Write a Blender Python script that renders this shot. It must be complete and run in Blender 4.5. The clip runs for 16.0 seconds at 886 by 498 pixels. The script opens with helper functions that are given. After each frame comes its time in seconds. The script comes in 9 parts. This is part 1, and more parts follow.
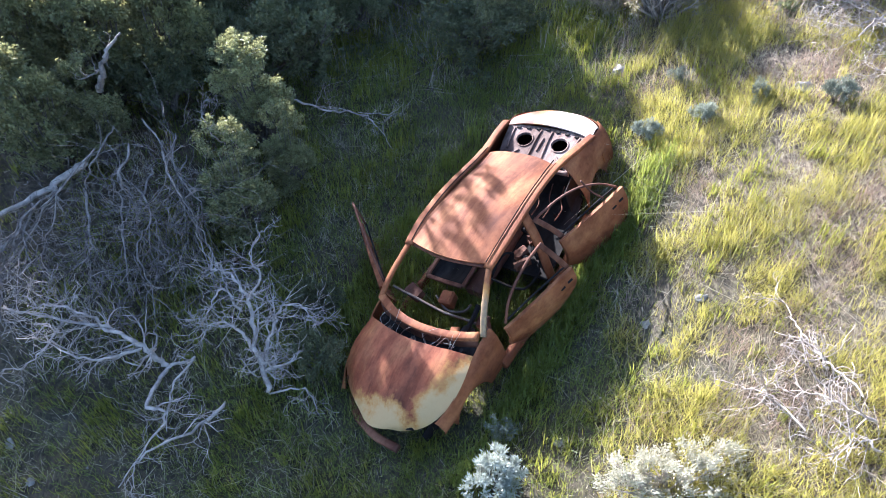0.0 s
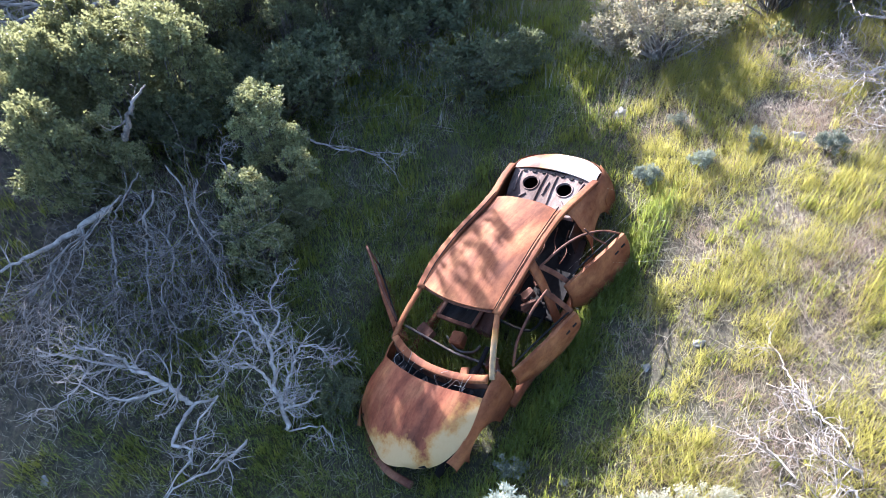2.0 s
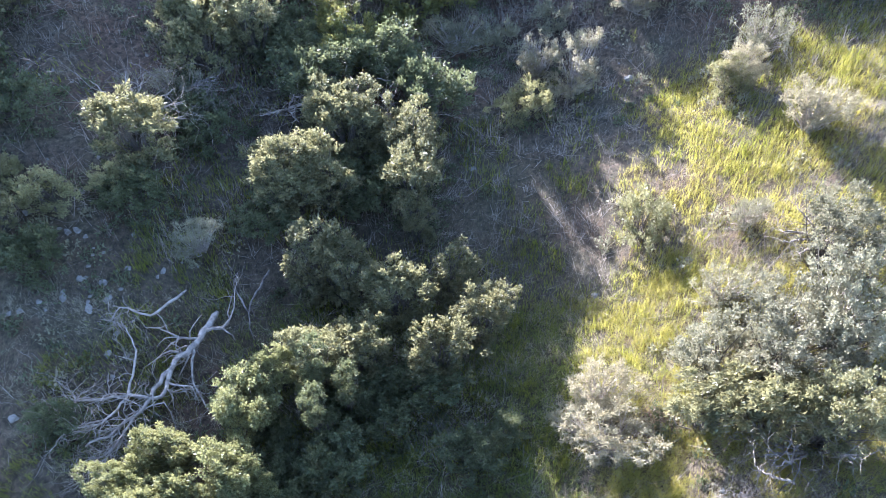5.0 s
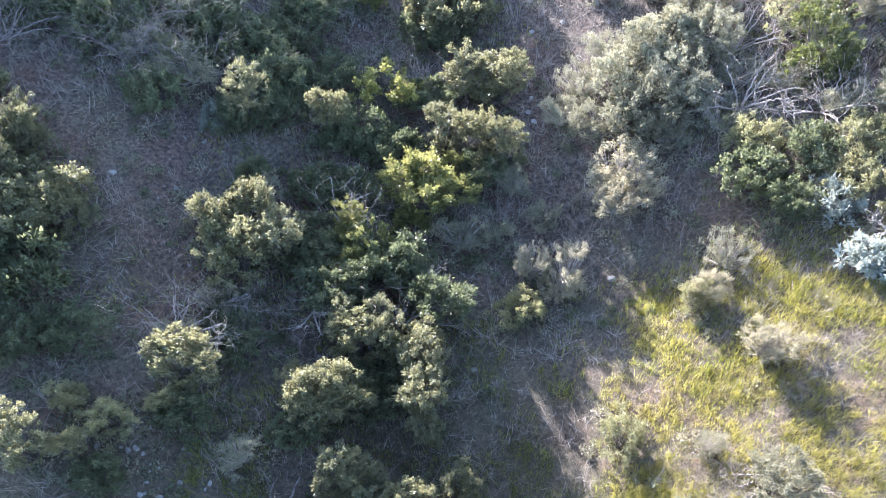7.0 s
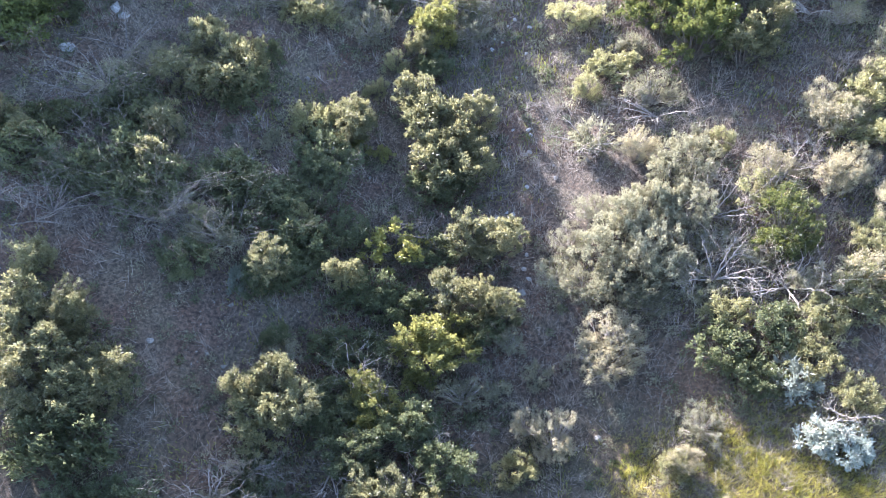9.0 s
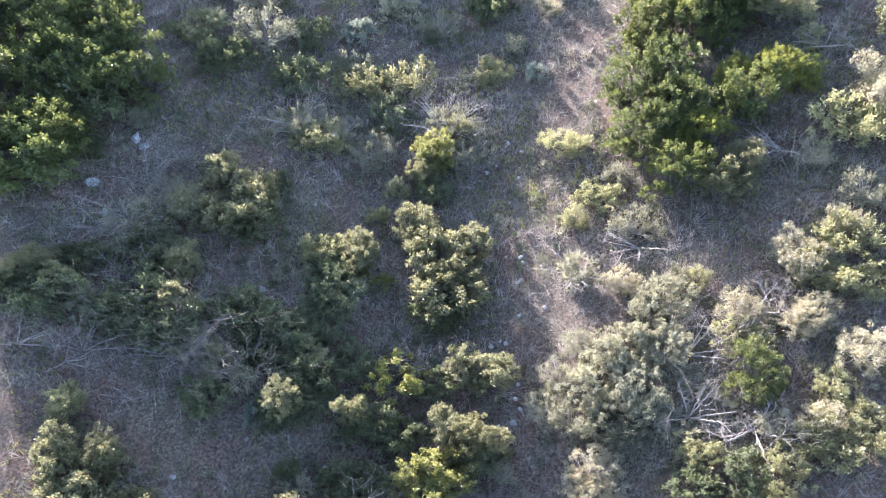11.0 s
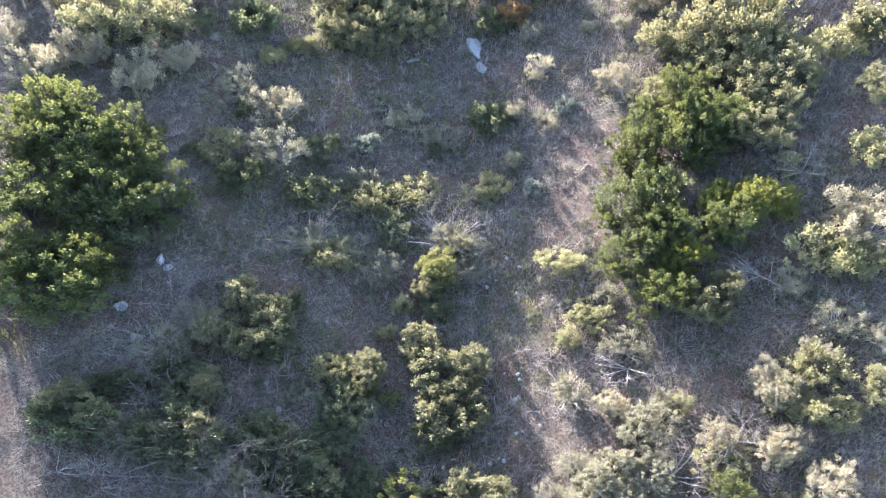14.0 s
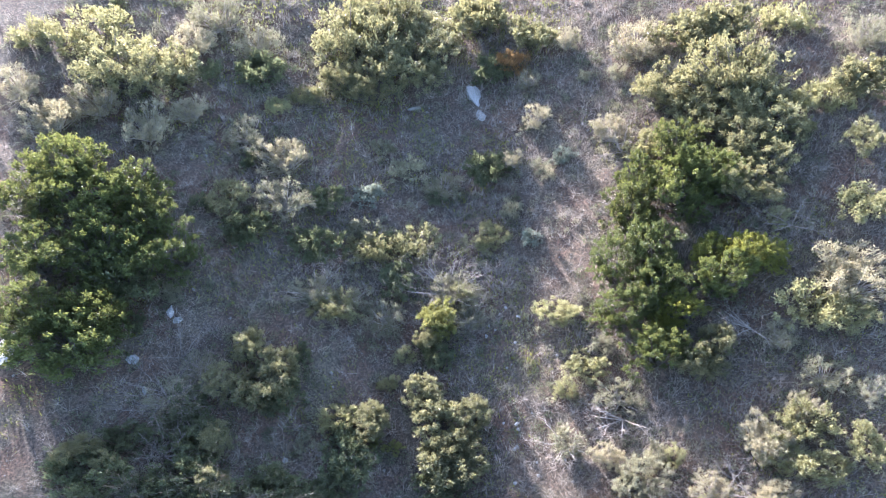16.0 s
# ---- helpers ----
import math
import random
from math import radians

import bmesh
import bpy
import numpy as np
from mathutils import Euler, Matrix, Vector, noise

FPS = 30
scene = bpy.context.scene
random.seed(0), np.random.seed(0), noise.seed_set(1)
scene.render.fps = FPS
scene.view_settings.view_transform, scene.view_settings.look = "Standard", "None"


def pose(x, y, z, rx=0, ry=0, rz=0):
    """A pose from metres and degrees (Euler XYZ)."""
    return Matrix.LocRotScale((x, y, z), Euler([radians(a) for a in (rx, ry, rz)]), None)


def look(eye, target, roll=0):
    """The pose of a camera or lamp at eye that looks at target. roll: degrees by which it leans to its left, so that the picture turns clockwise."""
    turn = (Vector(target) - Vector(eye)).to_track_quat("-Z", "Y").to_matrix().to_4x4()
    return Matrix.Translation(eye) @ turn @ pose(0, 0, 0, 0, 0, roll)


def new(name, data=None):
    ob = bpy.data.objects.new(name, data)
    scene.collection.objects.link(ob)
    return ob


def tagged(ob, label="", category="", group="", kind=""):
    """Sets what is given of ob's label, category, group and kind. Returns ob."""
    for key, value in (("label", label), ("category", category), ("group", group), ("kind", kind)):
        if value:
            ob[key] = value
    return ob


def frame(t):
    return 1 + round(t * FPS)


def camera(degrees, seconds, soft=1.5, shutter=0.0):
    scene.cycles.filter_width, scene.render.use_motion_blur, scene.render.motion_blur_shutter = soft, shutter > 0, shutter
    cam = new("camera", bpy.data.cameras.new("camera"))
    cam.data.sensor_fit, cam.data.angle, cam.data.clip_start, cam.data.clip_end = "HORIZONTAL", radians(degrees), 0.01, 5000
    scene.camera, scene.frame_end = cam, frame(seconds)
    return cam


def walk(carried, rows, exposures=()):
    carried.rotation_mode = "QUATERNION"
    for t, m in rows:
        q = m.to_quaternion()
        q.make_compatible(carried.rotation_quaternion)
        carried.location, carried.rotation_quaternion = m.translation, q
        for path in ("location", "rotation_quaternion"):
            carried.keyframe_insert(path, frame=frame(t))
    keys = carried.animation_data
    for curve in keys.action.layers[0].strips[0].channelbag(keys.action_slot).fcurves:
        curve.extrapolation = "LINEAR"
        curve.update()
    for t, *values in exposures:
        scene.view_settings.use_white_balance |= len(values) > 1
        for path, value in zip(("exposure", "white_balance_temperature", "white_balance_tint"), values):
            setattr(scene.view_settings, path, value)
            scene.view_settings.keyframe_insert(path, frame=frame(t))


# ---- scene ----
cam = camera(57.6, 16.0, soft=0.7)
METRES, EYE, TILT, LEAN, TURN = 36.0, 7.36, -55.0, 0.0, 0.0
ROWS = [
    (0.0, 0.0, 0.0, 0.0, -0.0, 0.0, 0.0),
    (0.5, 0.0002, -0.0018, -0.0034, -0.02, 0.01, -0.01),
    (1.0, 0.0004, -0.0025, -0.0058, 0.01, -0.01, 0.01),
    (1.5, -0.0012, -0.0051, -0.0014, 0.05, -0.29, -0.02),
    (2.0, -0.0026, -0.0124, 0.0153, 0.16, -0.26, 0.06),
    (2.5, -0.003, -0.0193, 0.0308, 0.11, -0.12, 0.07),
    (3.0, -0.0033, -0.0275, 0.0511, 0.18, -0.22, 0.13),
    (3.5, -0.0041, -0.0419, 0.0827, 0.27, -0.43, 0.29),
    (4.0, -0.0022, -0.0605, 0.1215, 0.28, -0.44, 0.33),
    (4.5, -0.0006, -0.08, 0.1607, 0.26, -0.53, 0.32),
    (5.0, -0.0011, -0.0999, 0.2006, 0.19, -0.65, 0.31),
    (7.5, -0.003, -0.1991, 0.3911, 0.36, -0.6, 0.47),
    (8.0, -0.0037, -0.218, 0.4301, 0.33, -0.53, 0.43),
    (8.5, -0.0038, -0.2371, 0.4675, 0.41, -0.48, 0.48),
    (9.0, -0.0028, -0.2566, 0.5038, 0.45, -0.45, 0.5),
    (11.5, 0.0059, -0.3458, 0.6915, 0.62, -0.27, 0.6),
    (12.0, 0.0077, -0.3628, 0.7274, 0.69, -0.22, 0.62),
    (12.5, 0.0077, -0.372, 0.7445, 0.73, -0.09, 0.65),
    (13.0, 0.0072, -0.3763, 0.7504, 0.77, -0.11, 0.68),
    (13.5, 0.0089, -0.3875, 0.7746, 0.89, -0.2, 0.72),
    (14.0, 0.0107, -0.4055, 0.8117, 0.98, -0.19, 0.76),
    (14.5, 0.0118, -0.4178, 0.8355, 1.06, -0.05, 0.84),
    (15.0, 0.014, -0.4289, 0.8629, 1.15, -0.14, 0.91),
    (15.5, 0.0158, -0.4385, 0.8803, 1.21, 0.02, 0.98),
    (16.0, 0.017, -0.4421, 0.8828, 1.24, 0.07, 1.01),
]
EXPOSURES = [(0.0, 2.55, 5250, 20), (3.0, 2.66, 5220, 20), (5.0, 2.90, 5220, 21), (9.0, 3.05, 5480, 22), (13.0, 3.08, 5600, 22), (16.0, 2.96, 5500, 22)]
walk(cam, [(t, pose(0, 0, EYE, TILT, LEAN, TURN) @ pose(METRES * x, METRES * y, METRES * z, 90 + pitch, roll, yaw)) for t, x, y, z, yaw, pitch, roll in ROWS], EXPOSURES)

GC = [-1.7593, -0.0329, 0.1689, 0.3086, 0.1365, 0.594, -0.1213, 0.488, 1.7227, 0.4463]          # shape of the gully


# ---- light ----
world = bpy.data.worlds.new("world")
scene.world = world
world.use_nodes = True
SUN_ELEV, SUN_LEFT = 11.6, 28.0          # degrees above the horizon, degrees left of straight ahead
wn = world.node_tree.nodes
sky = wn.new("ShaderNodeTexSky")
sky.sky_type = "NISHITA"
sky.sun_disc = False
sky.sun_elevation = radians(SUN_ELEV)
sky.sun_rotation = radians(-SUN_LEFT)
wn["Background"].inputs["Strength"].default_value = 0.134
world.node_tree.links.new(sky.outputs[0], wn["Background"].inputs["Color"])
sun = new("sun", bpy.data.lights.new("sun", "SUN"))
sun.data.energy = 5.0
sun.data.angle = radians(0.6)
sun.data.color = (1.0, 0.93, 0.80)
sx, sy, sz = (-math.sin(radians(SUN_LEFT)) * math.cos(radians(SUN_ELEV)), math.cos(radians(SUN_LEFT)) * math.cos(radians(SUN_ELEV)), math.sin(radians(SUN_ELEV)))
sun.matrix_world = look((sx * 200, sy * 200, sz * 200), (0, 0, 0))


# ---- small tools ----
def value_noise(x, y, size, seed):
    """Smooth noise in 0..1 for numpy arrays."""
    table = np.random.RandomState(seed).rand(64, 64)
    u, v = np.asarray(x, float) / size, np.asarray(y, float) / size
    iu, iv = np.floor(u).astype(int), np.floor(v).astype(int)
    fu, fv = u - iu, v - iv
    fu, fv = fu * fu * (3 - 2 * fu), fv * fv * (3 - 2 * fv)
    a, b = table[iu % 64, iv % 64], table[(iu + 1) % 64, iv % 64]
    c, d = table[iu % 64, (iv + 1) % 64], table[(iu + 1) % 64, (iv + 1) % 64]
    return (a * (1 - fu) + b * fu) * (1 - fv) + (c * (1 - fu) + d * fu) * fv


def smooth(v, lo, hi):
    s = np.clip((np.asarray(v, float) - lo) / (hi - lo), 0, 1)
    return s * s * (3 - 2 * s)


# hollows and swells of the gully floor: x, y, radius, rise
HOLLOWS = ((2.4, 13.2, 1.7, -0.62), (4.9, 19.9, 2.0, -0.60), (-14.9, 38.6, 3.0, -0.42), (7.7, 34.2, 2.2, -0.35), (2.3, 30.0, 2.0, 0.20), (-8.1, 30.8, 2.0, 0.15), (-8.8, 16.7, 1.5, 0.12))


def ground_z(x, y):
    """Height of the gully: a shallow trough that runs ahead, with a steeper bank beside the car."""
    x, y = np.asarray(x, float), np.asarray(y, float)
    xc, yc = 45 * np.tanh(x / 45), np.clip(y, 0.5, 85)
    xe = 9 * np.tanh(xc / 9)
    s, e, se = np.sqrt(xc * xc + 16) - 4, np.exp(-yc / 9), np.sqrt(xe * xe + 16) - 4
    z = (GC[0] + GC[1] * xc + GC[2] * yc / 10 + GC[3] * s + GC[4] * xc * yc / 100 + GC[5] * yc * yc / 1000
         + GC[6] * s * yc / 100 + GC[7] * xe * e + GC[8] * e + GC[9] * se * e)
    z = z + 0.30 * (value_noise(x + 40, y + 40, 3.1, 3) - 0.5) + 0.10 * (value_noise(x + 40, y + 40, 0.8, 4) - 0.5)
    for hx, hy, r, d in HOLLOWS:
        z = z + d * np.exp(-((x - hx) ** 2 + (y - hy) ** 2) / (2 * r * r))
    return z - 0.12 * np.exp(-((x - 0.6) ** 2 + (y - 5.3) ** 2) / 5.0)          # the car has settled in


def green_map(x, y):
    """How green the ground cover is, 0 (dry) to 1 (lush)."""
    n = value_noise(x + 50, y + 50, 2.4, 9) * 0.6 + value_noise(x + 50, y + 50, 0.7, 10) * 0.4
    g = 1 - smooth(y + (n - 0.5) * 12, 13, 24)
    # Cover stays fairly high on the left, where its dark tone paints in shade.
    g = g * (1 - 0.35 * smooth(-x + (n - 0.5) * 4 + (y - 5) * 0.15, 1.8, 4.5))
    return np.clip(g * (0.35 + 0.9 * n) + 0.12 * n, 0, 1)


def straw_map(x, y):
    """Where pale dry litter covers the soil: the bank beside the car and patches up the slope."""
    n = value_noise(x + 50, y + 50, 1.1, 14) * 0.6 + value_noise(x + 50, y + 50, 0.35, 15) * 0.4
    bank = smooth(x - 1.2 - 0.10 * (y - 4) + (n - 0.5) * 1.8, 0.7, 2.4) * (1 - 0.75 * smooth(y + n * 5, 9, 15)) * (1 - smooth(y + n * 6, 17, 26))
    return np.clip(bank * (0.25 + 1.1 * n) + 0.12 * smooth(n, 0.5, 0.8), 0, 1)


def mesh_from(name, verts, faces, smooth_faces=False):
    me = bpy.data.meshes.new(name)
    me.from_pydata(verts if isinstance(verts, list) else verts.tolist(), [], faces if isinstance(faces, list) else faces.tolist())
    if smooth_faces:
        me.polygons.foreach_set("use_smooth", [True] * len(me.polygons))
    return me


def part(name, data, material, parent, label=""):
    """One mesh object under a thing or a part. data: a mesh or a bmesh."""
    if isinstance(data, bmesh.types.BMesh):
        bm, data = data, bpy.data.meshes.new(name)
        bm.to_mesh(data)
        bm.free()
    ob = new(name, data)
    data.materials.clear()
    data.materials.append(material)
    ob.parent = parent
    return tagged(ob, label=label)


def thing(name, label, category, m=None, group="", kind=""):
    ob = new(name)
    ob.empty_display_size = 0.2
    if m is not None:
        ob.matrix_basis = m
    return tagged(ob, label, category, group, kind)


# ---- materials ----
def material(name, roughness=0.8, metallic=0.0):
    mat = bpy.data.materials.new(name)
    mat.use_nodes = True
    nodes, links = mat.node_tree.nodes, mat.node_tree.links
    bsdf = nodes["Principled BSDF"]
    bsdf.inputs["Roughness"].default_value = roughness
    bsdf.inputs["Metallic"].default_value = metallic
    return mat, nodes, links, bsdf


def noise_node(nodes, links, scale, detail=6.0, rough=0.6, coords="Object", stretch=None):
    tc = nodes.new("ShaderNodeTexCoord")
    n = nodes.new("ShaderNodeTexNoise")
    n.inputs["Scale"].default_value = scale
    n.inputs["Detail"].default_value = detail
    n.inputs["Roughness"].default_value = rough
    if stretch:
        mp = nodes.new("ShaderNodeMapping")
        mp.inputs["Scale"].default_value = stretch
        links.new(tc.outputs[coords], mp.inputs["Vector"])
        links.new(mp.outputs[0], n.inputs["Vector"])
    else:
        links.new(tc.outputs[coords], n.inputs["Vector"])
    return n


def ramp(nodes, links, source, stops):
    r = nodes.new("ShaderNodeValToRGB")
    links.new(source, r.inputs[0])
    while len(r.color_ramp.elements) < len(stops):
        r.color_ramp.elements.new(0.5)
    for el, (pos, col) in zip(r.color_ramp.elements, stops):
        el.position, el.color = pos, (*col, 1) if len(col) == 3 else col
    return r


def mix(nodes, links, fac, a, b, mode="MIX"):
    m = nodes.new("ShaderNodeMix")
    m.data_type, m.blend_type = "RGBA", mode
    for sock, value in ((m.inputs["Factor"], fac), (m.inputs["A"], a), (m.inputs["B"], b)):
        if isinstance(value, bpy.types.NodeSocket):
            links.new(value, sock)
        elif isinstance(value, (int, float)):
            sock.default_value = value
        else:
            sock.default_value = (*value, 1)
    return m.outputs["Result"]


def bump(nodes, links, bsdf, height, strength, distance=0.02):
    b = nodes.new("ShaderNodeBump")
    b.inputs["Strength"].default_value = strength
    b.inputs["Distance"].default_value = distance
    links.new(height, b.inputs["Height"])
    links.new(b.outputs[0], bsdf.inputs["Normal"])


def leaf_material(name, dark, light, through_light, glow=0.35, roughness=0.45):
    """Leaves: colour from leaf to leaf and plant to plant, some light passing through."""
    mat, nodes, links, bsdf = material(name, roughness)
    geo, info = nodes.new("ShaderNodeNewGeometry"), nodes.new("ShaderNodeObjectInfo")
    n = noise_node(nodes, links, 2.2, 3.0)
    add = nodes.new("ShaderNodeMath")
    add.operation = "MULTIPLY_ADD"
    links.new(geo.outputs["Random Per Island"], add.inputs[0])
    add.inputs[1].default_value = 0.55
    sub = nodes.new("ShaderNodeMath")
    sub.operation = "MULTIPLY_ADD"
    links.new(n.outputs["Fac"], sub.inputs[0])
    sub.inputs[1].default_value, sub.inputs[2].default_value = 1.3, -0.42
    links.new(sub.outputs[0], add.inputs[2])
    r = ramp(nodes, links, add.outputs[0], [(0.0, dark), (1.0, light)])
    hsv = nodes.new("ShaderNodeHueSaturation")
    var = nodes.new("ShaderNodeMath")
    var.operation = "MULTIPLY_ADD"
    links.new(info.outputs["Random"], var.inputs[0])
    var.inputs[1].default_value, var.inputs[2].default_value = 0.45, 0.78
    links.new(var.outputs[0], hsv.inputs["Value"])
    links.new(r.outputs[0], hsv.inputs["Color"])
    links.new(hsv.outputs[0], bsdf.inputs["Base Color"])
    bsdf.inputs["Specular IOR Level"].default_value = 0.35
    tr = nodes.new("ShaderNodeBsdfTranslucent")
    links.new(mix(nodes, links, 0.5, hsv.outputs[0], through_light), tr.inputs["Color"])
    ms = nodes.new("ShaderNodeMixShader")
    ms.inputs[0].default_value = glow
    links.new(bsdf.outputs[0], ms.inputs[1])
    links.new(tr.outputs[0], ms.inputs[2])
    links.new(ms.outputs[0], nodes["Material Output"].inputs["Surface"])
    return mat


def bark_material(name, dark, light):
    mat, nodes, links, bsdf = material(name, 0.85)
    n = noise_node(nodes, links, 9.0, 5.0)
    r = ramp(nodes, links, n.outputs["Fac"], [(0.3, dark), (0.7, light)])
    links.new(r.outputs[0], bsdf.inputs["Base Color"])
    fine = noise_node(nodes, links, 60.0, 3.0)
    bump(nodes, links, bsdf, fine.outputs["Fac"], 0.5, 0.01)
    return mat


OAK = leaf_material("oak_leaf", (0.036, 0.045, 0.024), (0.27, 0.25, 0.13), (0.46, 0.42, 0.19))
OAKNEAR = leaf_material("glossy_oak_leaf", (0.028, 0.040, 0.019), (0.32, 0.315, 0.145), (0.46, 0.44, 0.17), 0.35, 0.4)
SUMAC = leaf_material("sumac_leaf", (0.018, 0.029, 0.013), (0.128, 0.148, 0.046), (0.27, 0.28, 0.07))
OLIVE = leaf_material("olive_leaf", (0.09, 0.09, 0.045), (0.35, 0.325, 0.16), (0.50, 0.46, 0.2))
PALE = leaf_material("pale_leaf", (0.15, 0.13, 0.08), (0.45, 0.39, 0.25), (0.54, 0.48, 0.28), 0.3, 0.7)
GREYLEAF = leaf_material("grey_leaf", (0.10, 0.096, 0.06), (0.34, 0.31, 0.20), (0.42, 0.40, 0.24), 0.3, 0.7)
CREAM = leaf_material("cream_leaf", (0.20, 0.19, 0.13), (0.50, 0.47, 0.35), (0.5, 0.47, 0.33), 0.25, 0.8)
SILVER = leaf_material("silver_leaf", (0.20, 0.22, 0.18), (0.46, 0.475, 0.40), (0.5, 0.52, 0.4), 0.25, 0.8)
YELLOW = leaf_material("yellow_leaf", (0.12, 0.12, 0.035), (0.36, 0.33, 0.09), (0.46, 0.42, 0.12))
# Lit twin of SUMAC: the sunlight is put into the leaf colour.
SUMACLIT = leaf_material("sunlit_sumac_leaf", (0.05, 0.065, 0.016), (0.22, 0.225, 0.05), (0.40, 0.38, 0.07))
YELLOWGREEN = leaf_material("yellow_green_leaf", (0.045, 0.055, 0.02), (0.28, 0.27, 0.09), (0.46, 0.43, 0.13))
BLUESAGE = leaf_material("blue_green_leaf", (0.11, 0.12, 0.09), (0.31, 0.325, 0.25), (0.33, 0.35, 0.24), 0.25, 0.7)
RUSSETLEAF = leaf_material("orange_brown_leaf", (0.08, 0.06, 0.03), (0.42, 0.24, 0.10), (0.45, 0.28, 0.10))
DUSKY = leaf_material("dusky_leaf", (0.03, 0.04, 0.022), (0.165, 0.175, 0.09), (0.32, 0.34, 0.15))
BARK = bark_material("bark", (0.06, 0.05, 0.04), (0.17, 0.145, 0.12))
DEADWOOD = bark_material("dead_wood", (0.17, 0.138, 0.112), (0.50, 0.43, 0.365))
# Greyer twin of DEADWOOD; the shade on these limbs is put into its colour.
SHADEWOOD = bark_material("shaded_grey_dead_wood", (0.05, 0.039, 0.032), (0.32, 0.27, 0.23))
GRASS = leaf_material("grass_blade", (0.06, 0.085, 0.015), (0.27, 0.28, 0.05), (0.52, 0.50, 0.07), 0.45, 0.5)
STRAW = leaf_material("dry_grass", (0.20, 0.165, 0.11), (0.58, 0.51, 0.36), (0.6, 0.53, 0.33), 0.3, 0.7)
TWIG = leaf_material("dry_stem", (0.06, 0.047, 0.038), (0.50, 0.42, 0.345), (0.4, 0.36, 0.3), 0.15, 0.8)


def soil_material():
    mat, nodes, links, bsdf = material("hillside_soil", 0.95)
    big = noise_node(nodes, links, 0.35, 5.0)
    mid = noise_node(nodes, links, 3.0, 8.0, 0.7)
    fine = noise_node(nodes, links, 26.0, 8.0, 0.75)
    soil = ramp(nodes, links, mid.outputs["Fac"], [(0.25, (0.065, 0.046, 0.034)), (0.55, (0.165, 0.121, 0.09)), (0.8, (0.28, 0.215, 0.165))])
    red = mix(nodes, links, ramp(nodes, links, big.outputs["Fac"], [(0.44, (0, 0, 0)), (0.62, (0.75, 0.75, 0.75))]).outputs[0], soil.outputs[0], (0.18, 0.10, 0.066))
    hue = noise_node(nodes, links, 0.55, 4.0, 0.6)
    olive_tone = ramp(nodes, links, hue.outputs["Fac"], [(0.46, (0, 0, 0)), (0.64, (0.55, 0.55, 0.55))])
    red = mix(nodes, links, olive_tone.outputs[0], red, (0.165, 0.15, 0.10))
    # Clods, with the small shadows of the undergrowth painted in as dark patches.
    clod_shade = noise_node(nodes, links, 8.0, 6.0, 0.7)
    patch = ramp(nodes, links, clod_shade.outputs["Fac"], [(0.38, (0.28, 0.27, 0.26)), (0.5, (0.9, 0.9, 0.9)), (0.62, (1.65, 1.6, 1.5))])
    red = mix(nodes, links, 0.9, red, patch.outputs[0], "MULTIPLY")
    litter = ramp(nodes, links, fine.outputs["Fac"], [(0.45, (0.55, 0.55, 0.55)), (0.62, (1.0, 1.0, 1.0)), (0.72, (1.7, 1.65, 1.55))])
    soil2 = mix(nodes, links, 0.8, red, litter.outputs[0], "MULTIPLY")
    cover, straw = nodes.new("ShaderNodeAttribute"), nodes.new("ShaderNodeAttribute")
    cover.attribute_name, straw.attribute_name = "cover", "straw"
    dash = noise_node(nodes, links, 34.0, 6.0, 0.7, stretch=(1.0, 0.35, 1.0))
    # Dark green ground cover; left of the car it also paints the shade.
    moss_shade = ramp(nodes, links, dash.outputs["Fac"], [(0.36, (0.022, 0.024, 0.012)), (0.52, (0.07, 0.065, 0.03)), (0.68, (0.15, 0.15, 0.055))])
    hay = ramp(nodes, links, dash.outputs["Fac"], [(0.36, (0.05, 0.036, 0.026)), (0.50, (0.18, 0.13, 0.09)), (0.68, (0.46, 0.37, 0.255))])
    sc = nodes.new("ShaderNodeMath")
    sc.operation = "MULTIPLY"
    links.new(cover.outputs["Fac"], sc.inputs[0])
    sc.inputs[1].default_value = 0.7
    tone = mix(nodes, links, sc.outputs[0], soil2, moss_shade.outputs[0])
    links.new(mix(nodes, links, straw.outputs["Fac"], tone, hay.outputs[0]), bsdf.inputs["Base Color"])
    bump(nodes, links, bsdf, fine.outputs["Fac"], 1.0, 0.08)
    return mat


SOIL = soil_material()

# ---- ground ----
def spread(lo, hi, step, far):
    core = np.arange(lo, hi + step / 2, step)
    out, d, gap = [], 0.0, step
    while d < far:
        gap *= 1.28
        d += gap
        out.append(d)
    out = np.array(out)
    return np.concatenate([(lo - out)[::-1], core, hi + out])


def build_ground():
    xs, ys = spread(-24, 28, 0.4, 1600), spread(-6, 74, 0.4, 1600)
    gx, gy = np.meshgrid(xs, ys)
    gz = ground_z(gx, gy)
    nx, ny = len(xs), len(ys)
    verts = np.stack([gx, gy, gz], -1).reshape(-1, 3)
    i = (np.arange(ny - 1)[:, None] * nx + np.arange(nx - 1)[None, :]).reshape(-1)
    me = mesh_from("ground", verts, np.stack([i, i + 1, i + nx + 1, i + nx], -1), True)
    cover = me.attributes.new("cover", "FLOAT", "POINT")
    cover.data.foreach_set("value", green_map(gx, gy).reshape(-1))
    litter = me.attributes.new("straw", "FLOAT", "POINT")
    litter.data.foreach_set("value", straw_map(gx, gy).reshape(-1))
    ob = new("ground", me)
    me.materials.append(SOIL)
    return tagged(ob, "grassy brown hillside soil in a shallow gully", "ground", kind="structure")


build_ground()


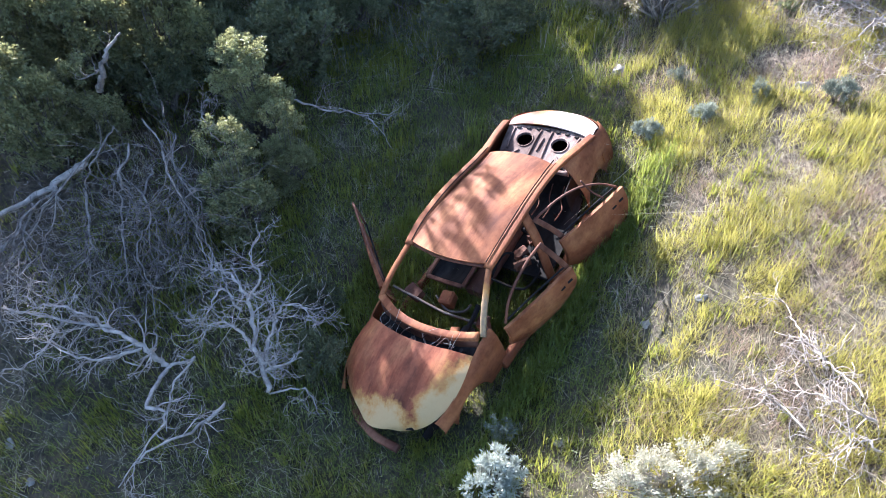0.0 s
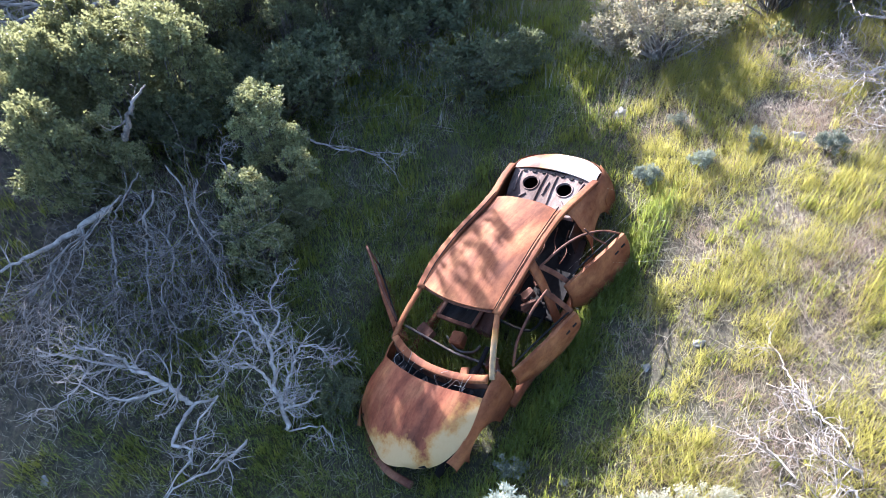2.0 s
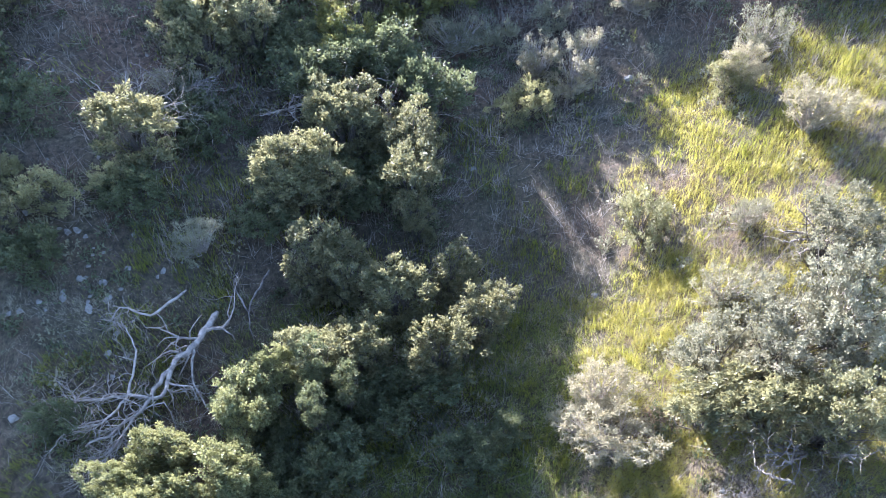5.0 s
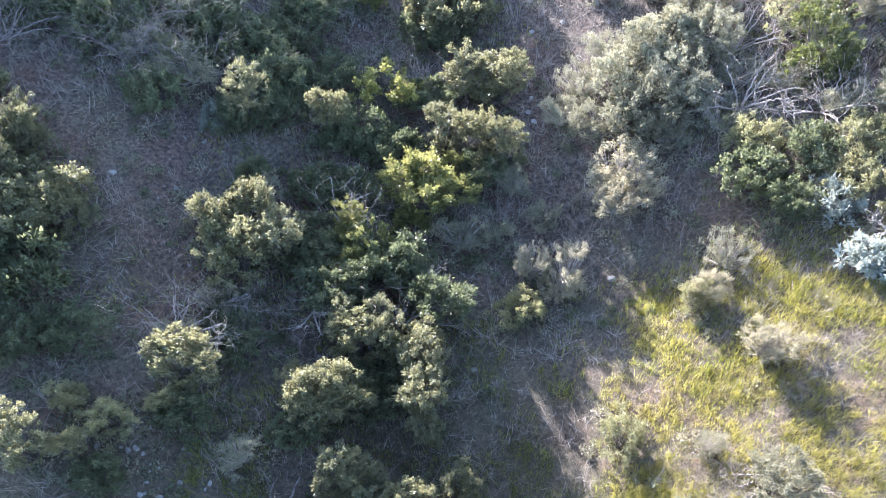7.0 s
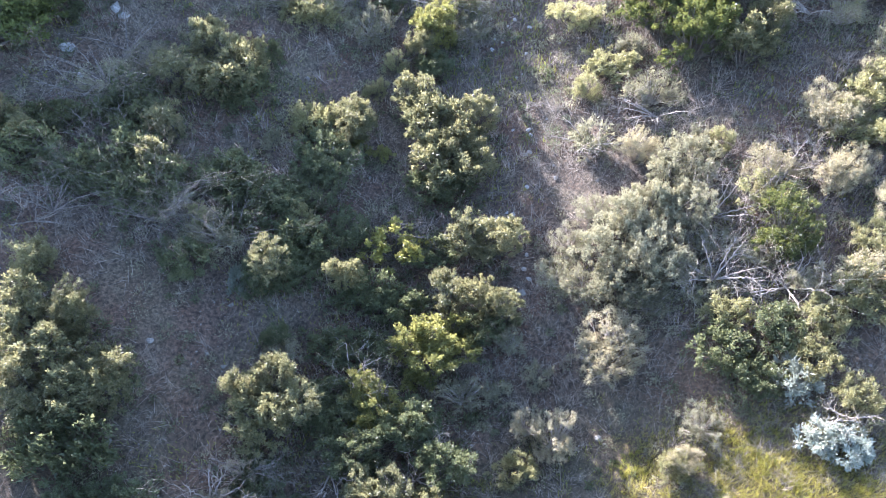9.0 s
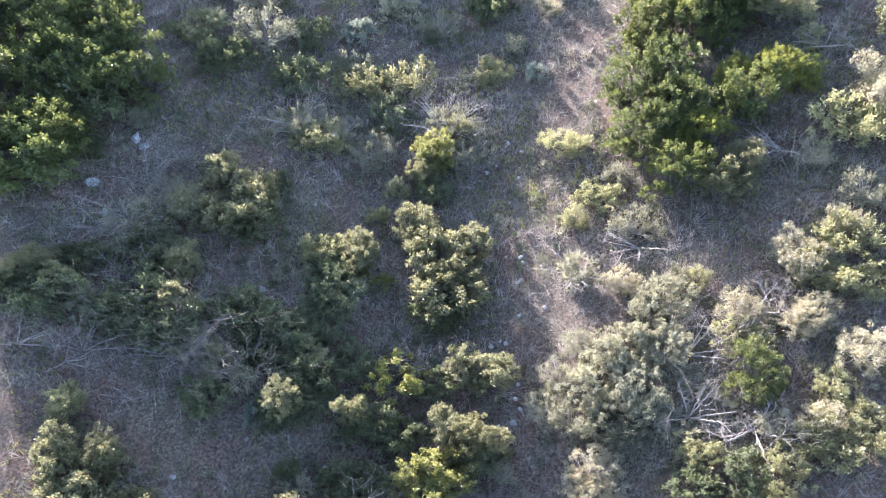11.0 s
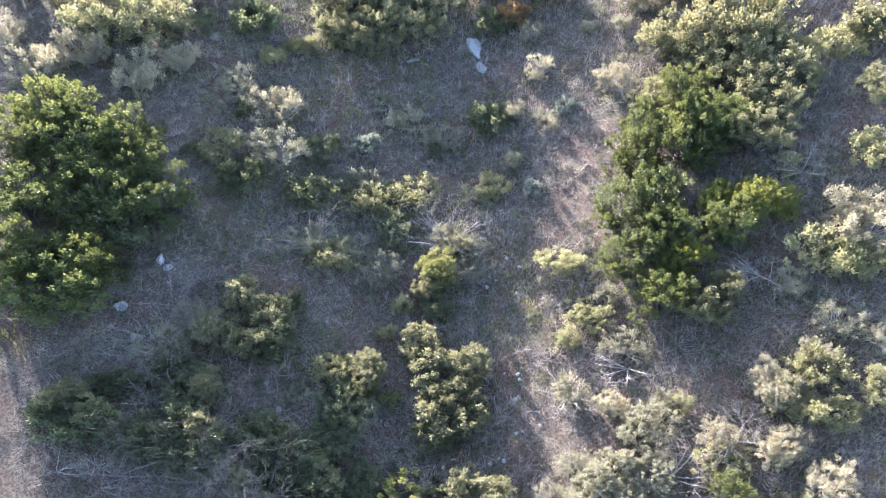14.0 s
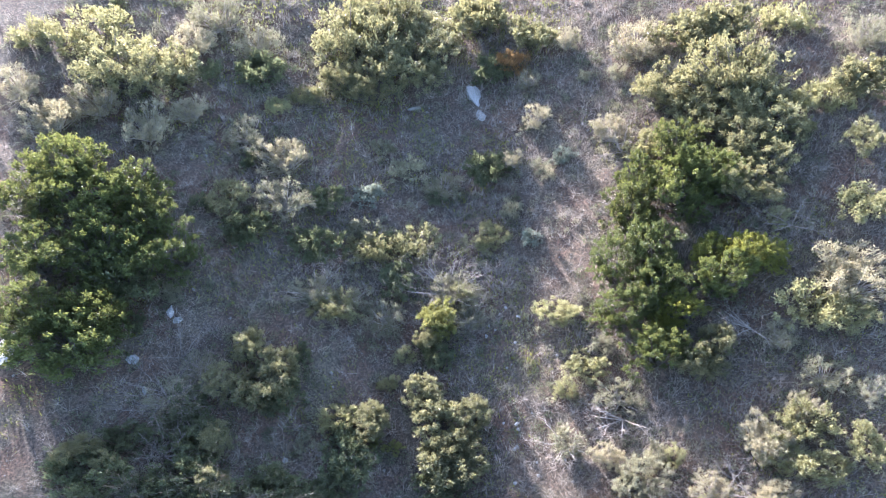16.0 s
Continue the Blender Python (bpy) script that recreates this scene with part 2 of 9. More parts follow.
# ---- plants ----
def tube(verts, faces, pts, radii, sides=5):
    """A tapered tube along pts, added to the lists."""
    base, a = len(verts), None
    for k, p in enumerate(pts):
        p = Vector(p)
        d = (Vector(pts[min(k + 1, len(pts) - 1)]) - Vector(pts[max(k - 1, 0)])).normalized()
        a = d.orthogonal() if a is None else a - d * a.dot(d)
        a = a.normalized() if a.length > 1e-6 else d.orthogonal().normalized()
        b = d.cross(a)
        for s in range(sides):
            ang = 2 * math.pi * s / sides
            verts.append(tuple(p + (a * math.cos(ang) + b * math.sin(ang)) * radii[k]))
    for k in range(len(pts) - 1):
        for s in range(sides):
            i, j = base + k * sides + s, base + k * sides + (s + 1) % sides
            faces.append((i, j, j + sides, i + sides))
    faces.append(tuple(range(base + sides * (len(pts) - 1), base + sides * len(pts))))


def leaves_mesh(name, pos, out, length, width, rng, droop=0.8, tris=2):
    """Many small folded leaves at pos, each pointing roughly along out."""
    n = len(pos)
    d = out + droop * rng.normal(size=(n, 3))
    d /= np.linalg.norm(d, axis=1)[:, None] + 1e-9
    r = rng.normal(size=(n, 3))
    side = np.cross(d, r)
    side /= np.linalg.norm(side, axis=1)[:, None] + 1e-9
    up = np.cross(side, d)
    ln = (length * rng.uniform(0.7, 1.3, n))[:, None]
    wd = (width * rng.uniform(0.7, 1.3, n))[:, None]
    if tris == 1:
        v = np.stack([pos - side * wd * 0.5, pos + side * wd * 0.5 + up * wd * 0.2, pos + d * ln], 1).reshape(-1, 3)
        return mesh_from(name, v, np.arange(n * 3).reshape(-1, 3))
    v = np.stack([pos, pos + d * ln * 0.5 + side * wd * 0.5 + up * wd * 0.12, pos + d * ln, pos + d * ln * 0.5 - side * wd * 0.5 + up * wd * 0.12], 1).reshape(-1, 3)
    f = np.arange(n * 4).reshape(-1, 4)
    return mesh_from(name, v, f)


def crown_points(rng, lumps, clumps, inner=0.25):
    """Twig-tip places on an uneven dome of unit radius and height, and the way each points."""
    pts, ways = [], []
    k = 0
    while len(pts) < clumps and k < clumps * 30:
        k += 1
        c, r = lumps[rng.randint(len(lumps))]
        w = rng.normal(size=3)
        w /= np.linalg.norm(w)
        if w[2] < -0.35:
            continue
        depth = 1.0 if rng.rand() > inner else rng.uniform(0.45, 0.9)
        p = np.array(c) + np.array(w) * r * depth * rng.uniform(0.86, 1.12) * np.array([1, 1, 1.0])
        if p[2] < 0.04:
            continue
        pts.append(p)
        ways.append(w + np.array([0, 0, 0.55]))
    return np.array(pts), np.array(ways)


# each kind: material, clumps, leaves a clump, clump size, leaf length, leaf width, lumps, twig share, triangles a leaf
KINDS = {
    "oak": (OAK, 115, 46, 0.11, 0.072, 0.052, 11, 0.15, 1),
    "oak_big": (OAK, 250, 46, 0.075, 0.042, 0.031, 16, 0.1, 1),
    "oak_near": (OAKNEAR, 175, 52, 0.12, 0.066, 0.055, 12, 0.06, 2),
    "sumac": (SUMAC, 240, 44, 0.07, 0.046, 0.033, 13, 0.05, 1),
    "olive": (OLIVE, 110, 42, 0.11, 0.064, 0.042, 9, 0.15, 1),
    "pale": (PALE, 140, 42, 0.095, 0.055, 0.027, 10, 0.4, 1),
    "grey": (GREYLEAF, 110, 38, 0.105, 0.056, 0.026, 10, 0.4, 1),
    "sage_big": (GREYLEAF, 240, 46, 0.08, 0.047, 0.03, 14, 0.03, 1),
    "silver": (SILVER, 60, 42, 0.13, 0.17, 0.055, 5, 0.3, 2),
    "yellow": (YELLOW, 45, 60, 0.10, 0.085, 0.055, 9, 0.7, 2),
    "low": (DUSKY, 28, 50, 0.20, 0.12, 0.075, 5, 0.4, 1),
    "lowgrey": (GREYLEAF, 32, 42, 0.18, 0.14, 0.05, 5, 0.6, 1),
    "lowpale": (PALE, 32, 42, 0.18, 0.14, 0.05, 5, 0.6, 1),
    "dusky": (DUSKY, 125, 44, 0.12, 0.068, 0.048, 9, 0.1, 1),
}
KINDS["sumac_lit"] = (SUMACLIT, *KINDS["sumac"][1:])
# Oak crown shape whose sunlit look is coloured into all its leaves.
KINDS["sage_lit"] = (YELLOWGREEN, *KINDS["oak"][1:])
KINDS["sagewhite"] = (CREAM, 190, 40, 0.085, 0.06, 0.02, 9, 0.3, 2)
KINDS["bluesage"] = (BLUESAGE, 40, 40, 0.15, 0.17, 0.06, 5, 0.3, 2)
KINDS["yellowgreen"] = (YELLOWGREEN, 60, 60, 0.12, 0.09, 0.05, 5, 0.2, 1)
KINDS["russet"] = (RUSSETLEAF, *KINDS["olive"][1:])
PROTO = {}
SPOTS = []          # kind, x, y, width of every crown, for the litter under it


def shrub_meshes(kind, tall, seed):
    """Crown and branchwork of one shrub of unit radius and the height tall."""
    mat, clumps, per, size, ll, lw, nl, twig, tris = KINDS[kind]
    rng = np.random.RandomState(seed)
    lumps = [((0, 0, max(tall - 0.55, 0.4)), 0.5)]
    if tall > 1.4:
        lumps.append(((0, 0, 0.6), 0.6))
    for a in range(nl):
        ang, rad = 2 * math.pi * (a + rng.uniform(-0.4, 0.4)) / nl, rng.uniform(0.35, 0.68)
        lumps.append(((rad * math.cos(ang), rad * math.sin(ang), rng.uniform(0.22 + 0.15 * (tall - 1), max(tall - 0.34, 0.4))), rng.uniform(0.22, 0.38)))
    pts, ways = crown_points(rng, lumps, int(clumps * (0.65 + 0.35 * tall)))
    pos, out = np.repeat(pts, per, 0), np.repeat(ways, per, 0)
    off = rng.normal(size=pos.shape)
    off *= (rng.rand(len(off)) ** 0.5 / (np.linalg.norm(off, axis=1) + 1e-9))[:, None]
    grow = np.repeat(rng.uniform(0.6, 1.35, len(pts)), per)[:, None]
    pos = pos + off * size * grow + out * (rng.rand(len(off))[:, None] - 0.4) * size * 1.1
    pos[:, 2] = np.maximum(pos[:, 2], 0.02)
    crown = leaves_mesh("crown", pos, out * 0.8 + off * 0.8, ll, lw, rng, tris=tris)
    crown.materials.append(mat)
    v, f = [], []
    for i, p in enumerate(pts):
        if i % 6 and rng.rand() > twig:
            continue
        base = Vector((rng.normal() * 0.06, rng.normal() * 0.06, -0.08))
        mid = Vector(p) * 0.5 + Vector((rng.normal() * 0.07, rng.normal() * 0.07, -0.04))
        tip = Vector(p) * (1.0 + 0.12 * rng.rand())
        tube(v, f, [base, base.lerp(mid, 0.6) + Vector((rng.normal() * 0.04, rng.normal() * 0.04, 0)), mid, tip], [0.030, 0.022, 0.014, 0.004], 3)
    wood = mesh_from("branchwork", v, f, True)
    wood.materials.append(DEADWOOD if kind in ("pale", "grey", "sagewhite") else BARK)
    return crown, wood


def shrub(kind, label, group, *crowns, category="shrub"):
    """One plant; each of its crowns is x, y, width, depth and height in metres."""
    x0, y0 = sum(c[0] for c in crowns) / len(crowns), sum(c[1] for c in crowns) / len(crowns)
    z0 = float(ground_z(x0, y0)) - 0.03
    ob = thing("shrub", label, category, pose(x0, y0, z0), group)
    for x, y, width, depth, height in crowns:
        rng = random.Random(int(x * 131) * 7 + int(y * 17))
        SPOTS.append((kind, x, y, width))
        tall = min((0.7, 1.1, 1.6, 2.2, 3.1, 4.4), key=lambda q: abs(q - 2 * height / width))
        key = (kind, tall, rng.randrange(3))
        if key not in PROTO:
            PROTO[key] = shrub_meshes(kind, tall, 100 + 10 * list(KINDS).index(kind) + key[2] + int(tall * 1000))
        turn = rng.randrange(4)
        if turn % 2:
            width, depth = depth, width
        m = pose(x - x0, y - y0, float(ground_z(x, y)) - 0.03 - z0, 0, 0, 90 * turn) @ Matrix.Diagonal((width / 2, depth / 2, height / tall, 1))
        for name, me in zip(("crown", "branchwork"), PROTO[key]):
            piece = new(name, me)
            piece.parent = ob
            piece.matrix_basis = m
    return ob


def dead_branches(rng, origin, way, length, radius, level, v, f, wander=0.35, flat=0.25):
    """A crooked bare limb that forks into thinner ones."""
    pts, radii, d, p = [Vector(origin)], [radius], Vector(way).normalized(), Vector(origin)
    steps = 5 if level else 4
    for s in range(steps):
        d = (d + Vector((rng.gauss(0, wander), rng.gauss(0, wander), rng.gauss(0, wander * flat)))).normalized()
        p = p + d * length / steps
        pts.append(p.copy())
        radii.append(max(radius * (1 - 0.8 * (s + 1) / steps), 0.003))
        if level and s >= 0:
            for _ in range(rng.choice((0, 1, 1, 2))):
                e = (d + Vector((rng.gauss(0, 0.75), rng.gauss(0, 0.75), rng.gauss(0, 0.75 * flat) + 0.1))).normalized()
                dead_branches(rng, p, e, length * rng.uniform(0.4, 0.75), radii[-1] * 0.8, level - 1, v, f, wander, flat)
    tube(v, f, pts, radii, 5 if level > 1 else 3)


def dead_shrub(x, y, fan, turn, length, level, label, spread_deg=70, radius=0.035, lift=0.25, seed=0, flat=0.3, limbs=5, name="dead_shrub", category="dead shrub", up=0.05, mat=None):
    """A dead, leafless shrub whose limbs fan out round the heading turn (degrees, 0 ahead, 90 left)."""
    rng = random.Random(seed + int(x * 50) + int(y * 90))
    ob = thing(name, label, category, pose(x, y, float(ground_z(x, y)) + up))
    for k in range(limbs):
        a = radians(turn + (rng.uniform(-1, 1) if limbs < 3 else (2 * k / (limbs - 1) - 1)) * spread_deg / 2 * fan)
        v, f = [], []
        way = (-math.sin(a), math.cos(a), lift + rng.uniform(-0.1, 0.15))
        dead_branches(rng, (0, 0, 0), way, length * rng.uniform(0.7, 1.1), radius * rng.uniform(0.7, 1.1), level, v, f, 0.30, flat)
        part("limb", mesh_from("limb", v, f, True), mat or DEADWOOD, ob)
    return ob



def limb(owner, pts, radius, twigs, reach, wood=None):
    """One crooked bare limb of a dead plant along plan points (x, y, height over the ground), with side twigs."""
    rng = random.Random(int(pts[0][0] * 97 + pts[-1][1] * 61) + twigs)
    pts = [Vector((x, y, float(ground_z(x, y)) + h)) for x, y, h in pts]
    at = owner.matrix_basis.translation
    fine = []
    for k in range(len(pts) - 1):
        p0, p1, p2, p3 = pts[max(k - 1, 0)], pts[k], pts[k + 1], pts[min(k + 2, len(pts) - 1)]
        for s in range(6):
            q = s / 6
            c = 0.5 * ((2 * p1) + (p2 - p0) * q + (2 * p0 - 5 * p1 + 4 * p2 - p3) * q * q + (3 * p1 - p0 - 3 * p2 + p3) * q ** 3)
            j = 0.012 + 0.10 * radius
            fine.append(c + Vector((rng.gauss(0, j), rng.gauss(0, j), rng.gauss(0, j * 0.6))))
    fine.append(pts[-1])
    fine = [p - at for p in fine]
    radii = [max(radius * (1 - 0.78 * k / (len(fine) - 1)) * rng.uniform(0.9, 1.1), 0.004) for k in range(len(fine))]
    radii[0] *= 0.55
    v, f = [], []
    tube(v, f, fine, radii, 7)
    for _ in range(int(twigs * 0.7)):
        k = min(int(len(fine) * rng.uniform(0.15, 1.0)), len(fine) - 2)
        d = (fine[k + 1] - fine[k]).normalized()
        way = d * rng.uniform(0.2, 1.0) + Vector((rng.gauss(0, 0.8), rng.gauss(0, 0.8), rng.gauss(0, 0.35)))
        dead_branches(rng, fine[k], way, reach * rng.uniform(0.6, 1.5), max(radii[k] * 0.6, 0.006), 1, v, f, 0.40, 0.6)
    return part("limb", mesh_from("limb", v, f, True), wood or DEADWOOD, owner)


# ---- burnt-out car ----
def rust_material(name, dark, mid, light, rough=0.75, paint=None, mask=None, mask2=None):
    """Burnt rusty sheet metal; paint shows where mask (built from object coordinates) is high."""
    mat, nodes, links, bsdf = material(name, rough)
    a = noise_node(nodes, links, 1.9, 4.0, 0.55, stretch=(0.7, 1.3, 1.0))
    b = noise_node(nodes, links, 22.0, 6.0, 0.7)
    c = noise_node(nodes, links, 150.0, 3.0, 0.6)
    col = ramp(nodes, links, a.outputs["Fac"], [(0.30, dark), (0.5, mid), (0.72, light)]).outputs[0]
    spots = ramp(nodes, links, b.outputs["Fac"], [(0.30, (0.72, 0.68, 0.68)), (0.5, (1.0, 1.0, 1.0)), (0.74, (1.18, 1.15, 1.12))])
    col = mix(nodes, links, 0.75, col, spots.outputs[0], "MULTIPLY")
    d = noise_node(nodes, links, 5.0, 5.0, 0.6, stretch=(0.5, 2.2, 1.0))
    streak = ramp(nodes, links, d.outputs["Fac"], [(0.40, (0.70, 0.62, 0.58)), (0.52, (1.0, 1.0, 1.0)), (0.66, (1.22, 1.28, 1.30))])
    col = mix(nodes, links, 0.8, col, streak.outputs[0], "MULTIPLY")
    if paint:
        tc = nodes.new("ShaderNodeTexCoord")
        sep = nodes.new("ShaderNodeSeparateXYZ")
        links.new(tc.outputs["Object"], sep.inputs[0])
        n2 = noise_node(nodes, links, 4.5, 5.0, 0.65)
        dot = nodes.new("ShaderNodeVectorMath")
        dot.operation = "DOT_PRODUCT"
        links.new(tc.outputs["Object"], dot.inputs[0])
        dot.inputs[1].default_value = mask[:3]
        off = nodes.new("ShaderNodeMath")
        off.operation = "ADD"
        links.new(dot.outputs["Value"], off.inputs[0])
        off.inputs[1].default_value = mask[3]
        if mask2:
            dot2 = nodes.new("ShaderNodeVectorMath")
            dot2.operation = "DOT_PRODUCT"
            links.new(tc.outputs["Object"], dot2.inputs[0])
            dot2.inputs[1].default_value = mask2[:3]
            off2 = nodes.new("ShaderNodeMath")
            off2.operation = "ADD"
            links.new(dot2.outputs["Value"], off2.inputs[0])
            off2.inputs[1].default_value = mask2[3]
            top = nodes.new("ShaderNodeMath")
            top.operation = "MAXIMUM"
            links.new(off.outputs[0], top.inputs[0])
            links.new(off2.outputs[0], top.inputs[1])
            off = top
        wob = nodes.new("ShaderNodeMath")
        wob.operation = "MULTIPLY_ADD"
        links.new(n2.outputs["Fac"], wob.inputs[0])
        wob.inputs[1].default_value = mask[4]
        links.new(off.outputs[0], wob.inputs[2])
        stain = ramp(nodes, links, wob.outputs[0], [(0.34, (0, 0, 0)), (0.50, (1, 1, 1))])
        clear = ramp(nodes, links, wob.outputs[0], [(0.46, (0, 0, 0)), (0.62, (1, 1, 1))])
        col = mix(nodes, links, stain.outputs[0], col, (0.40, 0.20, 0.055))
        dirty = mix(nodes, links, ramp(nodes, links, b.outputs["Fac"], [(0.42, (0, 0, 0)), (0.66, (0.75, 0.75, 0.75))]).outputs[0], paint, (0.42, 0.27, 0.12))
        col = mix(nodes, links, clear.outputs[0], col, dirty)
        rr = nodes.new("ShaderNodeMapRange")
        links.new(clear.outputs[0], rr.inputs["Value"])
        rr.inputs["To Min"].default_value, rr.inputs["To Max"].default_value = rough, 0.62
        links.new(rr.outputs[0], bsdf.inputs["Roughness"])
    links.new(col, bsdf.inputs["Base Color"])
    bsdf.inputs["Specular IOR Level"].default_value = 0.14
    add = nodes.new("ShaderNodeMath")
    add.operation = "MULTIPLY_ADD"
    links.new(c.outputs["Fac"], add.inputs[0])
    add.inputs[1].default_value = 0.4
    links.new(b.outputs["Fac"], add.inputs[2])
    bump(nodes, links, bsdf, add.outputs[0], 0.35, 0.004)
    return mat


RD, RM, RL = (0.11, 0.036, 0.017), (0.215, 0.075, 0.030), (0.35, 0.152, 0.060)
RUST = rust_material("rusted_steel", RD, RM, RL)
RUST_DARK = rust_material("dark_rusted_steel", (0.05, 0.025, 0.018), (0.12, 0.05, 0.03), (0.20, 0.09, 0.05))
RUST_HOOD = rust_material("rusted_hood", RD, (0.235, 0.07, 0.03), RL, 0.55, (0.44, 0.29, 0.13), (1.5, 0.22, 0.0, -1.47, 0.95), (0.7, 2.0, 0.0, -1.50))
RUST_TRUNK = rust_material("rusted_trunk", RD, RM, RL, 0.55, (0.50, 0.455, 0.41), (0.0, 1.1, 0.0, 0.62, 0.35))
RUST_PILLAR = rust_material("flaking_pillar", RD, RM, RL, 0.6, (0.24, 0.165, 0.095), (1.3, 0.0, 0.0, 0.80, 0.5))
BARE = rust_material("scorched_bare_metal", (0.07, 0.042, 0.033), (0.18, 0.12, 0.095), (0.36, 0.28, 0.235), 0.8)
CHAR = rust_material("charred_metal", (0.007, 0.0065, 0.0065), (0.016, 0.014, 0.013), (0.04, 0.033, 0.028), 0.95)
ALLOY = rust_material("melted_alloy", (0.04, 0.033, 0.028), (0.10, 0.08, 0.066), (0.24, 0.20, 0.17), 0.8)

CAR_F, CAR_L, CAR_U = Vector((-0.5398, -0.8373, -0.0864)), Vector((0.7703, -0.5328, 0.3505)), Vector((-0.3395, 0.1227, 0.9326))
CLEAR = 0.62                       # height of the windscreen base over the car's underside
CAR_AT = Vector((-0.202, 4.312, -0.144)) - CAR_U * CLEAR
car = thing("car_wreck", "burnt-out rusty sedan shell with open doors, sunk in grass", "car",
            Matrix(((CAR_F.x, CAR_L.x, CAR_U.x, CAR_AT.x), (CAR_F.y, CAR_L.y, CAR_U.y, CAR_AT.y), (CAR_F.z, CAR_L.z, CAR_U.z, CAR_AT.z), (0, 0, 0, 1))))


def sheet(fn, nu, nv, thick=0.015, keep=None):
    """A sheet-metal panel: fn(u, v) gives points for u, v in 0..1 (x ahead, y left, z over the windscreen base)."""
    bm = bmesh.new()
    rows = [[bm.verts.new(Vector(fn(i / nu, j / nv)) + Vector((0, 0, CLEAR))) for j in range(nv + 1)] for i in range(nu + 1)]
    for i in range(nu):
        for j in range(nv):
            if keep is None or keep((i + 0.5) / nu, (j + 0.5) / nv):
                bm.faces.new((rows[i][j], rows[i + 1][j], rows[i + 1][j + 1], rows[i][j + 1]))
    bmesh.ops.delete(bm, geom=[v for v in bm.verts if not v.link_faces], context="VERTS")
    bmesh.ops.recalc_face_normals(bm, faces=bm.faces)
    if sum(f.normal.z for f in bm.faces) < 0:
        bmesh.ops.reverse_faces(bm, faces=bm.faces)
    for v in bm.verts:
        v.co += v.normal * (0.007 * noise.noise(v.co * 3.3) + 0.003 * noise.noise(v.co * 9.0))
    bmesh.ops.solidify(bm, geom=bm.faces[:], thickness=thick)
    for f in bm.faces:
        f.smooth = True
    for e in bm.edges:
        if len(e.link_faces) == 2 and e.calc_face_angle(0) > 0.7:
            e.smooth = False
    return bm


def bar(pts, w, h, sides=8, up=(0, 0, 1), lift=CLEAR, taper=1.0, power=0.6):
    """A bent bar with a rounded rectangular section w wide and h high."""
    pts = [Vector(p) + Vector((0, 0, lift)) for p in pts]
    fine = []
    for k in range(len(pts) - 1):
        p0, p1, p2, p3 = pts[max(k - 1, 0)], pts[k], pts[k + 1], pts[min(k + 2, len(pts) - 1)]
        for s in range(4):
            q = s / 4
            fine.append(0.5 * ((2 * p1) + (p2 - p0) * q + (2 * p0 - 5 * p1 + 4 * p2 - p3) * q * q + (3 * p1 - p0 - 3 * p2 + p3) * q ** 3))
    fine.append(pts[-1])
    bm = bmesh.new()
    rings = []
    for k, p in enumerate(fine):
        d = (fine[min(k + 1, len(fine) - 1)] - fine[max(k - 1, 0)]).normalized()
        a = d.cross(Vector(up)).normalized()
        b = a.cross(d)
        s = 1 + (taper - 1) * k / (len(fine) - 1)
        ring = []
        for q in range(sides):
            t = 2 * math.pi * (q + 0.5) / sides
            cx, cy = math.cos(t), math.sin(t)
            ring.append(bm.verts.new(p + a * (w / 2 * s * math.copysign(abs(cx) ** power, cx)) + b * (h / 2 * s * math.copysign(abs(cy) ** power, cy))))
        rings.append(ring)
    for r0, r1 in zip(rings, rings[1:]):
        for q in range(sides):
            bm.faces.new((r0[q], r0[(q + 1) % sides], r1[(q + 1) % sides], r1[q]))
    bm.faces.new(rings[0][::-1])
    bm.faces.new(rings[-1])
    rough = 0.10 * min(w, h)
    for v in bm.verts:
        v.co += Vector((noise.noise(v.co * 9.0), noise.noise(v.co * 9.0 + Vector((5, 0, 0))), noise.noise(v.co * 9.0 + Vector((0, 5, 0))))) * rough
    for f in bm.faces:
        f.smooth = len(f.verts) == 4
    bmesh.ops.recalc_face_normals(bm, faces=bm.faces)
    return bm


def block(center, size, turn=0.0, bevel=0.012, squash=0.0, seed=1):
    """A small bevelled, slightly dented box."""
    r = random.Random(seed)
    bm = bmesh.new()
    bmesh.ops.create_cube(bm, size=1.0)
    bmesh.ops.bevel(bm, geom=bm.edges[:], offset=bevel / max(size), segments=1, affect="EDGES")
    for v in bm.verts:
        v.co = Vector((v.co.x * size[0], v.co.y * size[1], v.co.z * size[2])) + Vector((r.uniform(-1, 1), r.uniform(-1, 1), r.uniform(-1, 1))) * squash
    bm.transform(pose(center[0], center[1], center[2] + CLEAR, 0, 0, turn))
    return bm


def curve_at(table, x):
    """Straight interpolation in rows of (x, values...), x falling."""
    for (x0, *a), (x1, *b) in zip(table, table[1:]):
        if x0 >= x >= x1:
            q = (x0 - x) / (x0 - x1)
            return [i + (j - i) * q for i, j in zip(a, b)]
    return table[-1][1:] if x < table[-1][0] else table[0][1:]


def hood_half(u):
    return 0.71 + 0.07 * math.sin(math.pi * u * 0.85) - 0.33 * u ** 3.4 - 0.13 * u ** 12


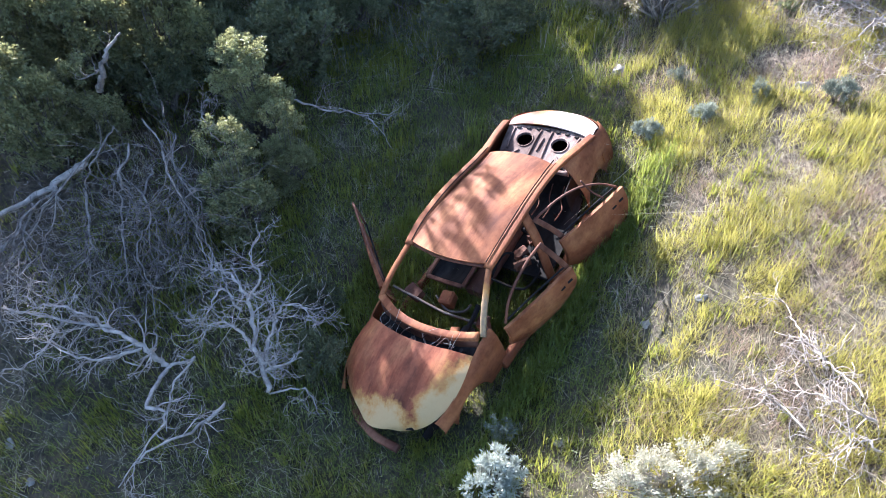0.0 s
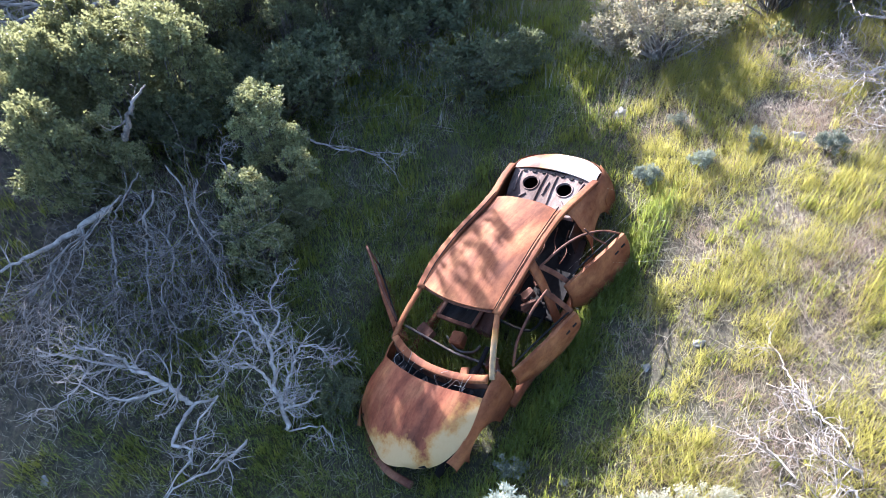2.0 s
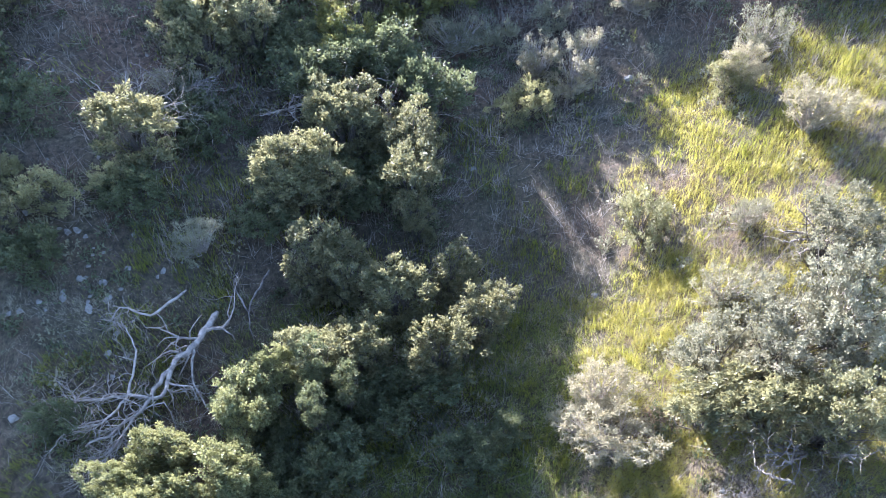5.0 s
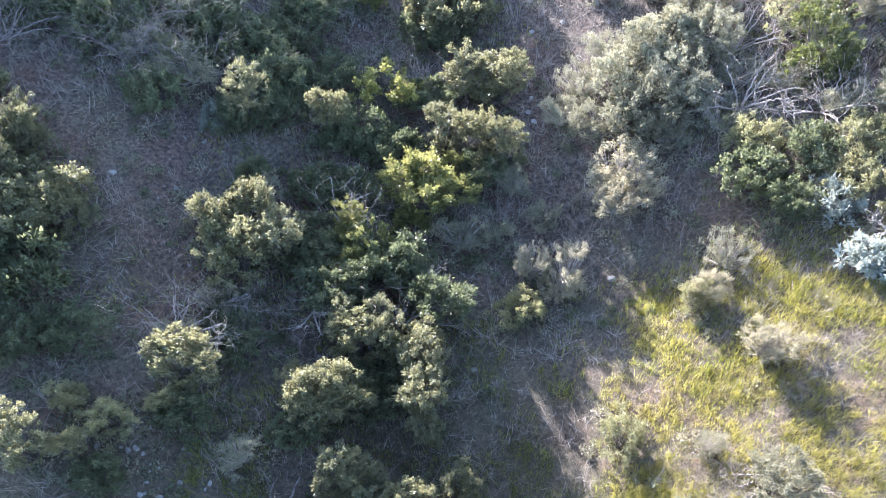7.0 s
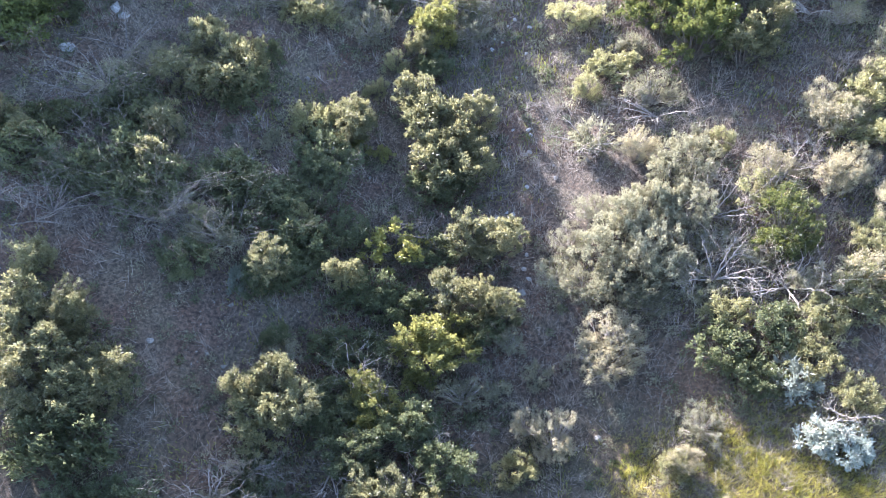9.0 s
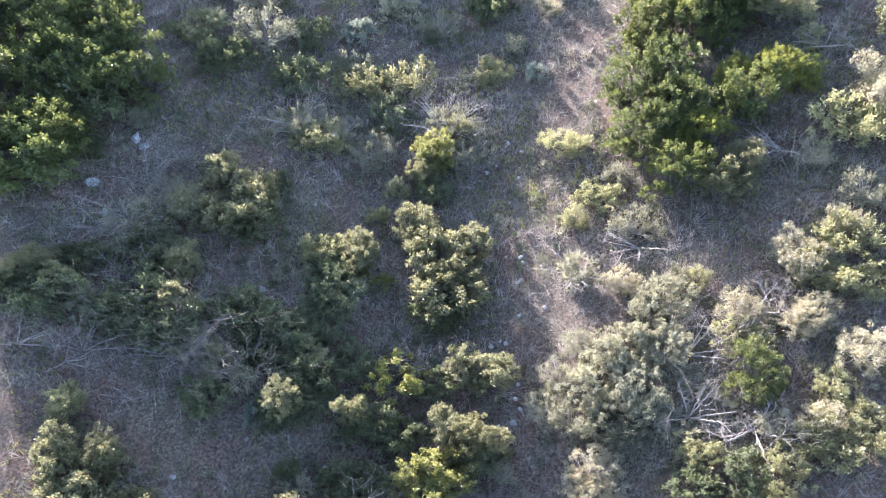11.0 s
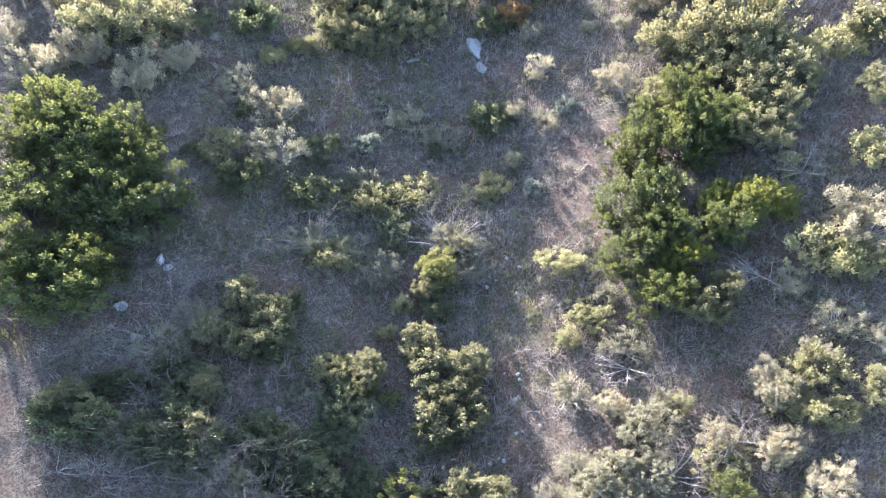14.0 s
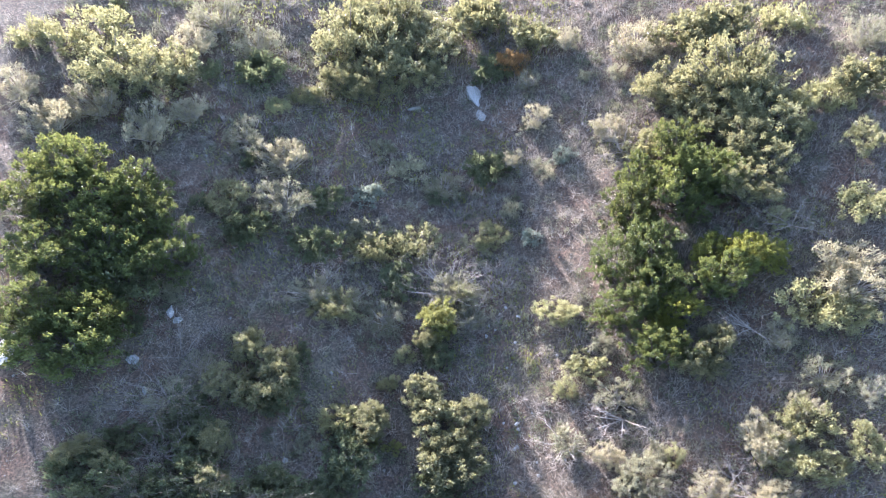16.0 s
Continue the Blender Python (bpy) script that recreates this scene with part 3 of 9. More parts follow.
def hood_point(u, v):
    s = 2 * v - 1
    xr, xf = 0.26 - 0.13 * s * s, 1.19 - 0.13 * s * s
    z = 0.035 - 0.10 * u - 0.22 * u ** 2.3 - 0.055 * s * s - 0.07 * max(0.0, abs(s) - 0.70) / 0.30
    z += 0.012 * math.exp(-((abs(s) - 0.35) / 0.08) ** 2) * (1 - u)
    dent = -0.02 * math.exp(-((u - 0.75) ** 2 + (v - 0.3) ** 2) / 0.03)
    return (xr + (xf - xr) * u, hood_half(u) * s, z + dent)


part("hood", sheet(hood_point, 26, 30), RUST_HOOD, car, "rusty hood with cream paint left along its front")
part("windscreen_beam", bar([(-0.10, -0.69, 0.0), (0.03, -0.40, 0.01), (0.09, 0.0, 0.015), (0.05, 0.40, 0.01), (-0.06, 0.69, -0.01)], 0.092, 0.055, power=0.3), RUST, car)
part("firewall", sheet(lambda u, v: (0.10 - 0.13 * (2 * v - 1) ** 2 + 0.05 * u, (2 * v - 1) * 0.68, -0.03 - 0.33 * u), 5, 14, 0.012), RUST_DARK, car)
part("scuttle_tray", sheet(lambda u, v: (0.14 + 0.16 * u - 0.13 * (2 * v - 1) ** 2, (2 * v - 1) * 0.66, -0.13 - 0.05 * u), 3, 14, 0.012), CHAR, car)


def fender(side):
    def point(u, v):
        x = -0.20 + (1.08 if side > 0 else 1.15) * u
        hu = min(max((x - 0.15) / 1.0, 0), 1)
        y_in = hood_half(hu) - 0.015 if x > 0.13 else 0.715 + 0.03 * (0.13 - x)
        y_in = min(y_in, 0.77)
        y_out = 0.81 - 0.06 * u ** 3
        zt = -0.025 - 0.065 * u - 0.26 * u ** 2.0
        edge = -0.10 - 0.10 * hu - 0.22 * hu ** 2.3
        blend = min(max((x - 0.02) / 0.2, 0), 1)
        zt = zt + (edge - zt) * blend
        zb = -0.60
        if abs(x - 0.42) < 0.29:
            zb = -0.62 + 0.85 * math.sqrt(0.29 ** 2 - (x - 0.42) ** 2)
        elif x > 0.42:
            zb = -0.46
        zb = min(zb, zt - 0.20)
        if v < 0.4:
            q = v / 0.4
            return (x, side * (y_in + (y_out - 0.02 - y_in) * q), zt - 0.10 * q * q)
        q = (v - 0.4) / 0.6
        return (x, side * (y_out - 0.02 + 0.02 * math.sin(math.pi * q) - 0.03 * q), zt - 0.10 + (zb - zt + 0.10) * q)
    return sheet(point, 30, 12, 0.012)


for side in (1, -1):
    part("fender", fender(side), RUST, car)
    part("sill", bar([(-0.10, side * 0.78, -0.55), (-1.2, side * 0.80, -0.56), (-2.25, side * 0.79, -0.55)], 0.11, 0.12), RUST, car)
    part("roof_rail", bar([(-0.66, side * 0.545, 0.335), (-1.0, side * 0.568, 0.385), (-1.5, side * 0.578, 0.39), (-2.0, side * 0.575, 0.335), (-2.35, side * 0.605, 0.225), (-2.70, side * 0.67, 0.09), (-3.0, side * 0.715, -0.01)], 0.11, 0.042, power=0.35), RUST, car)
    part("drip_channel", bar([(-0.70, side * 0.512, 0.375), (-1.0, side * 0.524, 0.418), (-1.5, side * 0.53, 0.428), (-2.0, side * 0.525, 0.375), (-2.28, side * 0.53, 0.30)], 0.006, 0.016), CHAR, car)
    part("windscreen_pillar", bar([(-0.08, side * 0.725, -0.03), (-0.25, side * 0.675, 0.105), (-0.45, side * 0.62, 0.22), (-0.68, side * 0.55, 0.335)], 0.066, 0.036, power=0.4), RUST_PILLAR if side > 0 else RUST, car, "pillar with flaking cream paint" if side > 0 else "")
    part("door_pillar", bar([(-1.40, side * 0.59, 0.36), (-1.34, side * 0.70, 0.10), (-1.28, side * 0.76, -0.20), (-1.26, side * 0.78, -0.55)], 0.05, 0.13, up=(1, 0, 0)), RUST, car)


def roof_point(u, v):
    s = 2 * v - 1
    x0, x1 = -0.60 - 0.10 * s * s, -2.30 + 0.04 * s * s
    z = 0.385 + 0.075 * math.sin(math.pi * min(u * 0.62 + 0.19, 1)) ** 1.5 - 0.13 * u ** 2.2 - 0.05 * s * s + 0.006 * math.sin(9 * u + 5 * v)
    return (x0 + (x1 - x0) * u, 0.522 * s * (1 + 0.02 * u), z)


part("roof", sheet(roof_point, 24, 20, 0.02), RUST, car, "scorched orange-brown roof panel")

QUARTER_TOP = [(-2.05, 0.60, 0.30), (-2.40, 0.635, 0.19), (-2.70, 0.69, 0.075), (-2.98, 0.72, -0.015), (-3.30, 0.69, -0.06), (-3.52, 0.60, -0.12), (-3.72, 0.46, -0.22)]


def quarter(side):
    def point(u, v):
        x = -2.28 - 1.44 * u
        yt, zt = curve_at(QUARTER_TOP, x)
        yo = 0.85 - 0.03 * u - 0.36 * max(0.0, (u - 0.6) / 0.4) ** 2.0
        zs = -0.20 - 0.04 * u
        zb = -0.60 + 0.05 * u
        if abs(x + 2.62) < 0.33:
            zb = -0.62 + math.sqrt(0.33 ** 2 - (x + 2.62) ** 2)
        if v < 0.45:
            q = v / 0.45
            return (x, side * (yt + (yo - yt) * q ** 0.8), zt + (zs - zt) * q ** 1.3)
        q = (v - 0.45) / 0.55
        return (x, side * (yo + 0.015 * math.sin(math.pi * q) - 0.02 * q), zs + (zb - zs) * q)
    return sheet(point, 30, 14, 0.012)


for side in (1, -1):
    q = part("quarter_panel", quarter(side), RUST, car)
    part("fuel_flap", sheet(lambda u, v: (-2.93 - 0.15 * u, side * (0.853 - 0.02 * u), -0.22 - 0.14 * v), 3, 3, 0.01), RUST, q)


def trunk_point(u, v):
    s = 2 * v - 1
    x0, x1 = -3.06 + 0.09 * s * s, -3.72 + 0.22 * abs(s) ** 3
    z = 0.005 + 0.02 * math.sin(math.pi * u) - 0.17 * u ** 3 - 0.05 * s * s
    return (x0 + (x1 - x0) * u, s * (0.69 - 0.10 * u ** 2), z)


part("trunk_lid", sheet(trunk_point, 16, 22, 0.02), RUST_TRUNK, car, "bleached trunk lid, rusty towards one side")
part("tail_panel", sheet(lambda u, v: (-3.72 + 0.20 * abs(2 * v - 1) ** 3 + 0.02 * u, (2 * v - 1) * 0.58, -0.17 - 0.36 * u), 6, 16, 0.015), RUST, car)


def shelf_mesh():
    """The parcel shelf with two round speaker openings cut through it."""
    bm = bmesh.new()
    loops = [[(-2.40, -0.58), (-2.40, 0.58), (-2.70, 0.63), (-2.99, 0.67), (-3.05, 0.35), (-3.07, 0.0), (-3.05, -0.35), (-2.99, -0.67), (-2.70, -0.63)]]
    for cy in (-0.29, 0.29):
        loops.append([(-2.79 + 0.098 * math.cos(2 * math.pi * k / 28), cy + 0.118 * math.sin(2 * math.pi * k / 28)) for k in range(28)])
    edges = []
    for loop in loops:
        vs = [bm.verts.new((x, y, CLEAR - 0.045)) for x, y in loop]
        edges += [bm.edges.new((vs[k], vs[(k + 1) % len(vs)])) for k in range(len(vs))]
    bmesh.ops.triangle_fill(bm, use_beauty=True, use_dissolve=False, edges=edges)
    bmesh.ops.recalc_face_normals(bm, faces=bm.faces)
    if sum(f.normal.z for f in bm.faces) < 0:
        bmesh.ops.reverse_faces(bm, faces=bm.faces)
    bmesh.ops.solidify(bm, geom=bm.faces[:], thickness=0.012)
    return bm


shelf = part("parcel_shelf", shelf_mesh(), BARE, car, "bare scorched metal parcel shelf with two speaker holes")
for cy in (-0.29, 0.29):
    ring = [(-2.79 + 0.112 * math.cos(a * math.pi / 8), cy + 0.133 * math.sin(a * math.pi / 8), -0.038) for a in range(17)]
    part("speaker_rim", bar(ring, 0.016, 0.012), BARE, shelf)
for k, (x0, y0, x1, y1) in enumerate(((-2.50, -0.12, -2.98, -0.10), (-2.50, 0.10, -2.98, 0.08), (-2.46, -0.45, -2.62, -0.30), (-2.46, 0.45, -2.62, 0.30), (-2.60, -0.50, -2.95, -0.54), (-2.60, 0.50, -2.95, 0.54), (-2.64, -0.02, -2.86, 0.0))):
    part("rib", bar([(x0, y0, -0.04), ((x0 + x1) / 2, (y0 + y1) / 2, -0.034), (x1, y1, -0.04)], 0.03, 0.022), BARE, shelf)
for k in range(7):
    part("slot_plate", block((-3.0 + 0.012 * abs(k - 3), -0.48 + 0.16 * k, -0.035), (0.03, 0.06, 0.014), 0, 0.004, 0, k), CHAR, shelf)
part("seat_bulkhead", bar([(-2.40, -0.60, -0.04), (-2.38, -0.2, -0.035), (-2.38, 0.2, -0.035), (-2.40, 0.60, -0.04)], 0.05, 0.05), BARE, car)
for k in range(6):
    part("bulkhead_bracket", block((-2.46, -0.45 + 0.18 * k, -0.035), (0.05, 0.075, 0.025), 5 * k, 0.006, 0.003, 20 + k), CHAR if k % 2 else BARE, car)
part("trunk_floor", sheet(lambda u, v: (-2.35 - 1.3 * u, (2 * v - 1) * 0.66, -0.42 + 0.02 * math.sin(12 * u)), 10, 8, 0.012), CHAR, car)
part("rear_floor", sheet(lambda u, v: (-1.20 - 1.15 * u, (2 * v - 1) * 0.74, -0.46 + 0.10 * u * u), 10, 8, 0.012), CHAR, car)
part("seat_back_panel", sheet(lambda u, v: (-2.30 - 0.10 * u, (2 * v - 1) * 0.62, -0.42 + 0.37 * u), 5, 8, 0.012), CHAR, car)
part("header_rail", bar([(-0.70, -0.50, 0.315), (-0.62, 0.0, 0.355), (-0.70, 0.50, 0.315)], 0.06, 0.03), RUST_DARK, car)
part("roof_bow", bar([(-1.5, -0.52, 0.36), (-1.5, 0.0, 0.40), (-1.5, 0.52, 0.36)], 0.07, 0.02), RUST_DARK, car)
part("front_crossmember", bar([(0.72, -0.80, -0.42), (1.02, -0.52, -0.46), (1.20, -0.10, -0.48), (1.22, 0.30, -0.50)], 0.09, 0.06), RUST_DARK, car)
part("radiator_support", bar([(0.80, -0.62, -0.26), (1.04, -0.30, -0.33), (1.08, 0.10, -0.34), (1.0, 0.42, -0.34)], 0.05, 0.05), CHAR, car)

for side in (1, -1):
    part("wheel_house", sheet(lambda u, v: (-2.15 - 1.0 * u, side * 0.64, -0.62 + 0.55 * v), 6, 4, 0.012), CHAR, car)
    part("inner_wing", sheet(lambda u, v: (0.05 + 0.95 * u, side * (0.62 - 0.12 * u), -0.58 + 0.34 * v - 0.20 * u * v), 6, 4, 0.012), CHAR, car)

# what is left of the cabin
tray = part("seat_tray", sheet(lambda u, v: (-0.72 - 0.42 * u, -0.60 + 0.52 * v, -0.33 + 0.05 * u - 0.07 * math.sin(math.pi * u) * math.sin(math.pi * v)), 10, 10, 0.012), CHAR, car, "charred seat pan")
for a, b in (((-0.70, -0.60, -0.30), (-0.70, -0.08, -0.30)), ((-1.14, -0.58, -0.26), (-1.14, -0.08, -0.26)), ((-0.70, -0.60, -0.30), (-1.14, -0.60, -0.26)), ((-0.70, -0.07, -0.30), (-1.14, -0.07, -0.26))):
    part("pan_edge", bar([a, [(p + q) / 2 + 0.012 for p, q in zip(a, b)], b], 0.05, 0.03, power=0.35), RUST_DARK, tray)
part("seat_rail", bar([(-0.62, -0.74, -0.46), (-1.0, -0.73, -0.44), (-1.25, -0.62, -0.30), (-1.30, -0.58, -0.12)], 0.05, 0.04), RUST, car)
part("console_box", block((-0.50, -0.16, -0.33), (0.17, 0.17, 0.15), 12, 0.02, 0.006, 3), RUST, car)
part("bracket_box", block((-0.44, -0.60, -0.30), (0.14, 0.24, 0.09), -18, 0.015, 0.012, 4), RUST_DARK, car)
part("dash_tube", bar([(-0.36, -0.82, -0.18), (-0.34, -0.45, -0.24), (-0.32, -0.10, -0.30), (-0.33, 0.30, -0.30), (-0.30, 0.60, -0.28)], 0.030, 0.026), ALLOY, car, "scorched grey dashboard tube")
part("dash_tube", bar([(-0.47, -0.28, -0.26), (-0.38, -0.10, -0.34), (-0.42, 0.12, -0.32), (-0.50, 0.20, -0.26)], 0.026, 0.026), ALLOY, car)
part("steering_column", bar([(-0.05, 0.36, -0.25), (-0.30, 0.36, -0.22), (-0.48, 0.36, -0.16)], 0.05, 0.05), CHAR, car)
part("pedal_box", block((-0.14, 0.20, -0.33), (0.13, 0.10, 0.12), 25, 0.012, 0.008, 5), RUST, car)
part("heater_case", block((-0.20, 0.34, -0.36), (0.15, 0.16, 0.14), -10, 0.02, 0.02, 6), CHAR, car)
part("burnt_lump", block((-0.36, 0.46, -0.30), (0.16, 0.13, 0.10), 30, 0.03, 0.025, 7), RUST_DARK, car)
tw = random.Random(3)
for k in range(9):
    y0, x0 = tw.uniform(-0.55, 0.45), 0.20
    part("dry_twig", bar([(x0, y0, -0.10), (x0 - 0.06, y0 + tw.uniform(-0.05, 0.15), 0.0), (x0 - tw.uniform(0.0, 0.2), y0 + tw.uniform(0.0, 0.25), tw.uniform(0.04, 0.16))], 0.006, 0.006, taper=0.4), DEADWOOD, car, "dry pale twig")
for k in range(4):
    part("wiring_strand", bar([(0.24 + 0.02 * k, -0.45 + 0.22 * k, -0.10), (0.18, -0.38 + 0.24 * k, -0.02 + 0.03 * (k % 2)), (0.10, -0.20 + 0.2 * k, 0.02), (0.22, -0.02 + 0.18 * k, -0.09)], 0.007, 0.007), BARE if k % 2 else CHAR, car)
for k in range(10):
    part("melted_lump", block((0.20 - 0.12 * (k / 4.5 - 1) ** 2 + 0.05 * (k % 2), -0.55 + 0.122 * k, -0.11), (0.06, 0.05 + 0.01 * (k % 3), 0.05), 37 * k, 0.012, 0.012, 30 + k), ALLOY if k % 3 == 1 else CHAR, car)
for k in range(5):
    part("cabin_debris", block((-1.5 - 0.13 * k, 0.5 - 0.19 * k, -0.40), (0.12, 0.09, 0.07), 50 * k, 0.015, 0.02, 50 + k), RUST_DARK if k % 2 else CHAR, car)


deb = random.Random(8)
for k in range(16):
    part("cabin_debris", block((-1.25 - 1.0 * deb.random(), -0.6 + 1.2 * deb.random(), -0.37 + 0.05 * deb.random()), (deb.uniform(0.06, 0.22), deb.uniform(0.04, 0.14), deb.uniform(0.03, 0.10)), deb.uniform(0, 180), 0.012, 0.018, 80 + k), deb.choice((CHAR, CHAR, RUST_DARK)), car)
for k in range(7):
    y0 = -0.55 + 0.18 * k
    part("seat_spring", bar([(-1.9, y0, -0.30), (-2.05, y0 + 0.05, -0.25), (-2.18, y0 - 0.03, -0.26), (-2.28, y0 + 0.03, -0.12)], 0.014, 0.014), RUST_DARK, car)
part("tunnel", bar([(-0.75, 0.0, -0.46), (-1.2, 0.0, -0.42), (-1.9, 0.0, -0.40)], 0.24, 0.16), RUST_DARK, car)
part("seat_frame", bar([(-0.95, 0.16, -0.36), (-0.95, 0.60, -0.36), (-1.30, 0.62, -0.34), (-1.32, 0.14, -0.34), (-0.97, 0.14, -0.36)], 0.026, 0.026), CHAR, car)


def taper_tail():
    """The shell narrows towards the tail, which the fall has pushed askew."""
    for ob in car.children_recursive:
        for v in ob.data.vertices:
            x, y, z = v.co
            k1 = float(smooth(-x, 0.8, 2.3))
            k2 = float(smooth(-x, 1.9, 3.05))
            v.co = (x if x > -3.0 else -3.0 + (x + 3.0) * 0.63, y * (1 - 0.13 * k1) - 0.15 * k2, z + 0.035 * k2)


taper_tail()


def door(hinge, end, lean, length, drop, label, frame_front, post_front=False, mat=RUST):
    """A car door: outer skin, inner skin, thin window frame and handle slots. hinge, end: the belt line's ends; lean: up along the skin."""
    p0, p1 = Vector(hinge), Vector(end)
    d = (p1 - p0).normalized()
    h = Vector(lean).normalized()
    h = (h - d * h.dot(d)).normalized()
    n = d.cross(h) if (d.cross(h)).y * p0.y > 0 else h.cross(d)

    upright = (h + Vector((0, -0.45, 0)) * (1 if p0.y > 0 else 0)).normalized()

    def at(a, b, c=0.0):
        return p0 + d * a + (h if b <= 0 else upright) * b + n * c

    def skin(u, v):
        a, b = length * u, -drop * v
        b *= 1 - 0.18 * max(0.0, (u - 0.75) / 0.25) ** 2 - 0.30 * max(0.0, 1 - u / 0.22)
        return at(a - 0.10 * max(0.0, v - 0.3) * u * u, b, 0.055 * math.sin(math.pi * (0.12 + 0.8 * v)) - 0.03 * v * v + 0.010 * math.sin(3 * u))
    ob = part("door", sheet(skin, 18, 12, 0.05), mat, car, label)
    if post_front:
        top = [at(-0.03, 0.36), at(length * 0.30, 0.36), at(length * 0.60, 0.30), at(length * 0.84, 0.16), at(length - 0.02, -0.01)]
        post = [at(0.08, -0.02), at(0.03, 0.18), at(-0.04, 0.37)]
        part("quarter_light_bar", bar([at(length * 0.68, 0.34), at(length * 0.70, 0.16), at(length * 0.76, 0.0)], 0.02, 0.02, up=n), RUST_DARK, ob)
    else:
        top = [at(frame_front, 0.0), at(frame_front + 0.22, 0.20), at(length * 0.62, 0.36), at(length - 0.09, 0.43)]
        post = [at(length - 0.02, -0.02), at(length - 0.05, 0.21), at(length - 0.09, 0.44)]
    part("window_frame", bar(top, 0.022, 0.03, up=n), RUST_DARK, ob)
    part("frame_post", bar(post, 0.065, 0.02, up=n), RUST_DARK, ob)
    part("belt_seal", bar([at(0.05, 0.008, -0.01), at(length * 0.5, 0.016, -0.01), at(length - 0.05, 0.008, -0.01)], 0.02, 0.02), CHAR, ob)
    for a, b in ((length - 0.09, -0.10), (length - 0.20, -0.12)):
        part("handle_slot", bar([at(a - 0.03, b, 0.092), at(a, b, 0.093), at(a + 0.03, b + 0.005, 0.092)], 0.026, 0.03, up=n), CHAR, ob)
    return ob


door((-0.30, 0.80, -0.10), (-1.22, 1.09, -0.07), (0.0, 0.10, 0.95), 0.97, 0.46, "rusty front door hanging ajar", 0.05)
door((-1.47, 0.83, -0.03), (-2.36, 1.11, -0.01), (0.0, -0.06, 1.0), 0.95, 0.54, "rusty rear door hanging ajar", 0.10, True)
door((-0.28, -0.82, -0.06), (-0.96, -1.66, 0.02), (-0.08, -0.05, 1.0), 1.08, 0.50, "rusty door swung wide open", 0.05)


# ---- shrubs ----
shrub("oak_near", "dense dark-green scrub oak with small stiff leaves, several crowns", "chaparral shrubs", (-3.81, 10.04, 1.32, 1.49, 2.20), (-5.00, 8.93, 1.40, 0.98, 2.20), (-5.93, 8.32, 1.03, 0.72, 2.07), (-5.27, 7.82, 1.32, 0.93, 2.20), (-3.90, 8.58, 1.40, 1.15, 2.20), (-4.49, 8.07, 1.43, 1.00, 2.20))
shrub("oak_near", "dense dark-green scrub oak with small stiff leaves", "chaparral shrubs", (-2.44, 7.57, 0.99, 0.88, 1.97), (-1.98, 6.87, 0.75, 0.60, 1.51), (-2.46, 6.10, 0.96, 0.81, 1.92))
shrub("oak_near", "dense dark-green scrub oak with small stiff leaves", "chaparral shrubs", (-4.85, 6.71, 1.25, 0.88, 2.20), (-4.31, 7.01, 0.92, 0.77, 1.84))
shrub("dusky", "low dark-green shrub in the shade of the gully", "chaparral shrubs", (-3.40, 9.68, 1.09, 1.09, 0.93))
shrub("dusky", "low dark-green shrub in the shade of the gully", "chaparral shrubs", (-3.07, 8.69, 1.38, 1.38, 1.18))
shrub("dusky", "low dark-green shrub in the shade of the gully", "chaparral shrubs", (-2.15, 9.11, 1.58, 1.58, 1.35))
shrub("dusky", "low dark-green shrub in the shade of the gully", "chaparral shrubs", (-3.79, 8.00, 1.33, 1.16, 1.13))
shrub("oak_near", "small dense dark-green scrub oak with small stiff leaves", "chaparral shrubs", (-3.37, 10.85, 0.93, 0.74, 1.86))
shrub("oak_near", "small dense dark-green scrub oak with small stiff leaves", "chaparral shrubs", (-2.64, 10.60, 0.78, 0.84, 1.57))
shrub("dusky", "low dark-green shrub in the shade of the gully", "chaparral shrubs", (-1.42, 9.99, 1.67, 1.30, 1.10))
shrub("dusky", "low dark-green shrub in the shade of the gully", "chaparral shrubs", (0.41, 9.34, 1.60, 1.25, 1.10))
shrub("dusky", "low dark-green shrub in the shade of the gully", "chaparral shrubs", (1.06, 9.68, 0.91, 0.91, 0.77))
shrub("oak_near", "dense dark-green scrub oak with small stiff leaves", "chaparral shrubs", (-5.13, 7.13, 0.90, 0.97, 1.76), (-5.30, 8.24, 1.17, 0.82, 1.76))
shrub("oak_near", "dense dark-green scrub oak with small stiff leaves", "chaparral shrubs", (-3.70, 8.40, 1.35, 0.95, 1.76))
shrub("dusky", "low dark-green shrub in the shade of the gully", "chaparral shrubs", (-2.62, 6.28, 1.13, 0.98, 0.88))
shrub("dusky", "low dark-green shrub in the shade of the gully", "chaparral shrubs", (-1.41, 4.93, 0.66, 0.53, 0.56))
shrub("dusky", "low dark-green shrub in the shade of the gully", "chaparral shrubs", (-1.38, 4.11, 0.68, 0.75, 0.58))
shrub("sagewhite", "pale silvery sage bush in dry grass", "silvery sage plants", (1.93, 2.24, 1.41, 0.99, 0.56))
shrub("silver", "small silvery-leaved white sage plant", "silvery sage plants", (0.47, 2.61, 0.60, 0.62, 0.51))
shrub("bluesage", "small blue-green leafy sage plant", "silvery sage plants", (0.57, 3.16, 0.43, 0.34, 0.37))
shrub("bluesage", "small blue-green leafy sage plant", "silvery sage plants", (4.25, 6.33, 0.39, 0.37, 0.33))
shrub("bluesage", "small blue-green leafy sage plant", "silvery sage plants", (2.45, 6.73, 0.41, 0.34, 0.35))
shrub("bluesage", "small blue-green leafy sage plant", "silvery sage plants", (3.04, 6.71, 0.40, 0.35, 0.34))
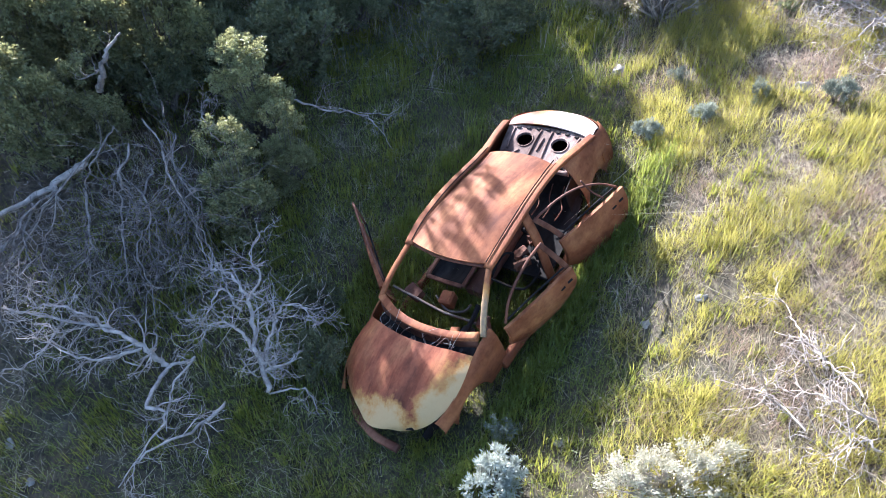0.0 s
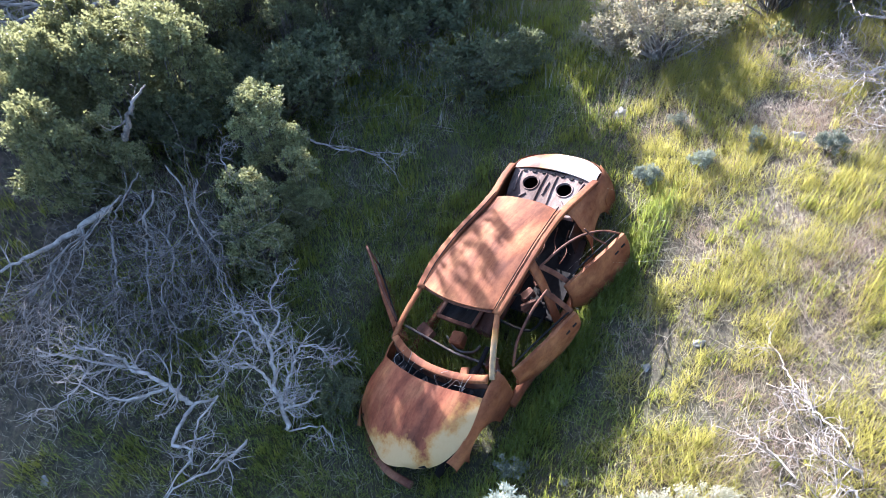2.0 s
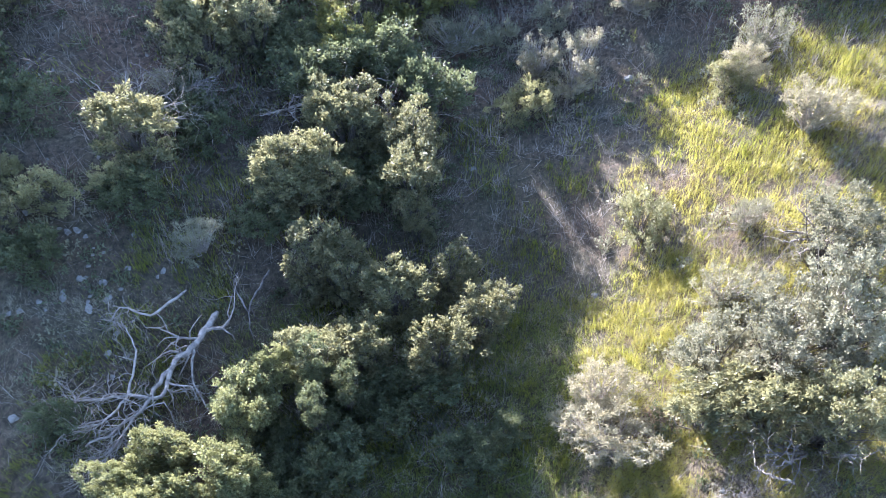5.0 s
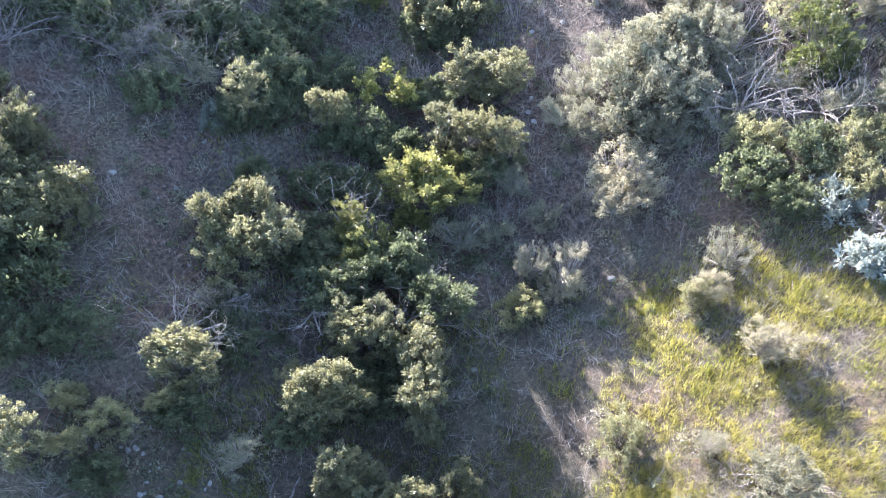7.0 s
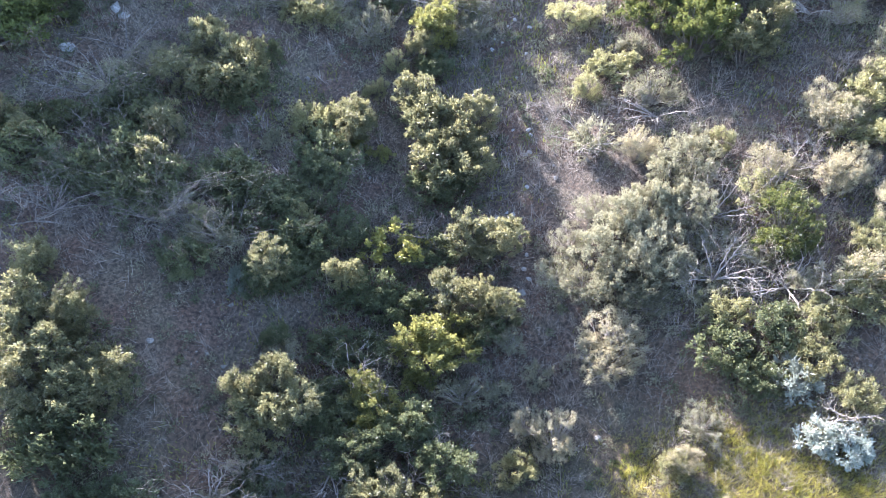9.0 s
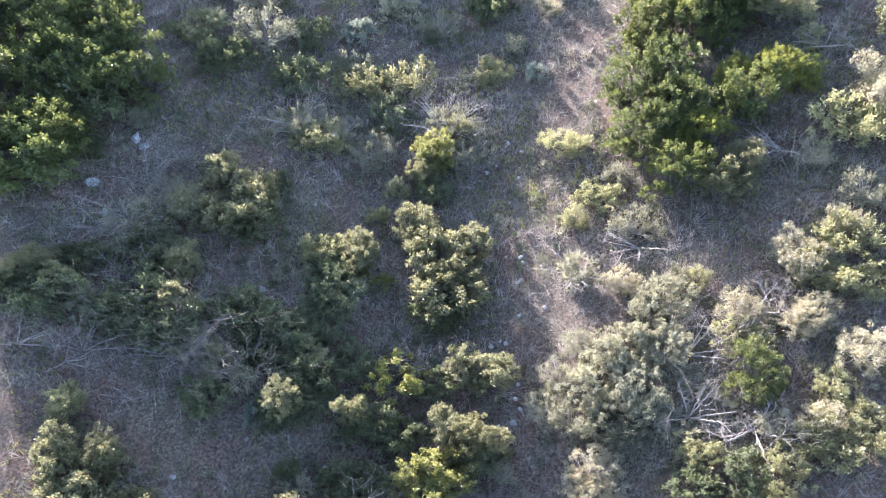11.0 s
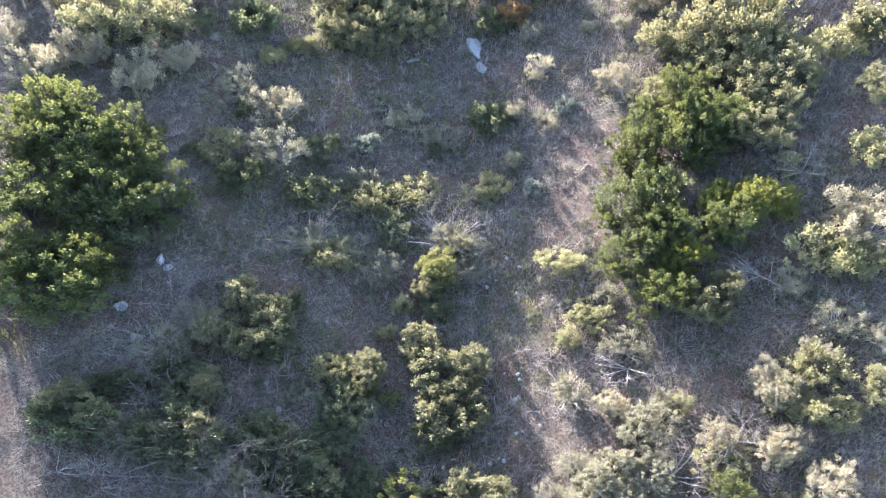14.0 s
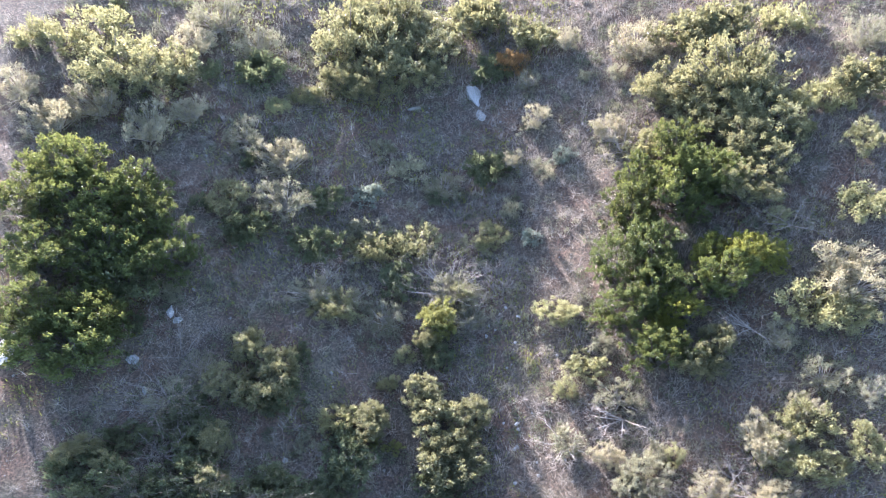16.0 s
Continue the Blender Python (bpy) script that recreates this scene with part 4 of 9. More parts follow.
shrub("bluesage", "small blue-green leafy sage plant", "silvery sage plants", (2.98, 7.57, 0.31, 0.29, 0.27))
shrub("bluesage", "small blue-green leafy sage plant", "silvery sage plants", (3.64, 6.78, 0.31, 0.29, 0.27))
shrub("oak", "large dark scrub oak shrub of several crowns with sunlit leaf tips", "chaparral shrubs", (-2.86, 13.46, 1.51, 1.74, 2.26), (-2.22, 13.11, 1.39, 1.39, 2.08), (-0.70, 14.78, 1.04, 1.12, 1.56), (-0.99, 12.54, 1.82, 1.48, 2.15), (0.10, 13.17, 1.29, 1.29, 1.93), (0.70, 12.14, 1.52, 1.23, 2.15), (-0.24, 11.15, 1.93, 1.35, 2.15), (-1.66, 11.37, 1.63, 1.41, 2.15), (-2.51, 10.99, 1.58, 1.11, 2.38))
# These two dark shrubs are added to fill the shadow below the large oak.
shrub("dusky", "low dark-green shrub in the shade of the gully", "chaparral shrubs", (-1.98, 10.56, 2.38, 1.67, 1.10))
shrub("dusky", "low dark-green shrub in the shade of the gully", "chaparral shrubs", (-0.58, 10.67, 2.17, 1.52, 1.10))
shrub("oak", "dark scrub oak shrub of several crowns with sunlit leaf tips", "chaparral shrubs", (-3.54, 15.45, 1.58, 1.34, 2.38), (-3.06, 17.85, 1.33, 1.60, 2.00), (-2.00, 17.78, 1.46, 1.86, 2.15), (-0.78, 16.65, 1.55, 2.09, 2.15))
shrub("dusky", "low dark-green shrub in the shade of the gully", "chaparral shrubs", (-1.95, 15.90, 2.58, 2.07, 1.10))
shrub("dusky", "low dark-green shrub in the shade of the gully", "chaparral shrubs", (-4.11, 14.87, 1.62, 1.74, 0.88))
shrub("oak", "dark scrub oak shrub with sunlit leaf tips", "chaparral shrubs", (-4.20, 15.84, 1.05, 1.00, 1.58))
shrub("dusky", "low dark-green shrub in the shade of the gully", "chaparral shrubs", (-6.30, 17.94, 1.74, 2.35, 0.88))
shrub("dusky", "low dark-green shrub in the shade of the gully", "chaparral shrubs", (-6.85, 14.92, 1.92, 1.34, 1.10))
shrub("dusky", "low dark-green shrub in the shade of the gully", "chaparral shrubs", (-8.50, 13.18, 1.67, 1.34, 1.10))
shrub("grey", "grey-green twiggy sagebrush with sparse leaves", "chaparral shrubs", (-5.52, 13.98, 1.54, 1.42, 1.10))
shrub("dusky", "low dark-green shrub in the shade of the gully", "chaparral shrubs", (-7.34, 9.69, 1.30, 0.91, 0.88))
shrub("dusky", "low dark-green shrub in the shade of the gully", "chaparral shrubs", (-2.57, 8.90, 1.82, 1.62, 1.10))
shrub("pale", "pale sun-bleached shrub with dry seed heads", "pale dry shrubs", (2.93, 10.10, 1.71, 1.51, 1.45), (3.03, 9.23, 2.01, 1.53, 1.50), (2.49, 9.73, 1.21, 1.42, 1.03))
shrub("sage_big", "broad grey-green shrub of several crowns with dense small leaves", "chaparral shrubs", (4.91, 10.42, 2.18, 1.90, 2.10), (5.87, 10.36, 2.21, 2.40, 2.10), (6.83, 10.67, 2.01, 2.37, 2.10), (7.16, 12.38, 1.87, 1.57, 2.10))
# Dark crowns added for the shaded underside of the broad grey-green shrub.
shrub("oak", "dark scrub oak shrub with sunlit leaf tips", "chaparral shrubs", (4.50, 9.42, 1.99, 1.39, 2.15), (5.44, 9.09, 2.08, 1.46, 2.15), (6.15, 8.80, 1.50, 1.50, 2.15))
shrub("grey", "grey-green twiggy sagebrush with sparse leaves", "chaparral shrubs", (5.41, 12.01, 1.88, 1.32, 1.10))
shrub("olive", "yellowish-green chaparral shrub with upright twigs", "chaparral shrubs", (4.31, 14.31, 1.47, 1.78, 1.20))
shrub("grey", "grey-green twiggy sagebrush with sparse leaves", "chaparral shrubs", (6.20, 13.73, 1.11, 1.00, 0.94))
shrub("pale", "pale sun-bleached shrub with dry seed heads", "pale dry shrubs", (8.08, 16.20, 2.11, 1.47, 1.50))
shrub("pale", "pale sun-bleached shrub with dry seed heads", "pale dry shrubs", (7.04, 18.30, 1.56, 1.09, 1.33))
shrub("pale", "pale sun-bleached shrub with dry seed heads", "pale dry shrubs", (3.36, 19.46, 1.68, 2.08, 1.93))
shrub("pale", "pale sun-bleached shrub with dry seed heads", "pale dry shrubs", (2.41, 20.02, 1.37, 1.65, 1.58))
shrub("olive", "yellowish-green chaparral shrub with upright twigs", "chaparral shrubs", (2.00, 18.51, 1.94, 1.36, 1.20))
shrub("dusky", "low dark-green shrub in the shade of the gully", "chaparral shrubs", (-10.12, 16.95, 2.26, 1.96, 1.10))
shrub("dusky", "low dark-green shrub in the shade of the gully", "chaparral shrubs", (-11.41, 16.46, 2.06, 2.20, 1.10))
shrub("olive", "yellowish-green chaparral shrub with upright twigs", "chaparral shrubs", (-9.68, 15.08, 1.30, 1.15, 1.10))
shrub("olive", "yellowish-green chaparral shrub with upright twigs", "chaparral shrubs", (-8.56, 14.57, 1.66, 1.29, 1.20))
shrub("olive", "yellowish-green chaparral shrub with upright twigs", "chaparral shrubs", (-7.51, 15.21, 1.18, 0.95, 1.01))
shrub("olive", "yellowish-green chaparral shrub with upright twigs", "chaparral shrubs", (-9.42, 13.91, 1.45, 1.02, 1.20))
shrub("oak", "dark scrub oak shrub with sunlit leaf tips", "chaparral shrubs", (-10.29, 13.74, 1.48, 1.35, 2.23))
shrub("oak", "dark scrub oak shrub with sunlit leaf tips", "chaparral shrubs", (-6.87, 15.98, 2.21, 1.77, 2.30))
shrub("grey", "grey-green twiggy sagebrush with sparse leaves", "chaparral shrubs", (-7.34, 17.14, 1.71, 1.25, 1.10))
shrub("grey", "grey-green twiggy sagebrush with sparse leaves", "chaparral shrubs", (-6.51, 18.38, 1.79, 1.25, 1.10))
shrub("dusky", "low dark-green shrub in the shade of the gully", "chaparral shrubs", (-5.89, 17.34, 1.91, 1.91, 1.10))
shrub("oak", "dark scrub oak shrub of several crowns with sunlit leaf tips", "chaparral shrubs", (-6.76, 20.78, 1.84, 2.01, 2.30), (-5.92, 21.12, 1.87, 2.04, 2.30), (-6.21, 19.66, 2.46, 2.13, 2.30), (-5.03, 20.42, 1.68, 1.85, 2.30))
shrub("dusky", "low dark-green shrub in the shade of the gully", "chaparral shrubs", (-6.20, 23.06, 1.45, 1.01, 1.10))
shrub("dusky", "low dark-green shrub in the shade of the gully", "chaparral shrubs", (-4.31, 22.82, 2.36, 1.65, 1.10))
shrub("dusky", "low dark-green shrub in the shade of the gully", "chaparral shrubs", (-4.17, 20.92, 2.44, 2.09, 1.10))
shrub("sage_lit", "leafy shrub with sunlit yellow-green leaves", "chaparral shrubs", (-2.55, 20.45, 2.12, 2.06, 1.90), (-3.11, 21.32, 1.22, 1.39, 1.83))
shrub("dusky", "low dark-green shrub in the shade of the gully", "chaparral shrubs", (-1.69, 19.83, 2.38, 2.04, 1.90))
shrub("dusky", "low dark-green shrub in the shade of the gully", "chaparral shrubs", (-3.29, 18.77, 2.63, 1.97, 1.90))
shrub("oak", "dark scrub oak shrub with sunlit leaf tips", "chaparral shrubs", (-2.38, 17.09, 2.20, 1.57, 2.30), (-0.96, 16.96, 1.89, 1.89, 2.30))
shrub("dusky", "low dark-green shrub in the shade of the gully", "chaparral shrubs", (-0.33, 18.51, 2.31, 1.98, 1.90))
shrub("sage_lit", "leafy shrub with sunlit yellow-green leaves", "chaparral shrubs", (-0.51, 23.15, 3.11, 2.19, 1.90), (-1.04, 22.36, 2.70, 2.52, 1.90))
shrub("oak", "dark scrub oak shrub with sunlit leaf tips", "chaparral shrubs", (-3.61, 15.21, 1.94, 1.64, 2.30))
shrub("oak", "dark scrub oak shrub with sunlit leaf tips", "chaparral shrubs", (-0.79, 15.62, 1.52, 1.67, 2.28))
shrub("oak", "dark scrub oak shrub with sunlit leaf tips", "chaparral shrubs", (-2.75, 15.56, 1.81, 1.51, 2.30))
shrub("oak", "dark scrub oak shrub with sunlit leaf tips", "chaparral shrubs", (0.98, 24.59, 1.85, 1.48, 2.30), (-0.13, 24.85, 1.50, 1.87, 2.25))
shrub("dusky", "low dark-green shrub in the shade of the gully", "chaparral shrubs", (0.98, 23.74, 2.24, 2.24, 1.10))
shrub("grey", "grey-green twiggy sagebrush with sparse leaves", "chaparral shrubs", (2.11, 23.14, 1.18, 1.29, 1.00))
shrub("oak", "dark scrub oak shrub with sunlit leaf tips", "chaparral shrubs", (1.89, 24.10, 1.47, 1.10, 2.20))
shrub("oak", "dark scrub oak shrub with sunlit leaf tips", "chaparral shrubs", (0.67, 27.41, 2.16, 2.16, 2.30), (1.82, 26.99, 2.33, 2.13, 2.30))
shrub("dusky", "low dark-green shrub in the shade of the gully", "chaparral shrubs", (-0.72, 26.97, 2.39, 1.99, 1.10))
shrub("yellow", "shrub with yellow leaves on bare grey stems", "chaparral shrubs", (-2.10, 27.16, 3.18, 2.78, 1.50))
shrub("dusky", "low dark-green shrub in the shade of the gully", "chaparral shrubs", (-3.39, 25.20, 3.07, 2.49, 1.17))
shrub("oak", "dark scrub oak shrub with sunlit leaf tips", "chaparral shrubs", (-3.88, 25.39, 1.88, 1.50, 2.30))
shrub("lowgrey", "low grey-green sagebrush on dry soil", "chaparral shrubs", (1.56, 21.37, 1.44, 1.26, 0.60))
shrub("dusky", "low dark-green shrub in the shade of the gully", "chaparral shrubs", (-6.89, 25.41, 1.88, 2.26, 1.10))
shrub("oak", "dark scrub oak shrub with sunlit leaf tips", "chaparral shrubs", (-6.57, 25.41, 1.66, 1.66, 2.30))
shrub("bluesage", "small blue-green leafy sage plant", "silvery sage plants", (-7.75, 25.20, 1.13, 1.52, 0.50))
shrub("grey", "grey-green twiggy sagebrush with sparse leaves", "chaparral shrubs", (-8.69, 26.93, 3.24, 2.27, 1.23))
shrub("olive", "yellowish-green chaparral shrub with upright twigs", "chaparral shrubs", (-9.44, 27.60, 1.16, 1.35, 0.98))
shrub("olive", "yellowish-green chaparral shrub with upright twigs", "chaparral shrubs", (-5.84, 27.81, 2.37, 1.98, 1.20))
shrub("dusky", "low dark-green shrub in the shade of the gully", "chaparral shrubs", (-6.02, 25.77, 2.28, 2.47, 1.10))
shrub("dusky", "low dark-green shrub in the shade of the gully", "chaparral shrubs", (-11.42, 28.18, 3.45, 2.42, 1.31))
shrub("dusky", "low dark-green shrub in the shade of the gully", "chaparral shrubs", (-8.31, 29.42, 3.21, 2.24, 1.22))
shrub("dusky", "low dark-green shrub in the shade of the gully", "chaparral shrubs", (-13.54, 28.83, 3.46, 2.42, 1.31))
shrub("oak", "dark scrub oak shrub with sunlit leaf tips", "chaparral shrubs", (-10.91, 29.27, 1.93, 1.55, 2.30))
shrub("oak", "large dark scrub oak shrub of several crowns with sunlit leaf tips", "chaparral shrubs", (-14.32, 24.89, 1.73, 1.92, 2.00), (-14.02, 22.81, 2.40, 2.40, 2.00), (-12.50, 22.88, 1.49, 2.01, 2.00), (-13.31, 21.29, 2.69, 2.33, 2.00), (-11.44, 21.09, 2.61, 2.35, 2.00), (-12.00, 19.83, 2.64, 2.11, 2.00), (-13.31, 19.98, 2.10, 2.44, 2.00))
shrub("dusky", "low dark-green shrub in the shade of the gully", "chaparral shrubs", (-12.14, 18.58, 4.32, 3.02, 1.64))
shrub("oak", "dark scrub oak shrub with sunlit leaf tips", "chaparral shrubs", (-10.85, 20.59, 1.62, 2.16, 2.00))
shrub("oak", "large dark scrub oak shrub of several crowns with sunlit leaf tips", "chaparral shrubs", (-10.33, 36.60, 2.18, 2.18, 2.00), (-11.37, 34.58, 1.96, 2.34, 2.00), (-9.41, 34.44, 3.75, 3.52, 2.00), (-8.58, 35.82, 2.17, 1.93, 2.00))
shrub("dusky", "low dark-green shrub in the shade of the gully", "chaparral shrubs", (-8.68, 34.22, 3.32, 2.61, 1.26))
shrub("oak", "dark scrub oak shrub with sunlit leaf tips", "chaparral shrubs", (-11.09, 31.69, 1.79, 2.01, 2.00))
shrub("dusky", "low dark-green shrub in the shade of the gully", "chaparral shrubs", (-11.56, 29.03, 4.26, 3.19, 1.62))
shrub("dusky", "low dark-green shrub in the shade of the gully", "chaparral shrubs", (-12.12, 31.84, 2.71, 2.26, 1.10))
shrub("dusky", "low dark-green shrub in the shade of the gully", "chaparral shrubs", (-8.61, 29.48, 3.28, 2.54, 1.25))
shrub("dusky", "low dark-green shrub in the shade of the gully", "chaparral shrubs", (-6.56, 28.91, 2.42, 2.20, 1.10))
shrub("dusky", "low dark-green shrub in the shade of the gully", "chaparral shrubs", (-5.23, 31.11, 2.76, 3.68, 1.10))
shrub("oak", "dark scrub oak shrub with sunlit leaf tips", "chaparral shrubs", (-3.94, 33.05, 1.98, 1.89, 2.00))
shrub("olive", "yellowish-green chaparral shrub with upright twigs", "chaparral shrubs", (-5.74, 33.15, 2.75, 1.93, 1.20))
shrub("yellowgreen", "small rounded yellow-green shrub on dry soil", "chaparral shrubs", (-3.93, 32.23, 1.09, 0.95, 0.70))
shrub("yellowgreen", "small rounded yellow-green shrub on dry soil", "chaparral shrubs", (-2.91, 31.99, 1.33, 0.95, 0.70))
shrub("oak", "large dark scrub oak shrub of several crowns with sunlit leaf tips", "chaparral shrubs", (-1.38, 34.45, 2.68, 2.43, 2.00), (-0.64, 32.95, 3.32, 2.85, 2.00), (1.26, 33.29, 2.00, 2.00, 2.00), (-0.18, 30.85, 3.90, 3.44, 2.00), (0.41, 31.68, 2.55, 2.32, 2.00))
shrub("dusky", "low dark-green shrub in the shade of the gully", "chaparral shrubs", (-0.41, 30.08, 3.21, 2.29, 1.22))
shrub("olive", "yellowish-green chaparral shrub with upright twigs", "chaparral shrubs", (-2.44, 36.91, 1.42, 1.12, 1.20))
shrub("olive", "yellowish-green chaparral shrub with upright twigs", "chaparral shrubs", (-3.26, 35.32, 1.49, 1.19, 1.20))
shrub("oak", "dark scrub oak shrub with sunlit leaf tips", "chaparral shrubs", (-1.41, 37.56, 1.53, 1.22, 2.00))
shrub("dusky", "low dark-green shrub in the shade of the gully", "chaparral shrubs", (-0.79, 36.96, 2.05, 2.15, 1.10))
shrub("dusky", "low dark-green shrub in the shade of the gully", "chaparral shrubs", (-5.33, 26.79, 2.35, 2.14, 1.10))
shrub("dusky", "low dark-green shrub in the shade of the gully", "chaparral shrubs", (-3.93, 27.78, 2.19, 2.19, 1.10))
shrub("dusky", "low dark-green shrub in the shade of the gully", "chaparral shrubs", (-2.10, 24.73, 2.51, 2.10, 1.10))
shrub("dusky", "low dark-green shrub in the shade of the gully", "chaparral shrubs", (-3.23, 22.79, 2.41, 2.01, 1.10))
shrub("grey", "grey-green twiggy sagebrush with sparse leaves", "chaparral shrubs", (-5.97, 22.63, 1.78, 1.59, 1.10))
shrub("dusky", "low dark-green shrub in the shade of the gully", "chaparral shrubs", (-9.61, 25.75, 2.46, 2.05, 1.10))
shrub("grey", "grey-green twiggy sagebrush with sparse leaves", "chaparral shrubs", (0.36, 21.26, 2.37, 1.66, 1.10))
shrub("grey", "grey-green twiggy sagebrush with sparse leaves", "chaparral shrubs", (1.63, 23.72, 1.64, 1.85, 1.10))
shrub("dusky", "low dark-green shrub in the shade of the gully", "chaparral shrubs", (-4.05, 20.26, 2.29, 2.29, 1.10))
shrub("dusky", "low dark-green shrub in the shade of the gully", "chaparral shrubs", (-1.20, 20.01, 2.30, 2.30, 1.10))
shrub("sage_lit", "leafy shrub with sunlit yellow-green leaves", "chaparral shrubs", (-0.65, 38.98, 2.49, 1.97, 1.90))
shrub("grey", "grey-green twiggy sagebrush with sparse leaves", "chaparral shrubs", (0.14, 40.63, 3.73, 2.61, 1.42))
shrub("grey", "grey-green twiggy sagebrush with sparse leaves", "chaparral shrubs", (-5.65, 40.04, 2.89, 2.03, 1.10))
shrub("sage_big", "broad grey-green shrub with dense small leaves", "chaparral shrubs", (8.70, 29.41, 3.34, 2.65, 2.10))
shrub("pale", "pale sun-bleached shrub with dry seed heads", "pale dry shrubs", (7.42, 30.81, 2.23, 1.56, 1.50))
shrub("sage_big", "broad grey-green shrub with dense small leaves", "chaparral shrubs", (7.09, 27.50, 3.53, 2.49, 2.10), (5.98, 26.30, 3.50, 2.88, 2.10), (7.47, 25.80, 2.82, 3.23, 2.10))
shrub("grey", "grey-green twiggy sagebrush with sparse leaves", "chaparral shrubs", (3.78, 25.70, 2.02, 2.18, 1.10))
shrub("grey", "grey-green twiggy sagebrush with sparse leaves", "chaparral shrubs", (4.94, 24.95, 2.68, 1.98, 1.10))
shrub("grey", "grey-green twiggy sagebrush with sparse leaves", "chaparral shrubs", (5.44, 28.25, 2.17, 1.95, 1.10))
shrub("grey", "grey-green twiggy sagebrush with sparse leaves", "chaparral shrubs", (8.47, 24.30, 2.05, 2.36, 1.10))
shrub("grey", "grey-green twiggy sagebrush with sparse leaves", "chaparral shrubs", (6.94, 24.01, 2.38, 1.91, 1.10))
shrub("grey", "grey-green twiggy sagebrush with sparse leaves", "chaparral shrubs", (4.50, 26.93, 1.92, 1.92, 1.10))
shrub("sage_big", "broad grey-green shrub with dense small leaves", "chaparral shrubs", (8.47, 27.34, 2.47, 2.27, 2.10))
shrub("olive", "yellowish-green chaparral shrub with upright twigs", "chaparral shrubs", (14.21, 25.33, 1.61, 2.18, 1.20))
shrub("grey", "grey-green twiggy sagebrush with sparse leaves", "chaparral shrubs", (10.77, 25.31, 2.17, 1.66, 1.10))
shrub("grey", "grey-green twiggy sagebrush with sparse leaves", "chaparral shrubs", (11.81, 23.98, 1.72, 1.53, 1.10))
shrub("olive", "yellowish-green chaparral shrub with upright twigs", "chaparral shrubs", (11.36, 20.99, 1.78, 1.78, 1.20))
shrub("dusky", "low dark-green shrub in the shade of the gully", "chaparral shrubs", (9.66, 20.50, 1.80, 1.62, 1.10))
shrub("sage_big", "broad grey-green shrub with dense small leaves", "chaparral shrubs", (6.18, 24.64, 3.59, 2.51, 2.10))
shrub("pale", "pale sun-bleached shrub with dry seed heads", "pale dry shrubs", (5.46, 22.84, 2.94, 2.15, 1.50), (5.29, 21.97, 2.71, 2.13, 1.50))
shrub("dusky", "low dark-green shrub in the shade of the gully", "chaparral shrubs", (8.86, 21.60, 2.59, 2.22, 1.10))
shrub("olive", "yellowish-green chaparral shrub with upright twigs", "chaparral shrubs", (9.14, 23.21, 2.10, 1.72, 1.20))
shrub("grey", "grey-green twiggy sagebrush with sparse leaves", "chaparral shrubs", (9.35, 26.07, 2.23, 1.71, 1.10))
shrub("sumac", "rounded bright-green laurel sumac shrub, dense foliage", "green sumac shrubs", (11.50, 25.62, 2.87, 2.49, 2.90))
shrub("olive", "yellowish-green chaparral shrub with upright twigs", "chaparral shrubs", (11.68, 27.53, 3.07, 2.25, 1.20))
shrub("pale", "pale sun-bleached shrub with dry seed heads", "pale dry shrubs", (11.86, 28.64, 2.90, 2.03, 1.50))
shrub("pale", "pale sun-bleached shrub with dry seed heads", "pale dry shrubs", (13.98, 28.16, 2.63, 2.02, 1.50))
shrub("olive", "yellowish-green chaparral shrub with upright twigs", "chaparral shrubs", (10.42, 30.53, 1.31, 1.31, 1.11))
shrub("olive", "yellowish-green chaparral shrub with upright twigs", "chaparral shrubs", (13.43, 23.19, 2.95, 2.76, 1.20), (12.03, 22.33, 2.01, 2.01, 1.20))
shrub("dusky", "low dark-green shrub in the shade of the gully", "chaparral shrubs", (10.71, 22.35, 2.22, 2.22, 1.10))
shrub("silver", "small silvery-leaved white sage plant", "silvery sage plants", (10.85, 20.43, 1.86, 1.79, 0.71))
shrub("silver", "small silvery-leaved white sage plant", "silvery sage plants", (11.02, 18.55, 1.87, 1.70, 0.71), (11.71, 18.29, 1.35, 1.51, 0.70))
shrub("olive", "yellowish-green chaparral shrub with upright twigs", "chaparral shrubs", (12.25, 19.48, 1.78, 1.88, 1.20))
shrub("grey", "grey-green twiggy sagebrush with sparse leaves", "chaparral shrubs", (7.87, 19.41, 1.73, 1.87, 1.10))
shrub("olive", "yellowish-green chaparral shrub with upright twigs", "chaparral shrubs", (6.83, 18.15, 1.48, 1.24, 1.20))
shrub("pale", "pale sun-bleached shrub with dry seed heads", "pale dry shrubs", (14.59, 30.58, 3.16, 2.32, 1.50))
shrub("pale", "pale sun-bleached shrub with dry seed heads", "pale dry shrubs", (16.12, 32.05, 1.71, 1.93, 1.46))
shrub("dusky", "low dark-green shrub in the shade of the gully", "chaparral shrubs", (-16.46, 29.54, 4.33, 3.03, 1.65))
shrub("oak", "dark scrub oak shrub with sunlit leaf tips", "chaparral shrubs", (-17.60, 30.31, 1.92, 1.55, 2.00), (-16.65, 30.80, 1.48, 1.20, 2.00), (-15.82, 30.19, 1.47, 1.15, 2.00))
shrub("dusky", "low dark-green shrub in the shade of the gully", "chaparral shrubs", (-15.25, 31.56, 2.63, 2.01, 1.10))
shrub("dusky", "low dark-green shrub in the shade of the gully", "chaparral shrubs", (-12.98, 33.20, 2.99, 2.99, 1.13))
shrub("grey", "grey-green twiggy sagebrush with sparse leaves", "chaparral shrubs", (-13.96, 33.60, 2.98, 2.49, 1.13))
